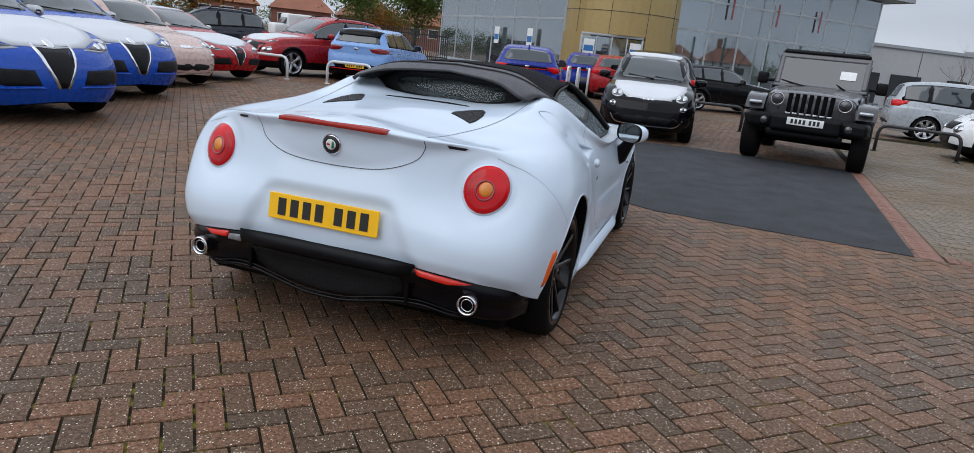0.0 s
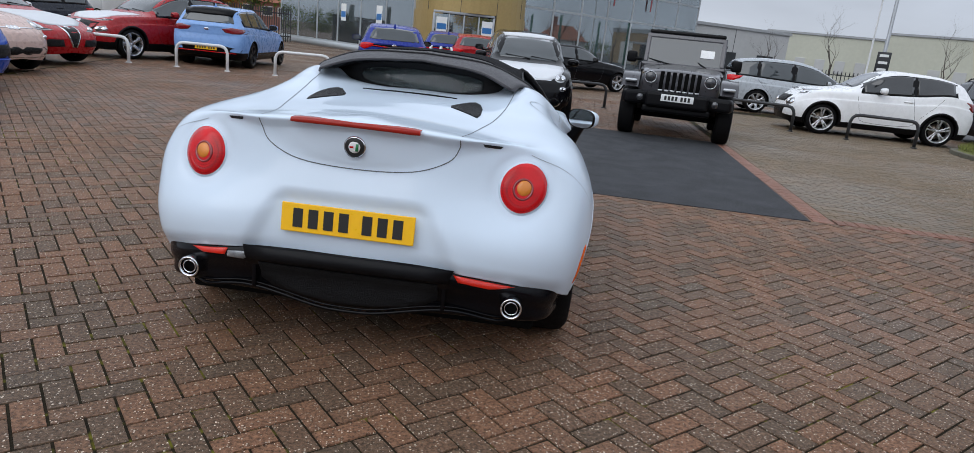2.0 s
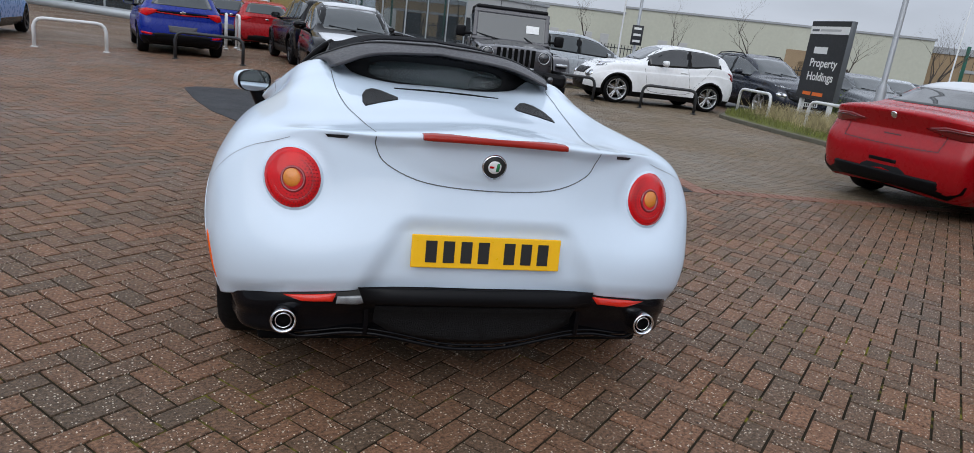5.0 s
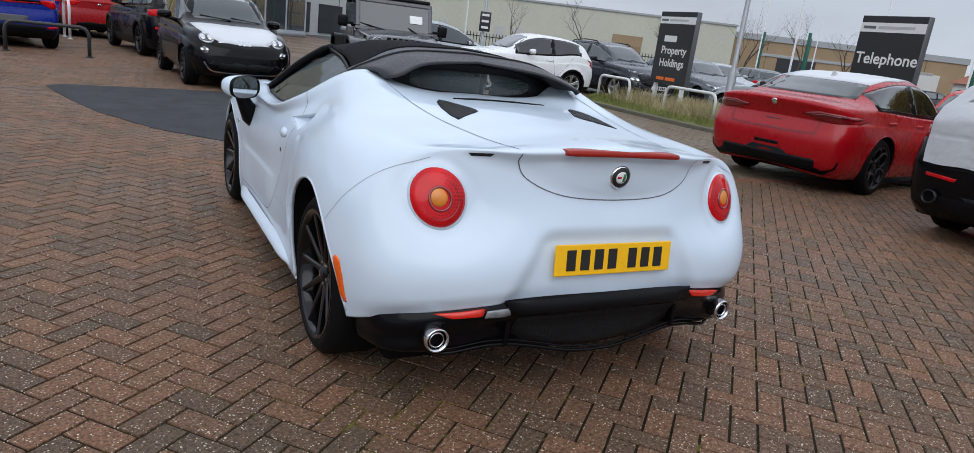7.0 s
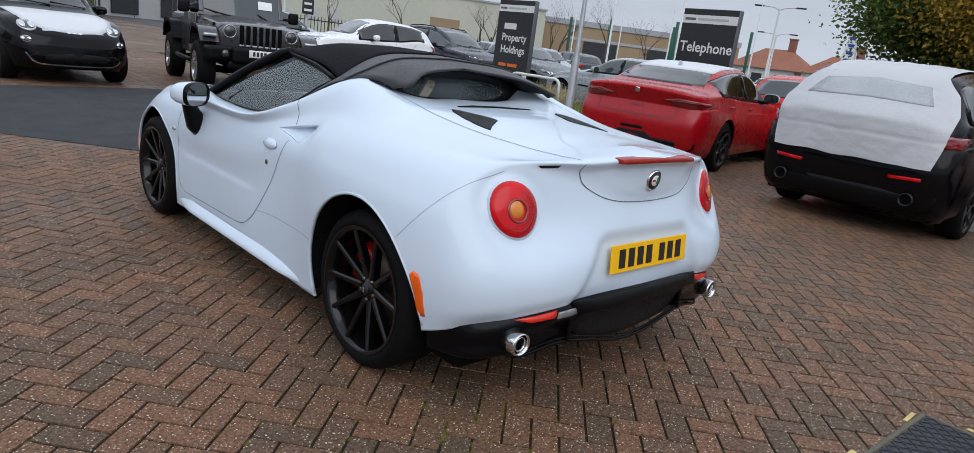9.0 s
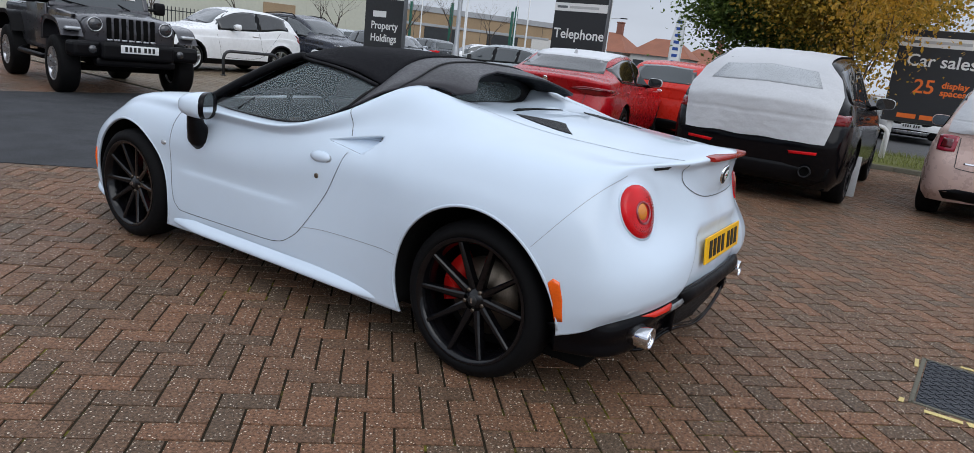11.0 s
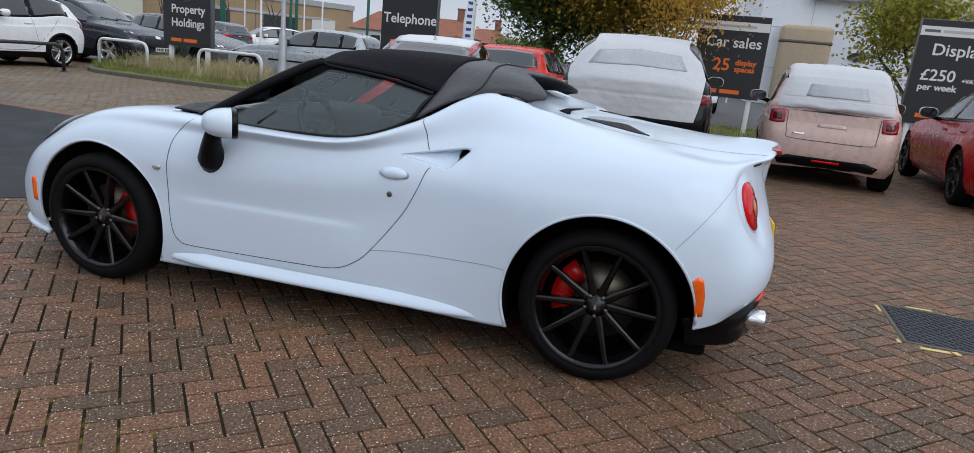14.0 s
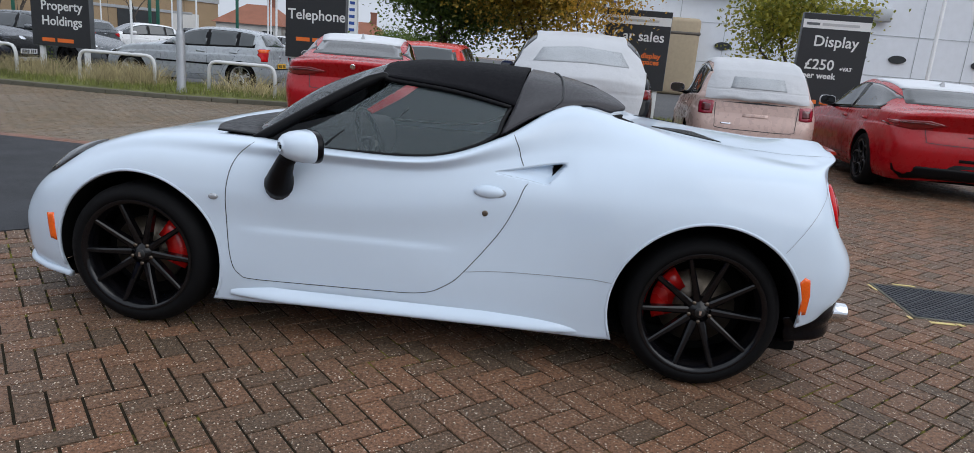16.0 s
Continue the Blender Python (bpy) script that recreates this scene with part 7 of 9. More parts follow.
def leaning_panel():
    t = thing("plastic_panel", pose(5.62, 1.14, 0.0, 0, -9, -17), "narrow white plastic panel leaning against a black car", "panel")
    part("sheet", box(0.012, 0.15, 0.52, 0.004, (0, 0, 0.26)), mat("white_plastic", (0.62, 0.64, 0.66), rough=0.4, vary=0.08), t)


leaning_panel()


# ---- off-road vehicle ----
def off_roader():
    m = front_at(4.82, 11.50, -0.45, -0.893, 2.46)
    car = thing("off_road_car", m, "grey boxy off-road vehicle with seven-slot grille on paving", "car")
    body = paint("granite_grey", (0.050, 0.049, 0.056), 0.3, 0.3)
    part("tub", join(box(2.25, 1.50, 0.62, 0.06, (0.45, 0, 0.86)), box(0.9, 1.55, 0.1, 0.03, (1.0, 0, 0.58))), body, car, "", False)
    hood_net = [[(1.58, 0.74, 0.86), (1.58, 0.74, 1.10), (1.58, 0.66, 1.19), (1.58, 0.35, 1.225), (1.58, 0, 1.235)], [(2.10, 0.71, 0.86), (2.10, 0.71, 1.08), (2.10, 0.63, 1.165), (2.10, 0.34, 1.20), (2.10, 0, 1.21)],
                [(2.60, 0.66, 0.86), (2.60, 0.66, 1.04), (2.60, 0.58, 1.125), (2.60, 0.30, 1.155), (2.60, 0, 1.165)], [(2.74, 0.64, 0.86), (2.74, 0.64, 1.01), (2.745, 0.56, 1.09), (2.75, 0.30, 1.12), (2.755, 0, 1.13)]]
    part("bonnet", grid_vf(full(net(hood_net, 4, 4))), body, car)
    face_net = [[(2.70, 0.66, 0.70), (2.73, 0.66, 0.90), (2.73, 0.63, 1.03), (2.74, 0.52, 1.10), (2.76, 0.30, 1.125), (2.77, 0, 1.135)], [(2.80, 0.60, 0.72), (2.82, 0.60, 0.90), (2.82, 0.58, 1.02), (2.81, 0.50, 1.075), (2.81, 0.30, 1.10), (2.82, 0, 1.11)],
                [(2.82, 0.34, 0.73), (2.835, 0.34, 0.90), (2.835, 0.33, 0.98), (2.83, 0.30, 1.03), (2.83, 0.20, 1.06), (2.835, 0, 1.07)], [(2.83, 0.0, 0.73), (2.845, 0.0, 0.85), (2.845, 0.0, 0.92), (2.84, 0.0, 0.97), (2.84, 0.0, 1.0), (2.84, 0, 1.02)]]
    part("nose", grid_vf(full(net(face_net, 4, 4))), body, car, "grey grille panel")
    for s in (1, -1):
        part("bonnet_latch", box(0.10, 0.035, 0.05, 0.012, (2.52, 0.66 * s, 1.08)), BLACK_TRIM, car)
    for k in range(7):
        part("grille_slot", box(0.03, 0.064, 0.31, 0.012, (2.838, -0.30 + 0.10 * k, 0.955)), SHADE_BLACK, car)
        part("slot_rim", box(0.014, 0.074, 0.028, 0.004, (2.85, -0.30 + 0.10 * k, 0.80)), RIM_SILVER, car)
    part("windscreen_frame", moved(join(box(0.06, 1.42, 0.09, 0.02, (0, 0, 0.27)), box(0.06, 1.46, 0.07, 0.02, (0, 0, -0.28)), box(0.06, 0.08, 0.50, 0.02, (0, 0.67, 0)), box(0.06, 0.08, 0.50, 0.02, (0, -0.67, 0))), pose(1.52, 0, 1.46, 0, -24, 0)), body, car, "", False)
    part("windscreen", moved(box(0.012, 1.30, 0.50, 0), pose(1.53, 0, 1.46, 0, -24, 0)), GLASS_PARK, car, "", False)
    part("paper_notice", moved(box(0.004, 0.24, 0.15, 0), pose(1.548, 0.40, 1.455, 0, -24, 0)), PAPER, car, "", False)
    part("hard_top", join(box(1.72, 1.36, 0.08, 0.035, (0.56, 0, 1.78)), box(0.08, 1.36, 0.52, 0.03, (-0.28, 0, 1.5)), box(0.10, 1.38, 0.55, 0.03, (0.72, 0, 1.48))), BLACK_TRIM, car, "black hard top", False)
    part("front_bumper", join(box(0.24, 1.00, 0.24, 0.05, (3.03, 0, 0.66), 3), moved(box(0.24, 0.46, 0.22, 0.06, (0, 0, 0), 3), pose(2.97, 0.66, 0.665, 0, 0, -18)), moved(box(0.24, 0.46, 0.22, 0.06, (0, 0, 0), 3), pose(2.97, -0.66, 0.665, 0, 0, 18)), box(0.16, 1.1, 0.12, 0.04, (2.98, 0, 0.50))), BLACK_TRIM, car, "", False)
    part("axle", tube([(2.46, -0.7, 0.38), (2.46, 0.7, 0.38)], 0.06, 10), SHADE_BLACK, car)
    part("axle", tube([(0, -0.7, 0.38), (0, 0.7, 0.38)], 0.06, 10), SHADE_BLACK, car)
    part("underbody", box(2.7, 0.9, 0.16, 0.03, (1.2, 0, 0.50)), SHADE_BLACK, car)
    for s in (1, -1):
        lamp = part("headlamp", moved(lathe([(0.0, 0.02), (0.07, 0.016), (0.088, 0.0), (0.098, -0.02), (0.098, -0.06)], 24, "x"), pose(2.845, 0.485 * s, 1.0)), LAMP_DARK, car, "round headlamp")
        part("lamp_ring", moved(lathe([(0.088, 0.01), (0.10, 0.008), (0.10, -0.02), (0.088, -0.02)], 24, "x", True), pose(2.845, 0.485 * s, 1.0)), RIM_SILVER, lamp)
        part("fog_lamp", moved(lathe([(0.0, 0.0), (0.05, 0.0), (0.058, -0.02)], 16, "x"), pose(3.105, 0.60 * s, 0.665)), LAMP_DARK, car)
        part("front_wing", grid_vf(net([[(2.02, y * s, 0.72), (2.10, y * s, 0.98), (2.30, y * s, 1.06), (2.72, y * s, 1.02), (2.93, y * s, 0.82)] for y in (0.66, 0.80, 0.93, 0.935)] + [[(2.05, 0.93 * s, 0.70), (2.13, 0.93 * s, 0.93), (2.30, 0.93 * s, 1.0), (2.70, 0.93 * s, 0.96), (2.90, 0.93 * s, 0.80)]], 3, 4)), body, car)
        part("rear_wing", grid_vf(net([[(-0.52, y * s, 0.70), (-0.40, y * s, 0.98), (-0.10, y * s, 1.04), (0.25, y * s, 1.0), (0.42, y * s, 0.72)] for y in (0.70, 0.82, 0.93, 0.935)] + [[(-0.50, 0.93 * s, 0.68), (-0.38, 0.93 * s, 0.92), (-0.10, 0.93 * s, 0.98), (0.23, 0.93 * s, 0.94), (0.40, 0.93 * s, 0.70)]], 3, 4)), BLACK_TRIM, car)
        part("wing_lamp", box(0.10, 0.20, 0.05, 0.02, (2.90, 0.79 * s, 0.92)), CLEAR_LENS, car)
        part("side_step", tube([(0.55, 0.80 * s, 0.48), (0.65, 0.88 * s, 0.45), (1.85, 0.88 * s, 0.45), (1.95, 0.80 * s, 0.48)], 0.04, 8), BLACK_TRIM, car)
        part("door", box(0.95, 0.04, 0.62, 0.03, (1.15, 0.755 * s, 0.90)), body, car)
        part("side_glass", moved(box(0.66, 0.012, 0.38, 0.01), pose(1.10, 0.70 * s, 1.45, -6 * s, 0, 0)), GLASS_PARK, car, "", False)
        part("rear_glass", moved(box(0.78, 0.012, 0.36, 0.01), pose(0.22, 0.69 * s, 1.47, -4 * s, 0, 0)), GLASS_DARK, car, "", False)
        mir = part("door_mirror", box(0.10, 0.18, 0.20, 0.04, (1.50, 0.93 * s, 1.30), 3), BLACK_TRIM, car)
        part("mirror_arm", box(0.05, 0.18, 0.05, 0.015, (1.52, 0.83 * s, 1.27)), BLACK_TRIM, mir)
        wheel(car, 0, 0.80 * s, 0.40, 0.255, 0.235, RIM_SILVER, 5, s, "wide", None, 0.045)
        wheel(car, 2.46, 0.80 * s, 0.40, 0.255, 0.235, RIM_SILVER, 5, s, "wide", None, 0.045)
        part("wiper", tube([(1.70, 0.10 + 0.3 * s, 1.22), (1.60, 0.45 * s - 0.2, 1.30)], 0.01, 6), BLACK_TRIM, car)
    plate = part("number_plate", box(0.01, 0.52, 0.111, 0.003, (3.16, 0, 0.70)), PLATE_WHITE, car, "white number plate")
    for k in range(7):
        part("plate_bar", box(0.003, 0.036, 0.068, 0.0, (3.167, (-0.375 + 0.125 * k + (0.03 if k > 3 else -0.03)) * 0.46, 0.70)), INK, plate, "", False)


off_roader()


# ---- hoops, posts, signs ----
WHITE_STEEL = mat("white_powder_coat", (0.66, 0.67, 0.67), rough=0.45, vary=0.1, scale=12)
DARK_STEEL = mat("dark_powder_coat", (0.022, 0.024, 0.027), rough=0.45, vary=0.15, scale=12)
GALV = mat("galvanised_steel", (0.40, 0.42, 0.44), rough=0.45, metal=0.5, vary=0.15, scale=10)


def hoop_rail(x0, y0, x1, y1, h, material, label, z=0.0, group="steel parking hoops"):
    a, b = Vector((x0, y0, z)), Vector((x1, y1, z))
    t = thing("parking_hoop", Matrix.Translation(a), label, "barrier", group)
    d = b - a
    n = d.length
    pts = [(0, 0, -0.02), (0, 0, h - 0.16), (0.03, 0, h - 0.07), (0.08, 0, h - 0.02), (0.16, 0, h), (n - 0.16, 0, h), (n - 0.08, 0, h - 0.02), (n - 0.03, 0, h - 0.07), (n, 0, h - 0.16), (n, 0, -0.02)]
    part("rail", moved(tube(pts, 0.035, 12), pose(0, 0, 0, 0, 0, math.degrees(math.atan2(d.y, d.x)))), material, t)
    for p in (Vector((0, 0, 0)), d):
        part("collar", moved(lathe([(0.036, 0.0), (0.07, 0.0), (0.065, 0.02), (0.036, 0.025)], 16), Matrix.Translation(p)), material, t)
    return t


for q in ((-6.75, 17.72, -5.58, 17.62), (-4.57, 17.62, -3.45, 17.52), (-2.39, 17.52, -1.15, 17.49)):
    hoop_rail(*q, 0.56, WHITE_STEEL, "white steel hoop standing on block paving")
for q in ((0.12, 17.35, 1.42, 16.95), (3.05, 16.7, 3.9, 16.4), (4.2, 16.75, 5.45, 16.5), (8.0, 15.35, 9.25, 14.5), (10.10, 13.70, 11.20, 12.98)):
    hoop_rail(*q, 0.56, DARK_STEEL, "dark steel hoop standing on block paving")
for q in ((1.75, 22.2, 1.9, 23.1), (2.05, 22.1, 2.2, 23.0), (2.4, 22.1, 2.5, 23.0)):
    hoop_rail(*q, 0.95, WHITE_STEEL, "white steel hoop beside the showroom door")
for q in ((12.9, 13.1, 12.35, 11.75), (11.95, 10.45, 11.55, 8.95), (11.15, 7.85, 10.75, 6.55), (10.95, 5.0, 10.9, 3.6), (10.55, 0.9, 10.35, -0.3)):
    hoop_rail(*q, 0.62, WHITE_STEEL, "white steel hoop standing in the grass verge", z=0.10)


def lettering(text, size, bold=0.0):
    cu = bpy.data.curves.new("text", "FONT")
    cu.body, cu.size, cu.extrude, cu.offset = text, size, 0.002, bold
    cu.align_x = "LEFT"
    cu.resolution_u = 3
    ob = new("text", cu)
    me = bpy.data.meshes.new_from_object(ob.evaluated_get(bpy.context.evaluated_depsgraph_get()))
    bpy.data.objects.remove(ob)
    bpy.data.curves.remove(cu)
    return me


FACE = Matrix(((0, 0, 1, 0), (1, 0, 0, 0), (0, 1, 0, 0), (0, 0, 0, 1)))
SIGN_DARK = mat("sign_charcoal", (0.018, 0.020, 0.023), rough=0.5, vary=0.08, scale=3)
SIGN_WHITE = mat("sign_white", (0.72, 0.73, 0.72), rough=0.5, vary=0.05)
SIGN_ORANGE = mat("sign_orange", (0.78, 0.16, 0.02), rough=0.5, vary=0.05)
SIGN_EDGE = mat("sign_edge", (0.13, 0.14, 0.15), rough=0.45, metal=0.4, vary=0.1)
SIGN_FAINT = mat("sign_grey", (0.45, 0.46, 0.46), rough=0.5, vary=0.05)


def board(x, y, nx, ny, w, z0, z1, lines, label, ground=0.12, phone_at=None):
    t = thing("sign_board", heading(x, y, nx, ny), label, "sign", "dark display boards on posts")
    part("panel", box(0.14, w, z1 - z0, 0.012, (0, 0, (z0 + z1) / 2)), SIGN_EDGE, t)
    part("panel_face", box(0.008, w - 0.02, z1 - z0 - 0.02, 0.0, (0.072, 0, (z0 + z1) / 2)), SIGN_DARK, t, "", False)
    band = part("header_band", box(0.008, w - 0.02, 0.17, 0.0, (0.076, 0, z1 - 0.21)), SIGN_WHITE, t, "white band with grey lettering bars", False)
    part("band_bar", box(0.003, 0.26, 0.05, 0, (0.0815, -w / 2 + 0.20, z1 - 0.21)), SIGN_EDGE, band, "", False)
    part("band_bar", box(0.003, 0.72, 0.05, 0, (0.0815, -w / 2 + 0.74, z1 - 0.21)), SIGN_FAINT, band, "", False)
    for text, size, yy, zz, mt in lines:
        me = lettering(text, size, 0.004)
        me.materials.clear()
        me.materials.append(mt)
        ob = new("lettering", me)
        ob.parent = t
        ob.matrix_basis = Matrix.Translation((0.0785, yy, zz)) @ FACE
    if phone_at is not None:
        for k, (o, ww) in enumerate(((0.0, 0.30), (0.36, 0.38))):
            part("lettering_bar", box(0.004, ww, 0.08, 0, (0.0785, -w / 2 + 0.24 + o + ww / 2, phone_at)), SIGN_ORANGE, t, "", False)
    for s in (1, -1):
        part("leg", box(0.09, 0.09, z0 - ground + 0.12, 0.008, (-0.01, s * (w / 2 - 0.16), (z0 + ground) / 2 - 0.04)), WHITE_STEEL, t)
    return t


FACING = (-0.936, 0.35)
board(13.1, 11.1, *FACING, 1.38, 0.72, 2.50, [("Property", 0.27, -0.44, 1.47, SIGN_WHITE), ("Holdings", 0.27, -0.44, 1.16, SIGN_WHITE)], "charcoal board reading Property Holdings on white posts", phone_at=0.85).name = "sign_board"
part("lettering_bar", box(0.004, 0.48, 0.15, 0, (0.0785, -0.15, 1.84)), SIGN_WHITE, bpy.data.objects["sign_board"], "", False)
board(11.55, 5.79, *FACING, 1.31, 0.92, 2.56, [("Telephone", 0.29, -0.60, 1.70, SIGN_WHITE)], "charcoal board reading Telephone on white posts", phone_at=1.3)
board(10.35, -0.82, *FACING, 1.36, 0.84, 2.46, [("Car sales", 0.29, -0.50, 1.84, SIGN_WHITE), ("25", 0.34, -0.30, 1.38, SIGN_ORANGE), ("display", 0.15, 0.13, 1.50, SIGN_ORANGE), ("spaces", 0.15, 0.13, 1.37, SIGN_ORANGE)], "charcoal board reading Car sales 25 display spaces", phone_at=0.96)
board(9.05, -4.55, *FACING, 1.33, 0.74, 2.66, [("Display", 0.30, -0.40, 2.02, SIGN_WHITE), ("£250", 0.29, -0.50, 1.56, SIGN_WHITE), ("+VAT", 0.10, 0.20, 1.56, SIGN_WHITE), ("per week", 0.17, -0.50, 1.38, SIGN_WHITE)], "charcoal board reading Display 250 pounds per week", phone_at=0.90)


def lamp_post(x, y, h, label, heads=2, base=0.085, top=0.05, material=GALV, z=0.0):
    t = thing("street_lamp", pose(x, y, z), label, "lamp")
    part("column", lathe([(base * 1.15, -0.05), (base * 1.15, 0.06), (base, 0.10), (base, 1.05), (top * 1.25, 1.15), (top, 1.2), (top * 0.8, h)], 16), material, t)
    for k in range(heads):
        s = 1 if k == 0 else -1
        arm = part("arm", tube([(0, 0, h - 0.1), (0, 0.3 * s, h + 0.06), (0, 0.9 * s, h + 0.10)], 0.03, 8), material, t)
        part("lamp_head", box(0.22, 0.55, 0.08, 0.03, (0, 1.15 * s, h + 0.10)), DARK_STEEL, arm)
    return t


lamp_post(10.72, 8.28, 8.0, "tall grey street lamp column in the grass verge", 2, z=0.1)
lamp_post(22.6, 27.9, 9.0, "tall grey lamp column carrying a small dark sign", 1, 0.11, 0.08)
plate_sign = thing("post_sign", heading(22.5, 27.75, -0.66, -0.75), "small dark sign with white bars on a lamp column", "sign")
part("panel", box(0.03, 0.55, 0.95, 0.01, (0.14, 0, 2.1)), SIGN_DARK, plate_sign)
for k in range(3):
    part("lettering_bar", box(0.004, 0.36, 0.11, 0, (0.158, 0, 2.42 - 0.3 * k)), SIGN_WHITE, plate_sign, "", False)
lamp_post(26.5, 33.5, 6.5, "slim white lamp column by the far car park", 1, 0.07, 0.05, WHITE_STEEL)
lamp_post(41.0, 9.0, 5.4, "white twin-armed lamp column across the road", 2, 0.09, 0.07, WHITE_STEEL)
lamp_post(52.0, 10.5, 4.6, "white twin-armed lamp column far across the road", 2, 0.09, 0.07, WHITE_STEEL)
for x, y, h in ((24.0, 12.6, 5.6), (37.7, 20.2, 6.0), (45.3, 19.9, 5.0), (30.0, 11.5, 5.0), (33.0, 8.6, 5.0), (38.0, 14.2, 4.6), (8.2, -6.2, 4.5)):
    fp = thing("flag_pole", pose(x, y, 0), "plain white flag pole standing by the road", "pole", "white poles")
    part("shaft", lathe([(0.06, -0.05), (0.06, 0.1), (0.045, 0.15), (0.03, h), (0.0, h + 0.03)], 10), WHITE_STEEL, fp)
def banner_flag(x, y, h, ang):
    t = thing("banner_flag", pose(x, y, 0, 0, 0, ang), "white feather flag with blue lettering bars on a pole", "flag", "feather flags")
    part("pole", lathe([(0.04, -0.05), (0.035, h * 0.6), (0.02, h), (0.0, h + 0.02)], 10), WHITE_STEEL, t)
    cloth = part("cloth", thick(grid_vf(np.array([[(0.03 * math.sin(5 * v + 2 * u), 0.03 + 0.62 * u * min(1.0, 0.55 + v), h - 0.06 - v * (h - 1.0)) for u in np.linspace(0, 1, 6)] for v in np.linspace(0, 1, 18)])), 0.004), SIGN_WHITE, t)
    for k in range(7):
        part("lettering_bar", box(0.012, 0.30, 0.16, 0, (0.03 * math.sin(5 * (0.18 + 0.1 * k) + 1) - 0.012, 0.34, h - 0.06 - (0.18 + 0.1 * k) * (h - 1.0))), mat("flag_blue", (0.02, 0.07, 0.30), 0.6), cloth, "", False)


banner_flag(36.9, 4.3, 4.6, 0)
banner_flag(30.0, -8.3, 5.2, 0)
for x, y in ((66, 33), (70, 30), (62, 27), (66, 22), (58, 19.5), (62, 14)):
    gp = thing("green_post", pose(x, y, 0), "dark green steel canopy post at the retail park", "post", "green canopy posts")
    part("shaft", box(0.24, 0.24, 5.2, 0.03, (0, 0, 2.6)), mat("green_steel", (0.012, 0.10, 0.065), 0.5), gp)


# ---- buildings ----
GOLD = mat("bronze_cladding", (0.40, 0.29, 0.12), rough=0.38, metal=0.35, vary=0.12, scale=1.5)
SHOW_GLASS = glass_mat("showroom_glass", (0.46, 0.52, 0.55), through=0.42)
SHOW_GLASS.node_tree.nodes["Principled BSDF"].inputs["Metallic"].default_value = 0.9
SHOW_GLASS.node_tree.nodes["Principled BSDF"].inputs["Specular IOR Level"].default_value = 1.0
SHOW_GLASS.node_tree.nodes["Principled BSDF"].inputs["Coat Weight"].default_value = 1.0
FRAME = mat("grey_frame", (0.42, 0.45, 0.47), rough=0.45, metal=0.3, vary=0.1)
CREAM = mat("cream_cladding", (0.50, 0.50, 0.41), rough=0.7, vary=0.08, scale=0.6)
GREYWALL = mat("pale_grey_cladding", (0.46, 0.46, 0.45), rough=0.6, vary=0.08, scale=0.6)
WHITEWALL = mat("white_panel_cladding", (0.74, 0.77, 0.82), rough=0.5, vary=0.05, scale=0.5)
BEIGE = mat("beige_stone_cladding", (0.40, 0.32, 0.215), rough=0.7, vary=0.12, scale=1.0)
BUFF = mat("buff_brick", (0.33, 0.235, 0.14), rough=0.85, vary=0.2, scale=2.0)
REDBRICK = mat("red_brick_wall", (0.24, 0.105, 0.075), rough=0.85, vary=0.2, scale=2.0)
TILE = mat("orange_roof_tile", (0.27, 0.105, 0.062), rough=0.8, vary=0.25, scale=3, bump=0.6, bump_scale=8)
RENDERED = mat("white_render", (0.60, 0.59, 0.56), rough=0.85, vary=0.1, scale=1)
ROOFGREY = mat("grey_roof_sheet", (0.34, 0.35, 0.36), rough=0.6, vary=0.12, scale=0.6)
DARKIN = mat("dark_interior", (0.03, 0.033, 0.036), rough=0.8, vary=0.3)


def wall_box(a, b, z0, z1, t):
    """A wall between two plan points, t thick."""
    a, b = Vector((*a, 0)), Vector((*b, 0))
    d = b - a
    return moved(box(d.length, t, z1 - z0, 0.0), pose(*((a + b) / 2).xy, (z0 + z1) / 2, 0, 0, math.degrees(math.atan2(d.y, d.x))))


def glazed_wing(parent, a, b, n, h, rows):
    a, b = Vector(a), Vector(b)
    for i in range(n + 1):
        p = a.lerp(b, i / n)
        part("mullion", box(0.09, 0.09, h, 0.0, (p.x, p.y, h / 2)), FRAME, parent, "", False)
    for z in rows:
        part("transom", wall_box(a, b, z - 0.05, z + 0.05, 0.12), FRAME, parent, "", False)
    for i in range(n):
        p, q = a.lerp(b, i / n), a.lerp(b, (i + 1) / n)
        for z0, z1 in zip(rows, rows[1:]):
            part("pane", wall_box(p.lerp(q, 0.03), q.lerp(p, 0.03), z0 + 0.05, z1 - 0.05, 0.02), SHOW_GLASS, parent, "", False)


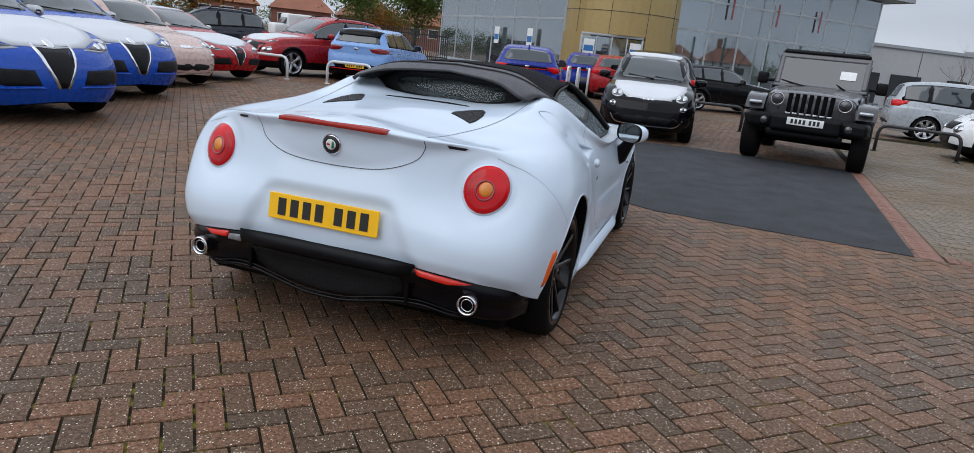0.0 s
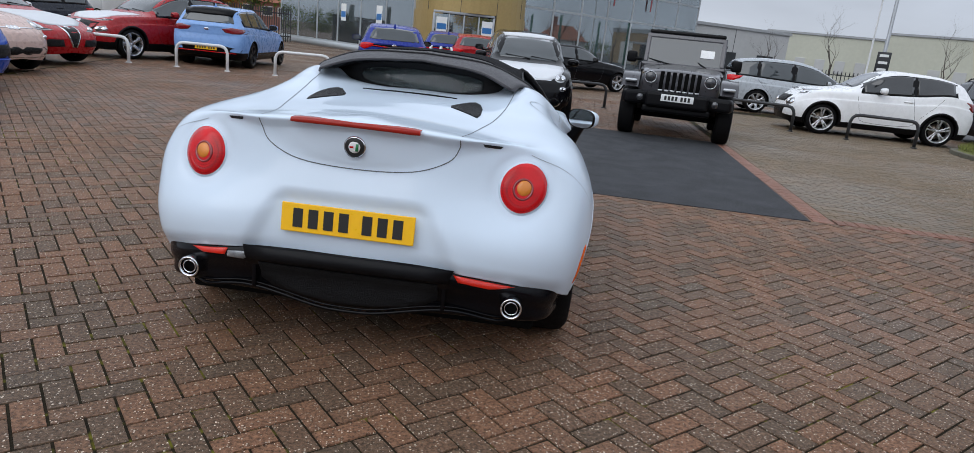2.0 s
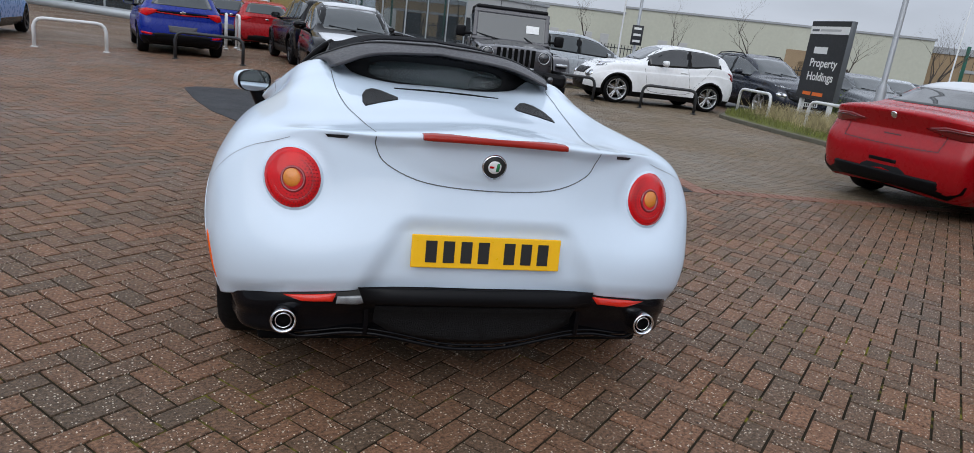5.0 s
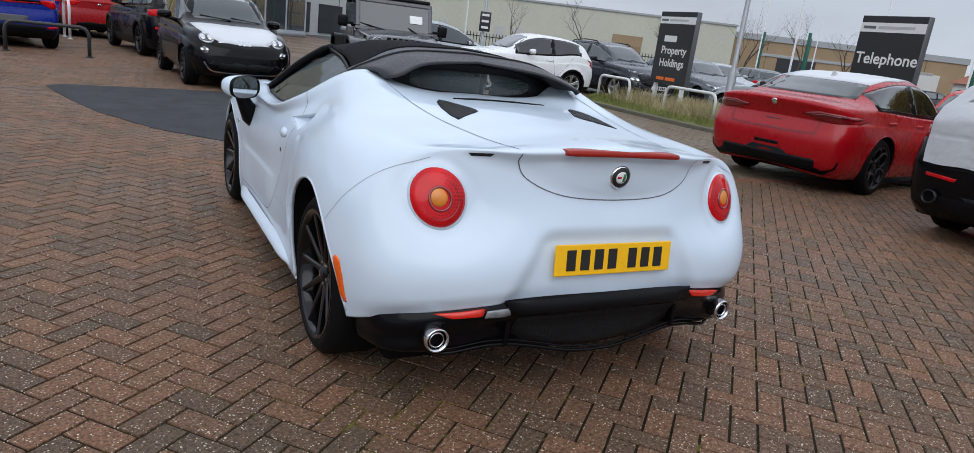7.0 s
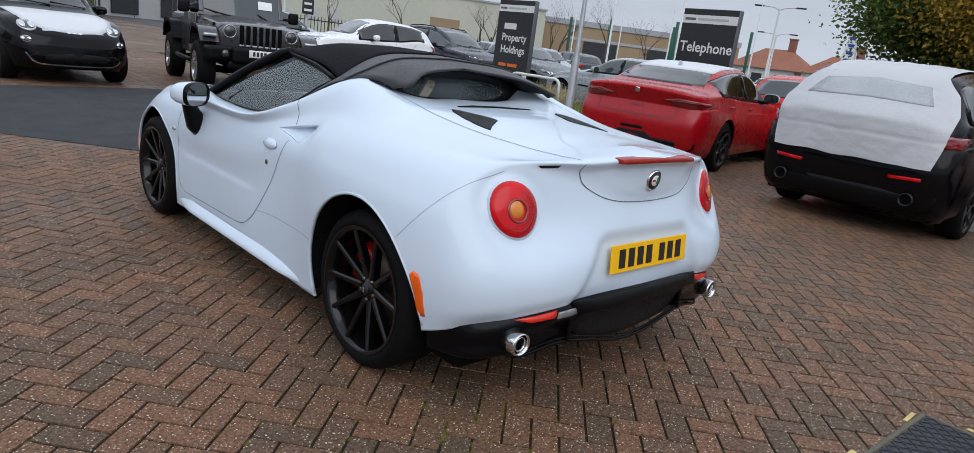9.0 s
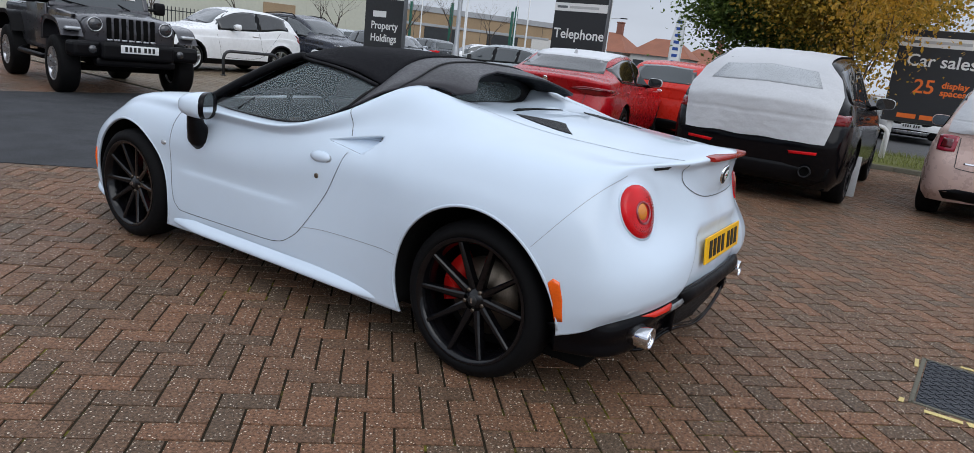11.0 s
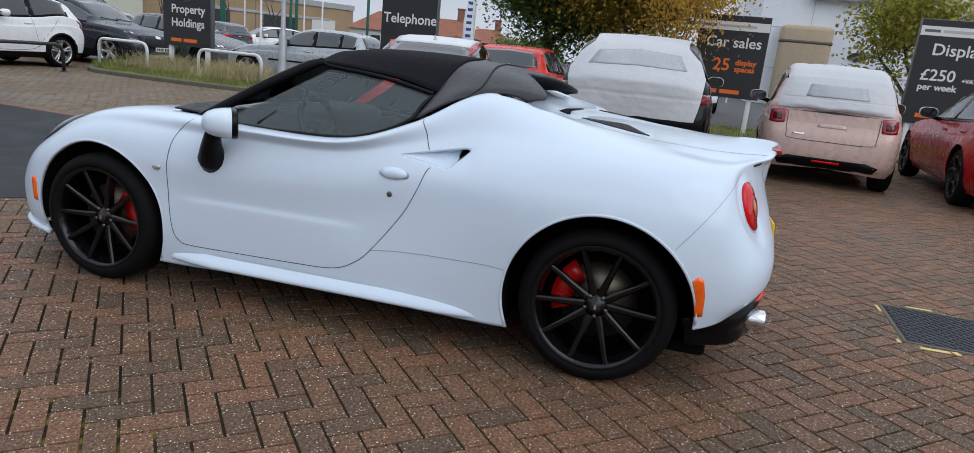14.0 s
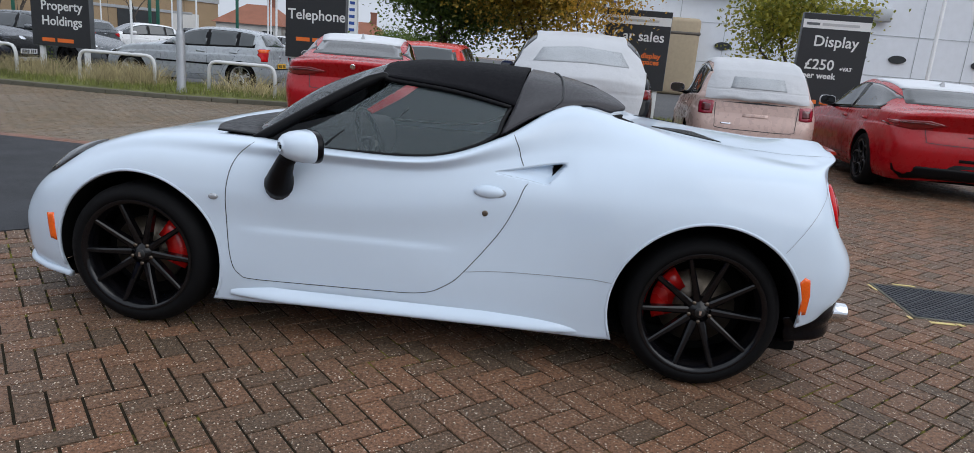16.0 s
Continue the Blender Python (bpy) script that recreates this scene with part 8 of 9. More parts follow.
def showroom():
    t = thing("showroom", pose(0, 0, 0), "two-storey glass car showroom with bronze entrance drum", "building")
    c = Vector((5.1, 35.6))
    r = 2.75
    drum = []
    for k in range(40):
        drum.append((c.x + r * math.cos(2 * math.pi * k / 40), c.y + r * math.sin(2 * math.pi * k / 40)))
    vs, fs = slab(drum, 2.42, 9.0)
    part("entrance_drum", (vs, fs), GOLD, t, "curved bronze-coloured drum", False)
    for k in range(40):
        a = 2 * math.pi * (k + 0.5) / 40
        x, y = c.x + r * math.cos(a), c.y + r * math.sin(a)
        if y < c.y - 2.25 and abs(x - 4.45) < 1.45:
            continue
        part("drum_panel", moved(box(0.08, 2 * math.pi * r / 40 + 0.01, 2.42, 0), pose(x, y, 1.21, 0, 0, math.degrees(a))), GOLD, t, "", False)
    for z in (3.45, 4.55, 5.65):
        ringp = [(c.x + (r + 0.004) * math.cos(a), c.y + (r + 0.004) * math.sin(a), z) for a in np.linspace(0, 2 * math.pi, 60)]
        part("cladding_joint", tube(ringp, 0.014, 6, False), SEAM, t)
    for k in range(10):
        a = 2 * math.pi * k / 10
        part("cladding_joint", box(0.02, 0.02, 6.0, 0, (c.x + (r + 0.002) * math.cos(a), c.y + (r + 0.002) * math.sin(a), 5.4)), SEAM, t, "", False)
    y0 = 33.0
    part("lobby_wall", box(3.0, 0.1, 2.4, 0, (4.45, 34.4, 1.2)), DARKIN, t, "", False)
    door = part("entrance_door", box(2.86, 0.1, 0.1, 0.01, (4.45, y0, 2.36)), GALV, t, "grey-framed glass entrance doors")
    for x, w, z in ((3.05, 0.09, 2.3), (5.85, 0.09, 2.3), (3.75, 0.06, 2.3), (4.45, 0.06, 2.3), (5.15, 0.06, 2.3)):
        part("door_stile", box(w, 0.1, z, 0.01, (x, y0, z / 2)), GALV, door)
    for k in range(4):
        part("door_pane", box(0.62, 0.02, 2.25, 0, (3.40 + 0.70 * k, y0 + 0.01, 1.15)), SHOW_GLASS, door, "", False)
    blue = mat("poster_blue", (0.03, 0.16, 0.42), 0.5)
    for x in (3.42, 5.55):
        po = part("window_poster", box(0.5, 0.012, 0.75, 0, (x, y0 - 0.03, 1.75)), PAPER, door, "white and blue window poster", False)
        part("poster_block", box(0.44, 0.006, 0.26, 0, (x, y0 - 0.039, 1.72)), blue, po, "", False)
    glazed_wing(t, (2.35, 35.2), (-5.0, 48.6), 6, 6.0, [0.35, 3.0, 4.5, 6.0])
    glazed_wing(t, (7.85, 35.6), (20.6, 42.0), 7, 6.1, [0.3, 3.15, 4.6, 6.1])
    part("plinth", join(wall_box((2.35, 35.2), (-5.0, 48.6), 0.0, 0.32, 0.3), wall_box((7.85, 35.6), (20.6, 42.0), 0.0, 0.27, 0.3)), FRAME, t)
    back = [(2.35, 35.2), (-5.0, 48.6), (3.0, 54.0), (14.5, 54.0), (20.6, 42.0), (7.85, 35.6), (5.1, 37.5)]
    part("roof", slab(back, 6.1, 6.45), ROOFGREY, t, "flat grey roof", False)
    part("roof_canopy", slab([(7.6, 34.5), (22.4, 41.9), (21.4, 44.5), (7.0, 37.5)], 6.12, 6.5), ROOFGREY, t, "", False)
    part("upper_floor", slab([(x * 0.9 + 0.6, y * 0.97 + 1.6) for x, y in back], 2.95, 3.15), DARKIN, t, "", False)
    part("interior_floor", slab([(x, y) for x, y in back], -0.02, 0.05), mat("showroom_floor", (0.25, 0.25, 0.25), 0.3), t, "", False)
    part("rear_wall", join(wall_box((-3.0, 51.5), (14.5, 53.0), 0, 6.1, 0.3), wall_box((4.5, 41.0), (15.5, 46.5), 0, 6.1, 0.2), wall_box((2.0, 41.5), (-1.5, 49.5), 0, 6.1, 0.2)), mat("inner_wall", (0.22, 0.23, 0.24), 0.8), t)
    for x, y in ((9.6, 36.6), (15.2, 39.4)):
        part("column", lathe([(0.16, 0), (0.16, 6.1)], 16), FRAME, t, "", True, pose(x, y + 0.4, 0))
    for x, y, z in ((10.8, 36.95, 3.8), (13.6, 38.4, 3.8), (16.4, 39.8, 3.8)):
        part("red_banner", moved(box(0.11, 0.02, 1.1, 0), pose(x, y - 0.12, z + 0.6, 0, 0, 26.6)), DARK_RED_LENS, t, "", False)
    for x, y in ((0.9, 37.6), (-0.9, 40.9)):
        po = part("window_poster", moved(box(0.55, 0.012, 0.9, 0), pose(x - 0.12, y - 0.1, 2.0, 0, 0, 119)), PAPER, t, "white and blue window poster", False)
        part("poster_block", moved(box(0.48, 0.006, 0.3, 0), pose(x - 0.13, y - 0.11, 1.9, 0, 0, 119)), blue, po, "", False)


showroom()


def shed(name, label, a, b, depth_, h, wall, roof_h=0.25, openings=()):
    """A large plain building: front wall from a to b, depth_ metres deep behind it."""
    t = thing(name, pose(0, 0, 0), label, "building")
    a, b = Vector(a), Vector(b)
    d = (b - a).normalized()
    n = Vector((d.y, -d.x))
    if n.dot(Vector((0, 0)) - a) > 0:
        n = -n
    c, e = b + n * depth_, a + n * depth_
    part("wall", slab([tuple(a), tuple(b), tuple(c), tuple(e)], 0, h), wall, t, "", False)
    o = 0.12
    part("roof", slab([tuple(a - n * o - d * o), tuple(b - n * o + d * o), tuple(c + d * o), tuple(e - d * o)], h, h + roof_h), ROOFGREY, t, "", False)
    for s, w, z0, z1, mt, nm in openings:
        p = a.lerp(b, s) - n * 0.04
        part(nm, moved(box(w, 0.1, z1 - z0, 0.02), pose(p.x, p.y, (z0 + z1) / 2, 0, 0, math.degrees(math.atan2(d.y, d.x)))), mt, t, "", False)
    k = max(2, int((b - a).length / 4))
    for i in range(1, k):
        p = a.lerp(b, i / k) - n * 0.01
        part("panel_joint", moved(box(0.03, 0.03, h, 0), pose(p.x, p.y, h / 2, 0, 0, math.degrees(math.atan2(d.y, d.x)))), SEAM if wall is not CREAM else CREAM, t, "", False)
    return t


shed("annex", "pale grey single-storey showroom annex with flat roof", (22.3, 48.0), (33.0, 50.5), 12, 4.0, GREYWALL, 0.2, [(0.12, 2.4, 0.2, 2.3, DARKIN, "shop_window"), (0.42, 2.4, 0.2, 2.3, DARKIN, "shop_window"), (0.8, 1.6, 0.2, 2.3, DARKIN, "shop_window")])
shed("warehouse", "long cream-clad warehouse with small high windows", (40.0, 64.5), (49.0, 59.0), 30, 5.0, CREAM, 0.2, [(0.15 + 0.17 * k, 0.9, 1.6, 2.8, GREYWALL, "high_window") for k in range(5)])
shed("warehouse", "long cream-clad warehouse beside bare trees", (49.0, 59.0), (68.0, 37.0), 25, 5.6, CREAM, 0.2, [(0.62, 3.2, 0.0, 3.4, BUFF, "brick_bay"), (0.64, 1.8, 0.0, 2.4, mat("brown_shutter", (0.10, 0.075, 0.05), 0.6), "roller_shutter"), (0.15, 1.0, 1.6, 2.8, GREYWALL, "high_window"), (0.22, 1.0, 1.6, 2.8, GREYWALL, "high_window")])
shed("retail_unit", "buff brick retail unit with pale canopy and roof", (69.0, 38.0), (84.0, 19.0), 20, 4.6, BUFF, 0.6, [(0.3, 4.0, 0.0, 3.0, DARKIN, "shop_window"), (0.62, 4.0, 0.0, 3.0, DARKIN, "shop_window"), (0.5, 18.0, 3.05, 3.35, ROOFGREY, "canopy"), (0.84, 3.0, 0.0, 3.2, RENDERED, "loading_door")])


def dealer():
    t = thing("dealer_building", pose(0, 0, 0), "large white panelled dealership with oval windows", "building")
    a, b = Vector((35.5, -11.5)), Vector((24.0, -42.0))
    part("wall", slab([tuple(a), (58, -18), (50, -46), tuple(b)], 0, 8.6), WHITEWALL, t, "", False)
    d = (b - a).normalized()
    ang = math.degrees(math.atan2(d.y, d.x))
    out = Vector((-0.95, 0.3)).normalized()
    for k in range(1, 12):
        p = a + d * 2.6 * k + out * 0.012
        part("panel_joint", moved(box(0.03, 0.02, 8.6, 0), pose(p.x, p.y, 4.3, 0, 0, ang)), FRAME, t, "", False)
    for z in (2.0, 4.2, 6.4):
        p = a.lerp(b, 0.5) + out * 0.012
        part("panel_joint", moved(box((b - a).length, 0.02, 0.03, 0), pose(p.x, p.y, z, 0, 0, ang)), FRAME, t, "", False)
    for k, s in enumerate((5.2, 12.6, 14.7, 19.0)):
        p = a + d * s + out * 0.03
        oval = [(x, y) for x, y in ellipse(0, 0, 0.46, 0.22, 20)]
        part("oval_window", moved(slab(oval, 0, 0.06), pose(p.x, p.y, 2.95, 0, 0, ang) @ pose(0, 0, 0, 90, 0, 0)), DARKIN, t, "", False)
    p = a + d * 2.4 + out * 0.4
    part("entrance_block", moved(box(2.6, 1.4, 4.3, 0.25, (0, 0, 2.15), 3), pose(p.x, p.y, 0, 0, 0, ang)), BEIGE, t, "rounded beige stone-clad entrance block")
    part("entrance_band", moved(box(2.66, 1.46, 0.22, 0.1, (0, 0, 3.45)), pose(p.x, p.y, 0, 0, 0, ang)), mat("brown_band", (0.10, 0.085, 0.07), 0.6), t)
    p = a + d * 11.8 + out * 0.3
    sg = part("fascia_sign", moved(box(4.0, 0.4, 0.75, 0.06), pose(p.x, p.y, 5.25, 0, 0, ang)), GALV, t, "grey fascia sign with dark lettering bars")
    part("lettering_bar", moved(box(2.3, 0.02, 0.3, 0), pose(*(p + out * 0.215), 5.28, 0, 0, ang)), SIGN_EDGE, sg, "", False)
    p = a + d * 4.6 + out * 0.3
    sg = part("fascia_sign", moved(box(4.6, 0.4, 0.8, 0.06), pose(p.x, p.y, 6.1, 0, 0, ang)), GALV, t, "grey fascia sign with red emblem block")
    part("emblem", moved(box(0.8, 0.03, 0.5, 0.1), pose(*(p + out * 0.22 + d * 0.4), 6.1, 0, 0, ang)), RED_LENS, sg, "", False)
    part("roof", slab([(35.3, -11.2), (58.3, -17.8), (50.2, -46.3), (23.7, -42.2)], 8.6, 8.9), ROOFGREY, t, "", False)


dealer()


def house(x, y, ang, w, d, eave, ridge, wall, label, gable=True):
    t = thing("house", pose(x, y, 0, 0, 0, ang), label, "house")
    part("wall", box(w, d, eave, 0, (0, 0, eave / 2)), wall, t, "", False)
    o = 0.35
    vs = [(-w / 2 - o, -d / 2 - o, eave), (w / 2 + o, -d / 2 - o, eave), (w / 2 + o, d / 2 + o, eave), (-w / 2 - o, d / 2 + o, eave), (-w / 2 + d * 0.3, 0, ridge), (w / 2 - d * 0.3, 0, ridge)]
    roof = part("roof", (vs, [(0, 1, 5, 4), (2, 3, 4, 5), (1, 2, 5), (3, 0, 4), (3, 2, 1, 0)]), TILE, t, "orange tiled hipped roof", False)
    part("chimney", join(box(0.7, 0.5, 1.5, 0.03, (-w * 0.2, 0, ridge + 0.3)), box(0.8, 0.6, 0.15, 0.03, (-w * 0.2, 0, ridge + 1.1))), REDBRICK, roof)
    for sx in (-0.3, 0.05, 0.34):
        for sy in (-1, 1):
            win = part("window", box(1.3, 0.1, 1.1, 0.02, (sx * w, sy * (d / 2 + 0.02), eave - 1.0)), RENDERED, t, "", False)
            part("pane", box(1.1, 0.04, 0.9, 0, (sx * w, sy * (d / 2 + 0.07), eave - 1.0)), DARKIN, win, "", False)
    for sy in (-0.25, 0.25):
        win = part("window", box(0.1, 1.3, 1.1, 0.02, (-w / 2 - 0.02, sy * d, eave - 1.0)), RENDERED, t, "", False)
        part("pane", box(0.04, 1.1, 0.9, 0, (-w / 2 - 0.07, sy * d, eave - 1.0)), DARKIN, win, "", False)


house(76, 13.5, 75, 6.8, 6.5, 2.5, 4.6, RENDERED, "white rendered house with an orange tiled roof")
house(72, 6.8, 80, 5.8, 5.6, 2.5, 4.3, RENDERED, "distant house with an orange tiled roof")
house(82, 2.5, 80, 6, 6, 2.3, 4.0, REDBRICK, "distant brick house with an orange roof")
for k in range(5):
    house(-31 + 6.5 * k, 76 + 5 * k, 20, 6.3, 7, 3.0, 5.6, REDBRICK, "red brick terraced house beyond the car park")


def fence(a, b, h, label, z=0.0, step=0.16):
    t = thing("railing_fence", pose(0, 0, 0), label, "fence")
    a, b = Vector(a), Vector(b)
    n = int((b - a).length / step)
    for i in range(min(n, 90)):
        p = a.lerp(b, (i + 0.5) / n)
        part("paling", box(0.05, 0.03, h, 0, (p.x, p.y, z + h / 2)), DARK_STEEL, t, "", False)
    part("rail", wall_box(a, b, z + h * 0.82, z + h * 0.86, 0.04), DARK_STEEL, t, "", False)
    part("rail", wall_box(a, b, z + h * 0.15, z + h * 0.19, 0.04), DARK_STEEL, t, "", False)


fence((-11.5, 44.5), (-4.0, 44.0), 1.9, "black steel railing fence beside the showroom", 0, 0.13)
fence((31.0, 45.0), (47.0, 32.0), 1.7, "black steel railing fence before the warehouse", 0, 0.25)


# ---- verge, road, planting ----
KERB_LINE = [(13.4, 13.5), (12.0, 12.75), (11.35, 11.4), (10.75, 9.6), (10.40, 8.1), (10.35, 6.2), (10.30, 4.0), (10.05, 1.5), (9.55, -1.0), (8.7, -3.6), (7.6, -6.5), (6.0, -10.0)]
BACK_LINE = [(15.2, 13.3), (14.2, 12.3), (13.6, 11.0), (13.0, 9.3), (12.6, 7.9), (12.5, 6.1), (12.4, 4.0), (12.2, 1.3), (11.8, -1.5), (10.9, -4.4), (9.8, -7.4), (8.2, -11.0)]


def verge():
    k = spline([(x, y, 0) for x, y in KERB_LINE], 4)
    bl = spline([(x, y, 0) for x, y in BACK_LINE], 4)
    g = []
    for i in range(len(k)):
        row = []
        for s in range(9):
            p = k[i] * (1 - s / 8) + bl[i] * s / 8
            bump = 0.10 + 0.05 * math.sin(math.pi * s / 8) + 0.02 * noise.noise(Vector((p[0] * 1.3, p[1] * 1.3, 0)))
            row.append((p[0], p[1], bump if 0 < s else 0.06))
        g.append(row)
    tagged(part("verge", grid_vf(np.array(g)), GRASS, None), "rough grass verge with a stone kerb", "ground", kind="structure")
    side = [[(p[0] - 0.0, p[1], z) for z in (-0.02, 0.0)] for p in k]
    t = tagged(new("kerb"), "low weathered concrete kerb along the verge", "kerb", kind="structure")
    for i in range(len(k) - 1):
        a, b = Vector(k[i][:2]), Vector(k[i + 1][:2])
        d = (b - a).normalized()
        n = Vector((-d.y, d.x)) * -1
        m_ = (a + b) / 2
        part("kerb_stone", moved(box((b - a).length - 0.006, 0.13, 0.14, 0.015), pose(m_.x - 0.03, m_.y, 0.012, 0, 0, math.degrees(math.atan2(d.y, d.x)))), KERB, t, "", False)
    far_side = [tuple(p[:2]) for p in bl]
    road = far_side + [(120, -60), (400, -60), (400, 120), (40, 120), (18, 24)]
    tagged(part("road", slab(road, -0.08, -0.004), ROAD, None, "", False), "grey asphalt car park and road beyond the verge", "road", kind="structure")


verge()


def blades(rng, px, py, pz, h, w, lean):
    """Thin grass blades as bent triangles."""
    k = len(px)
    a = rng.uniform(0, 2 * math.pi, k)
    b = rng.uniform(0, 2 * math.pi, k)
    ln = rng.uniform(0, lean, k) * h
    vs = np.zeros((k, 4, 3))
    dx, dy = np.cos(a) * w / 2, np.sin(a) * w / 2
    vs[:, 0] = np.stack([px - dx, py - dy, pz], 1)
    vs[:, 1] = np.stack([px + dx, py + dy, pz], 1)
    vs[:, 2] = np.stack([px + dx * 0.6 + np.cos(b) * ln * 0.58, py + dy * 0.6 + np.sin(b) * ln * 0.58, pz + h * 0.6], 1)
    vs[:, 3] = np.stack([px + np.cos(b) * ln, py + np.sin(b) * ln, pz + h], 1)
    fs = (np.array([(0, 1, 2, 3)])[None] + 4 * np.arange(k)[:, None, None]).reshape(-1, 4)
    return vs.reshape(-1, 3), fs


def grass():
    rng = np.random.default_rng(4)
    k = spline([(x, y, 0) for x, y in KERB_LINE], 8)[:, :2]
    bl = spline([(x, y, 0) for x, y in BACK_LINE], 8)[:, :2]
    n = 34000
    u = rng.uniform(0, len(k) - 1.001, n)
    s = rng.uniform(0.03, 1.0, n)
    i = u.astype(int)
    fr = (u - i)[:, None]
    p = (k[i] * (1 - fr) + k[i + 1] * fr) * (1 - s)[:, None] + (bl[i] * (1 - fr) + bl[i + 1] * fr) * s[:, None]
    z = np.full(n, 0.10)
    g1 = mat("green_grass_blade", (0.17, 0.19, 0.045), rough=0.8, vary=0.6, scale=0.4, islands=True)
    g2 = mat("dry_grass_blade", (0.40, 0.34, 0.19), rough=0.9, vary=0.6, scale=0.4, islands=True)
    vs, fs = blades(rng, p[:, 0], p[:, 1], z, rng.uniform(0.05, 0.16, n), 0.012, 0.8)
    tagged(new("grass", fast_mesh("grass", vs, fs, g1)), "short green grass on the verge", "grass", kind="stuff")
    cx, cy = [], []
    for x, y, r, m_ in ((12.45, 11.3, 0.5, 900), (12.9, 12.2, 0.4, 400), (12.0, 9.85, 0.6, 1700), (11.75, 9.25, 0.5, 1200), (11.0, 6.8, 0.45, 350), (11.35, 7.5, 0.4, 300)):
        cx.append(rng.normal(x, r * 0.5, m_))
        cy.append(rng.normal(y, r * 0.5, m_))
    cx, cy = np.concatenate(cx), np.concatenate(cy)
    ok = cx > np.interp(cy, [q[1] for q in KERB_LINE][::-1], [q[0] for q in KERB_LINE][::-1]) + 0.12
    cx, cy = cx[ok], cy[ok]
    vs, fs = blades(rng, cx, cy, np.full(len(cx), 0.10), rng.uniform(0.18, 0.52, len(cx)), 0.010, 1.0)
    tagged(new("dry_grass", fast_mesh("dry_grass", vs, fs, g2)), "tall straw-coloured dry grass round sign posts", "grass", kind="stuff")


grass()
BARK = mat("tree_bark", (0.075, 0.06, 0.048), rough=0.9, vary=0.4, scale=6, bump=0.8, bump_scale=30)


def limbs(rng, h, spread, levels, r0, up=0.55):
    """Branching trunk and limbs; returns the mesh and the tips."""
    pieces, tips = [], []

    def grow(p, d, length, r, lv):
        n = 4
        pts, rs = [p], [r]
        q, dd = p.copy(), d.copy()
        for k in range(n):
            dd = (dd + Vector((rng.normal(0, 0.10), rng.normal(0, 0.10), rng.normal(0.03, 0.06)))).normalized()
            q = q + dd * length / n
            pts.append(q.copy())
            rs.append(r * (1 - 0.45 * (k + 1) / n))
        pieces.append(tube(pts, rs, 6 if lv < 2 else 4, False))
        if lv >= levels:
            tips.append(q)
            return
        for _ in range(3 if lv < 2 else 2 + int(rng.integers(0, 2))):
            a = rng.uniform(0, 2 * math.pi)
            side = Vector((math.cos(a), math.sin(a), 0))
            nd = (dd * up + side * spread * rng.uniform(0.5, 1.0) + Vector((0, 0, 0.25))).normalized()
            start = pts[-1] if rng.uniform() < 0.6 else pts[-2]
            grow(start.copy(), nd, length * rng.uniform(0.55, 0.78), rs[-1] * 0.72, lv + 1)
        tips.append(q)

    grow(Vector((0, 0, -0.1)), Vector((0, 0, 1)), h * 0.36, r0, 0)
    return join(*pieces), tips


def leaf_cloud(rng, tips, per, spread, size, lift=0.0):
    c = np.array([tuple(t) for t in tips])
    c = np.repeat(c, per, axis=0) + rng.normal(0, spread, (len(tips) * per, 3))
    k = len(c)
    n = rng.normal(0, 1, (k, 3)) + [0, 0, 0.8]
    n /= np.linalg.norm(n, axis=1, keepdims=True)
    t = np.cross(n, rng.normal(0, 1, (k, 3)))
    t /= np.linalg.norm(t, axis=1, keepdims=True)
    b = np.cross(n, t)
    s = (size * rng.uniform(0.6, 1.3, k))[:, None]
    vs = np.stack([c - t * s * 0.55, c + b * s * 0.38 + n * s * 0.08, c + t * s * 0.6, c - b * s * 0.38 + n * s * 0.08], 1)
    fs = np.arange(4 * k).reshape(-1, 4)
    return vs.reshape(-1, 3), fs


def leaf_mat(name, a, b):
    m, nt, bs = node_mat(name)
    n, l = nt.nodes, nt.links
    geo = n.new("ShaderNodeNewGeometry")
    ra = n.new("ShaderNodeValToRGB")
    ra.color_ramp.elements[0].color, ra.color_ramp.elements[1].color = (*a, 1), (*b, 1)
    l.new(geo.outputs["Random Per Island"], ra.inputs[0])
    l.new(ra.outputs[0], bs.inputs["Base Color"])
    bs.inputs["Roughness"].default_value = 0.55
    tr = n.new("ShaderNodeBsdfTranslucent")
    l.new(ra.outputs[0], tr.inputs["Color"])
    mx = n.new("ShaderNodeMixShader")
    mx.inputs[0].default_value = 0.45
    l.new(bs.outputs[0], mx.inputs[1])
    l.new(tr.outputs[0], mx.inputs[2])
    l.new(mx.outputs[0], n["Material Output"].inputs["Surface"])
    return m


LEAF_GREEN = leaf_mat("dark_green_leaf", (0.045, 0.085, 0.018), (0.16, 0.22, 0.04))
LEAF_TURN = leaf_mat("turning_leaf", (0.14, 0.17, 0.025), (0.46, 0.40, 0.06))
LEAF_GOLD = leaf_mat("golden_leaf", (0.30, 0.18, 0.02), (0.62, 0.36, 0.04))
LEAF_AMBER = leaf_mat("amber_leaf", (0.16, 0.13, 0.018), (0.52, 0.34, 0.04))
LEAF_ORANGE = leaf_mat("orange_leaf", (0.22, 0.10, 0.02), (0.38, 0.19, 0.03))


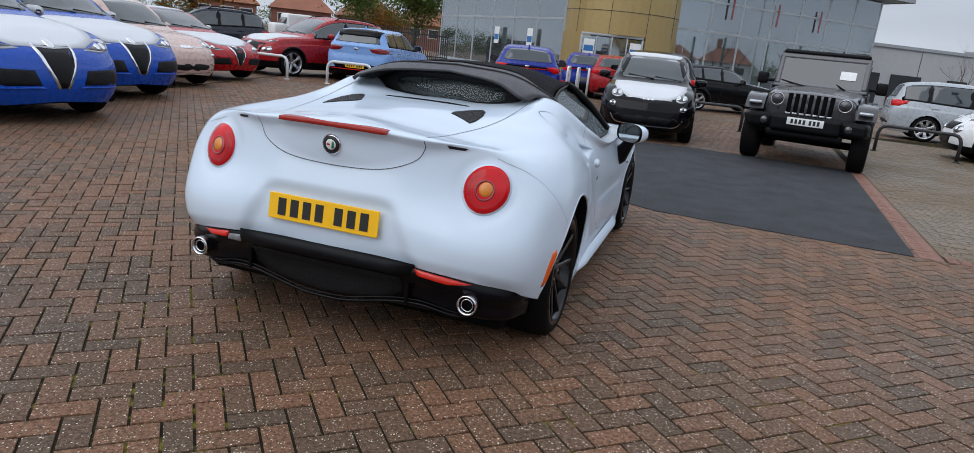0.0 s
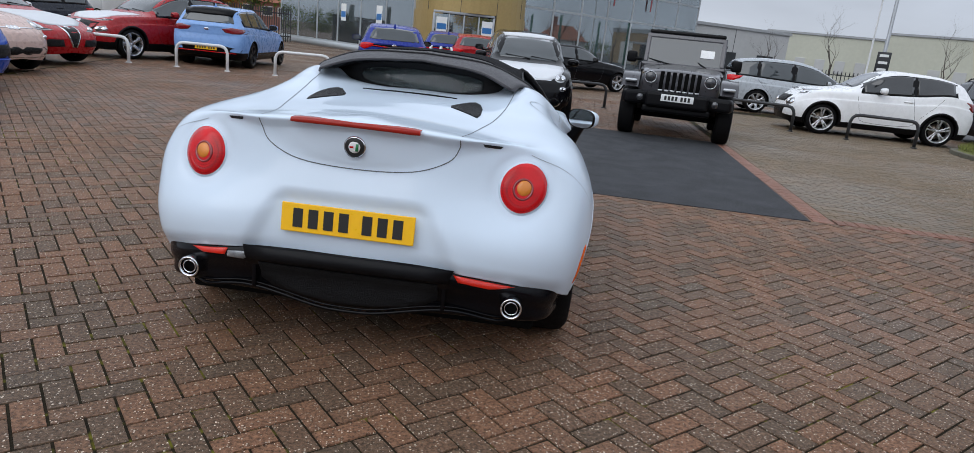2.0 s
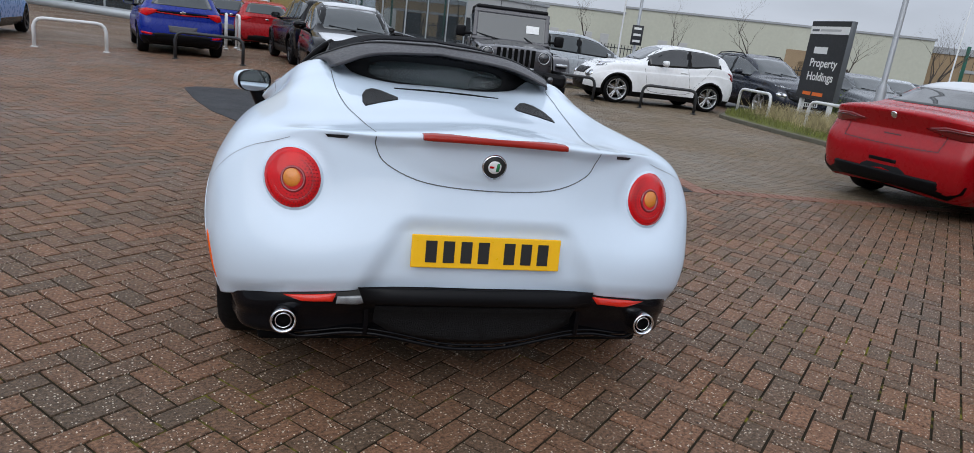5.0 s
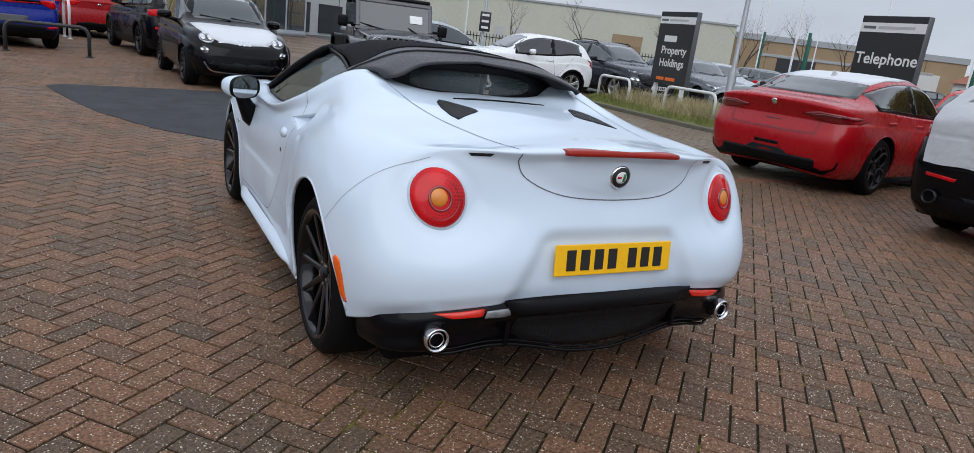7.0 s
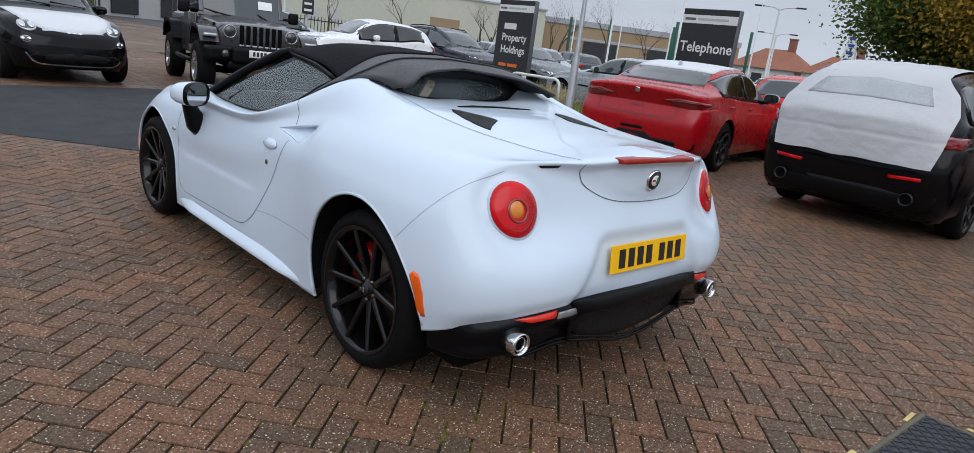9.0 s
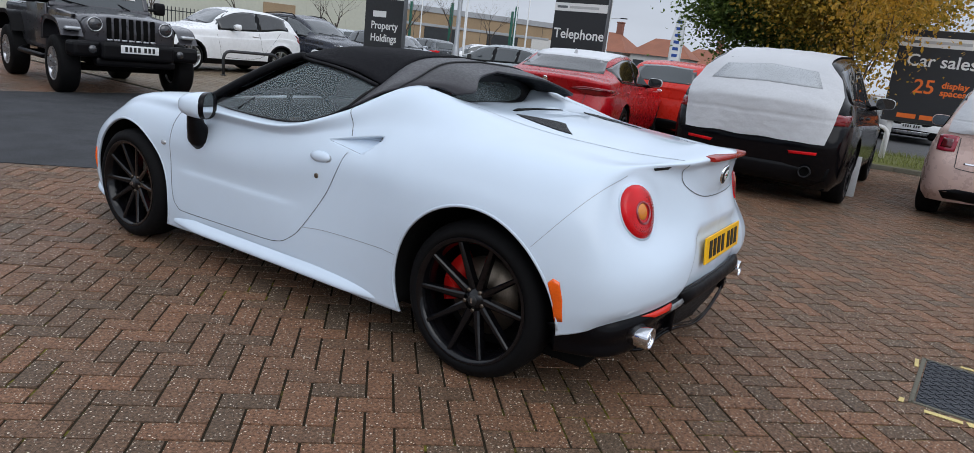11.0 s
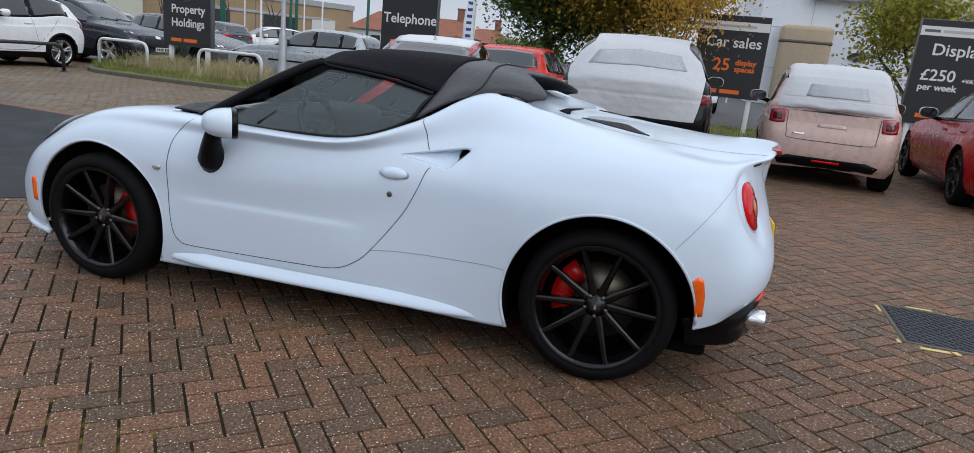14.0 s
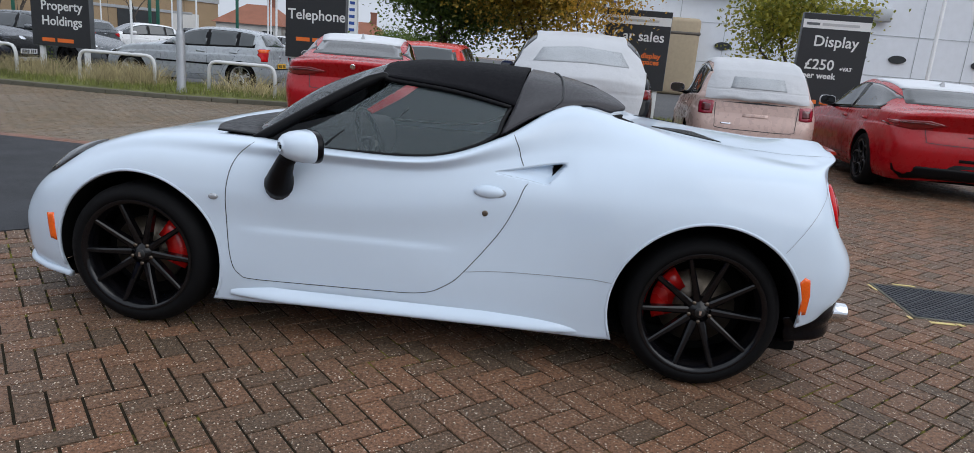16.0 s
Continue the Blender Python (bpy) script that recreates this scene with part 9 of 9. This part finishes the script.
def tree(x, y, h, label, leaf=None, seed=1, spread=0.8, per=90, size=0.14, scatter=0.45, r0=0.14, levels=3, z=0.0, up=0.55, scale=(1, 1, 1)):
    rng = np.random.default_rng(seed)
    t = thing("tree", pose(x, y, z) @ Matrix.Diagonal((*scale, 1)), label, "tree")
    wood, tips = limbs(rng, h, spread, levels, r0, up)
    part("trunk", wood, BARK, t)
    if leaf:
        hi = [p for p in tips if p.z > h * 0.25]
        vs, fs = leaf_cloud(rng, hi, per, scatter, size)
        crown = new("crown", fast_mesh("crown", vs, fs, leaf))
        crown.parent = t
        tagged(crown, kind="stuff")
    return t


tree(22.3, 2.1, 4.5, "broad green tree in full leaf beyond the road", LEAF_GREEN, 3, 1.0, 1300, 0.085, 0.42, 0.16, 3, scale=(1.5, 1.55, 1.35))
tree(19.5, -0.9, 4.5, "tree with leaves turning golden yellow in autumn", LEAF_AMBER, 5, 0.8, 800, 0.075, 0.40, 0.13, 3, scale=(1.5, 1.5, 1.4))
tree(10.1, 0.42, 3.2, "slender young tree with sparse golden autumn leaves", LEAF_GOLD, 7, 0.55, 190, 0.050, 0.32, 0.035, 3, scale=(1.15, 1.15, 1.5))
tree(12.6, -6.2, 3.6, "leafy green tree turning yellow behind the board", LEAF_TURN, 9, 1.0, 230, 0.075, 0.30, 0.09, 3, scale=(1.35, 1.35, 1.35))
for k, (x, y, h) in enumerate(((35, 47.4, 6.2), (42, 44.4, 6.2), (44, 38, 6.8), (49, 33.5, 5.6), (51.5, 28.3, 6.8), (50, 22.6, 6.8), (44.1, 24.2, 5.8), (47.5, 18.2, 5.6), (40.5, 27.5, 5.4), (30.5, 49.0, 5.0))):
    tree(x, y, h, "bare leafless street tree beyond the car park", None, 20 + k, 0.85, r0=0.11, levels=6, up=0.80)
tree(-13.0, 62, 8.0, "round green tree far behind the car park", LEAF_GREEN, 41, 0.9, 260, 0.20, 0.8, 0.25, 3)
tree(-8.0, 57, 7.5, "dark green tree beside the glass showroom", LEAF_GREEN, 42, 0.9, 260, 0.19, 0.8, 0.22, 3)
tree(-10.5, 60, 4.0, "orange autumn shrub behind the railing fence", LEAF_ORANGE, 43, 0.9, 180, 0.15, 0.5, 0.12, 3)
for k, (x, y, h) in enumerate(((-27, 33, 8), (-22, 36, 8.5), (-18, 40, 7.5), (-32, 40, 9))):
    tree(x, y, h, "dark green tree behind the rows of cars", LEAF_GREEN if k != 2 else LEAF_ORANGE, 50 + k, 0.9, 260, 0.20, 0.8, 0.25, 3)


def far_hedge():
    rng = np.random.default_rng(12)
    pts = []
    for (x0, y0), (x1, y1), n in (((-60, 78), (-16, 95), 160), ((60, 2), (95, -8), 120), ((85, 12), (110, 40), 100)):
        for k in range(n):
            s = rng.uniform()
            pts.append((x0 + (x1 - x0) * s, y0 + (y1 - y0) * s, rng.uniform(0.2, 2.6)))
    vs, fs = leaf_cloud(rng, pts, 130, 0.5, 0.19)
    tagged(new("hedge", fast_mesh("hedge", vs, fs, LEAF_GREEN)), "dark green hedges and shrubs in the distance", "hedge", kind="stuff")


far_hedge()


def near_hedge():
    rng = np.random.default_rng(13)
    pts = [(17.2 + 1.8 * q + rng.normal(0, 0.15), 13.2 - 3.6 * q, rng.uniform(0.1, 0.5)) for q in rng.uniform(0, 1, 60)]
    vs, fs = leaf_cloud(rng, pts, 160, 0.16, 0.06)
    tagged(new("hedge", fast_mesh("hedge", vs, fs, LEAF_GREEN)), "low clipped green hedge beyond the verge", "hedge", kind="stuff")


near_hedge()


# ---- more cars far across the road ----
def far_cars():
    spots = [(24.5, 16.2, SILVER), (27.0, 14.8, GREY), (30.0, 13.0, JWHITE), (36.0, 15.5, BLUE), (33.0, 19.5, GREY), (38.0, 12.5, SLATE), (43.0, 9.0, JWHITE), (29.5, 20.8, SILVER), (47.5, 13.0, SLATE), (26.0, 4.4, JET)]
    for k, (x, y, mt) in enumerate(spots):
        nm = {SILVER: "silver", GREY: "grey", JWHITE: "white", BLUE: "blue", SLATE: "dark", JET: "black"}[mt]
        hatch("hatchback_car", f"{nm} hatchback in the distant car park", heading(x, y, 0.5 if k % 2 else -0.6, 0.85 if k % 3 else -0.8), mt, rim=RIM_SILVER)
    crossover("crossover_car", "white crossover parked across the road beyond the verge", front_at(19.6, -3.1, -0.97, 0.22, 2.68), JWHITE, plate=("f", 0.50, PLATE_WHITE), rim=RIM_SILVER)
    t = thing("van", heading(-19.5, 64.0, -0.8, -0.6), "white panel van parked far behind the cars", "van")
    part("body", join(box(3.4, 1.95, 1.9, 0.2, (-0.4, 0, 1.35), 3), box(1.3, 1.9, 1.0, 0.2, (1.8, 0, 0.9), 3)), JWHITE, t)
    part("windscreen", moved(box(0.05, 1.6, 0.75, 0.02), pose(1.42, 0, 1.72, 0, -35, 0)), GLASS_DARK, t)
    for s in (1, -1):
        for x in (-1.3, 1.6):
            wheel(t, x, 0.86 * s, 0.33, 0.2, 0.22, RIM_SILVER, 5, s, "wide", None, 0.03)


far_cars()


# ---- drain cover ----
def drain():
    ax, ay = Vector((math.cos(radians(-20)), math.sin(radians(-20)), 0)), None
    m = pose(-0.455, 1.635, 0, 0, 0, -20)
    t = thing("drain_cover", m, "cast iron chequered drain cover with yellow paint marks", "drain cover")
    iron = mat("cast_iron", (0.055, 0.060, 0.070), rough=0.5, metal=0.6, vary=0.3, scale=10, bump=0.3, bump_scale=90)
    part("plate", box(0.60, 0.62, 0.03, 0.006, (0, 0, -0.010)), iron, t)
    part("frame", join(box(0.66, 0.02, 0.03, 0.004, (0, 0.325, -0.010)), box(0.66, 0.02, 0.03, 0.004, (0, -0.325, -0.010)), box(0.02, 0.66, 0.03, 0.004, (0.32, 0, -0.010)), box(0.02, 0.66, 0.03, 0.004, (-0.32, 0, -0.010))), KERB, t)
    bars = []
    for i in range(20):
        for j in range(20):
            a = 45 if (i + j) % 2 else -45
            bars.append(moved(box(0.032, 0.008, 0.005, 0), pose(-0.285 + 0.03 * i, -0.295 + 0.031 * j, 0.0065, 0, 0, a)))
    tread = part("tread", join(*bars), iron, t, "", False)
    tagged(tread, kind="stuff")
    yel = mat("yellow_road_paint", (0.62, 0.50, 0.20), rough=0.7, vary=0.3, scale=20)
    for x, y, w, h, a in ((-0.38, 0.20, 0.03, 0.14, 4), (-0.37, 0.10, 0.04, 0.03, 20), (-0.34, 0.36, 0.05, 0.02, 0), (0.22, 0.35, 0.12, 0.018, 3), (0.36, 0.10, 0.025, 0.14, 0), (-0.36, -0.25, 0.03, 0.10, 8)):
        part("paint_mark", moved(box(w, h, 0.003, 0.001), pose(x, y, 0.003, 0, 0, a)), yel, t, "", False)


drain()


# ---- block paving, piece by piece ----
def lay_paving():
    rng = np.random.default_rng(2)
    s = 0.1
    a0 = radians(25)
    n = 150
    ix, iy = np.meshgrid(np.arange(-n, n), np.arange(-n, n), indexing="ij")
    d = (ix - iy) % 4
    cx, cy, ang = [], [], []
    for kind_, off, turn in ((0, (1.0, 0.5), 0.0), (3, (0.5, 1.0), math.pi / 2)):
        sel = d == kind_
        u, v = (ix[sel] + off[0]) * s, (iy[sel] + off[1]) * s
        cx.append(3.0 + u * math.cos(a0) - v * math.sin(a0))
        cy.append(7.0 + u * math.sin(a0) + v * math.cos(a0))
        ang.append(np.full(u.shape, a0 + turn))
    cx, cy, ang = map(np.concatenate, (cx, cy, ang))
    grown = [(x - 0.055 * (x - 2.2), y - 0.055 * (y - 9.2)) for x, y in TARMAC_EDGE]
    ax, ay = np.array(AX), np.array(AY)
    c = np.array([3.48, 5.80])
    e = (cx - c[0]) * ax[0] + (cy - c[1]) * ax[1]
    f = (cx - c[0]) * ay[0] + (cy - c[1]) * ay[1]
    east = (e > 0.08) & (f > 0.07)
    dm = [(-0.455 + 0.72 * (x + 0.455), 1.635 + 0.72 * (y - 1.635)) for x, y in DRAIN]
    ok = (cx > -6.1) & (cx < 12.4) & (cy > -4.4) & (cy < 19.4) & ~inside_poly(cx, cy, grown) & ~east & ~inside_poly(cx, cy, dm)
    ok &= cx < np.interp(cy, [q[1] for q in KERB_LINE][::-1], [q[0] for q in KERB_LINE][::-1]) - 0.1
    cx, cy, ang = cx[ok], cy[ok], ang[ok]
    near_ = (cx > -2.75) & (cx < -1.55) & (cy > 3.6) & (cy < 8.6)
    order = np.argsort(np.hypot(cx + 2.2, cy - 4.6))
    pick = [i for i in order if near_[i]][:300]
    mask = np.zeros(len(cx), bool)
    mask[pick] = True
    pav = tagged(new("paving"), "brown herringbone block paving flecked with pale chips", "pavement", kind="structure")
    vs, fs = blocks(np.zeros(1), np.zeros(1), np.zeros(1), 0.2, 0.1, rng)
    one = fast_mesh("paver", vs, fs, PAVER_ONE)
    for i in pick:
        b = new("paver", one)
        b.parent = pav
        b.matrix_basis = pose(cx[i], cy[i], rng.normal(0, 0.0008), rng.normal(0, 0.4), rng.normal(0, 0.25), math.degrees(ang[i]))
    vs, fs = blocks(cx[~mask], cy[~mask], ang[~mask], 0.2, 0.1, rng)
    rest = new("paver_field", fast_mesh("paver_field", vs, fs, PAVER))
    rest.parent = pav
    tagged(rest, kind="stuff")
    # straight courses east of the red border
    u, v = np.meshgrid(np.arange(0, 48), np.arange(0, 140), indexing="ij")
    eu = (0.335 + u * 0.2 + (v % 2) * 0.1).ravel()
    ev = (0.275 + v * 0.1).ravel()
    bx, by = c[0] + eu * ax[0] + ev * ay[0], c[1] + eu * ax[1] + ev * ay[1]
    ok = (bx < np.interp(by, [q[1] for q in KERB_LINE][::-1], [q[0] for q in KERB_LINE][::-1]) - 0.12) & (by < 19.4)
    bx, by = bx[ok], by[ok]
    vs, fs = blocks(bx, by, np.full(len(bx), radians(-20)), 0.2, 0.1, rng)
    hv = 0.375 + 0.2 * np.arange(66)
    h1, h2 = blocks(c[0] + 0.285 * ax[0] + hv * ay[0], c[1] + 0.285 * ax[1] + hv * ay[1], np.full(66, radians(-20)), 0.1, 0.1, rng)
    vs, fs = np.concatenate([vs, h1]), np.concatenate([fs, h2 + len(vs)])
    ef = new("course_field", fast_mesh("course_field", vs, fs, PAVER_EAST))
    ef.parent = pav
    tagged(ef, kind="stuff")
    # red soldier-course border
    t = tagged(new("paving_border"), "red block border between two pavings", "pavement", kind="structure")
    vs, fs = blocks(np.zeros(1), np.zeros(1), np.zeros(1), 0.2, 0.1, rng)
    red = fast_mesh("border_paver", vs, fs, paver_shader("red_border_block", (0.17, 0.075, 0.05), (0.25, 0.115, 0.078), True))
    for k in range(60):
        p = c + ax * 0.13 + ay * (0.05 + 0.1 * k)
        b = new("border_paver", red)
        b.parent = t
        b.matrix_basis = pose(p[0], p[1], 0.003 + rng.normal(0, 0.0006), 0, 0, -20)
    for k in range(46):
        p = c + ax * (0.30 + 0.1 * k) + ay * 0.12
        b = new("border_paver", red)
        b.parent = t
        b.matrix_basis = pose(p[0], p[1], 0.003 + rng.normal(0, 0.0006), 0, 0, 70)


lay_paving()
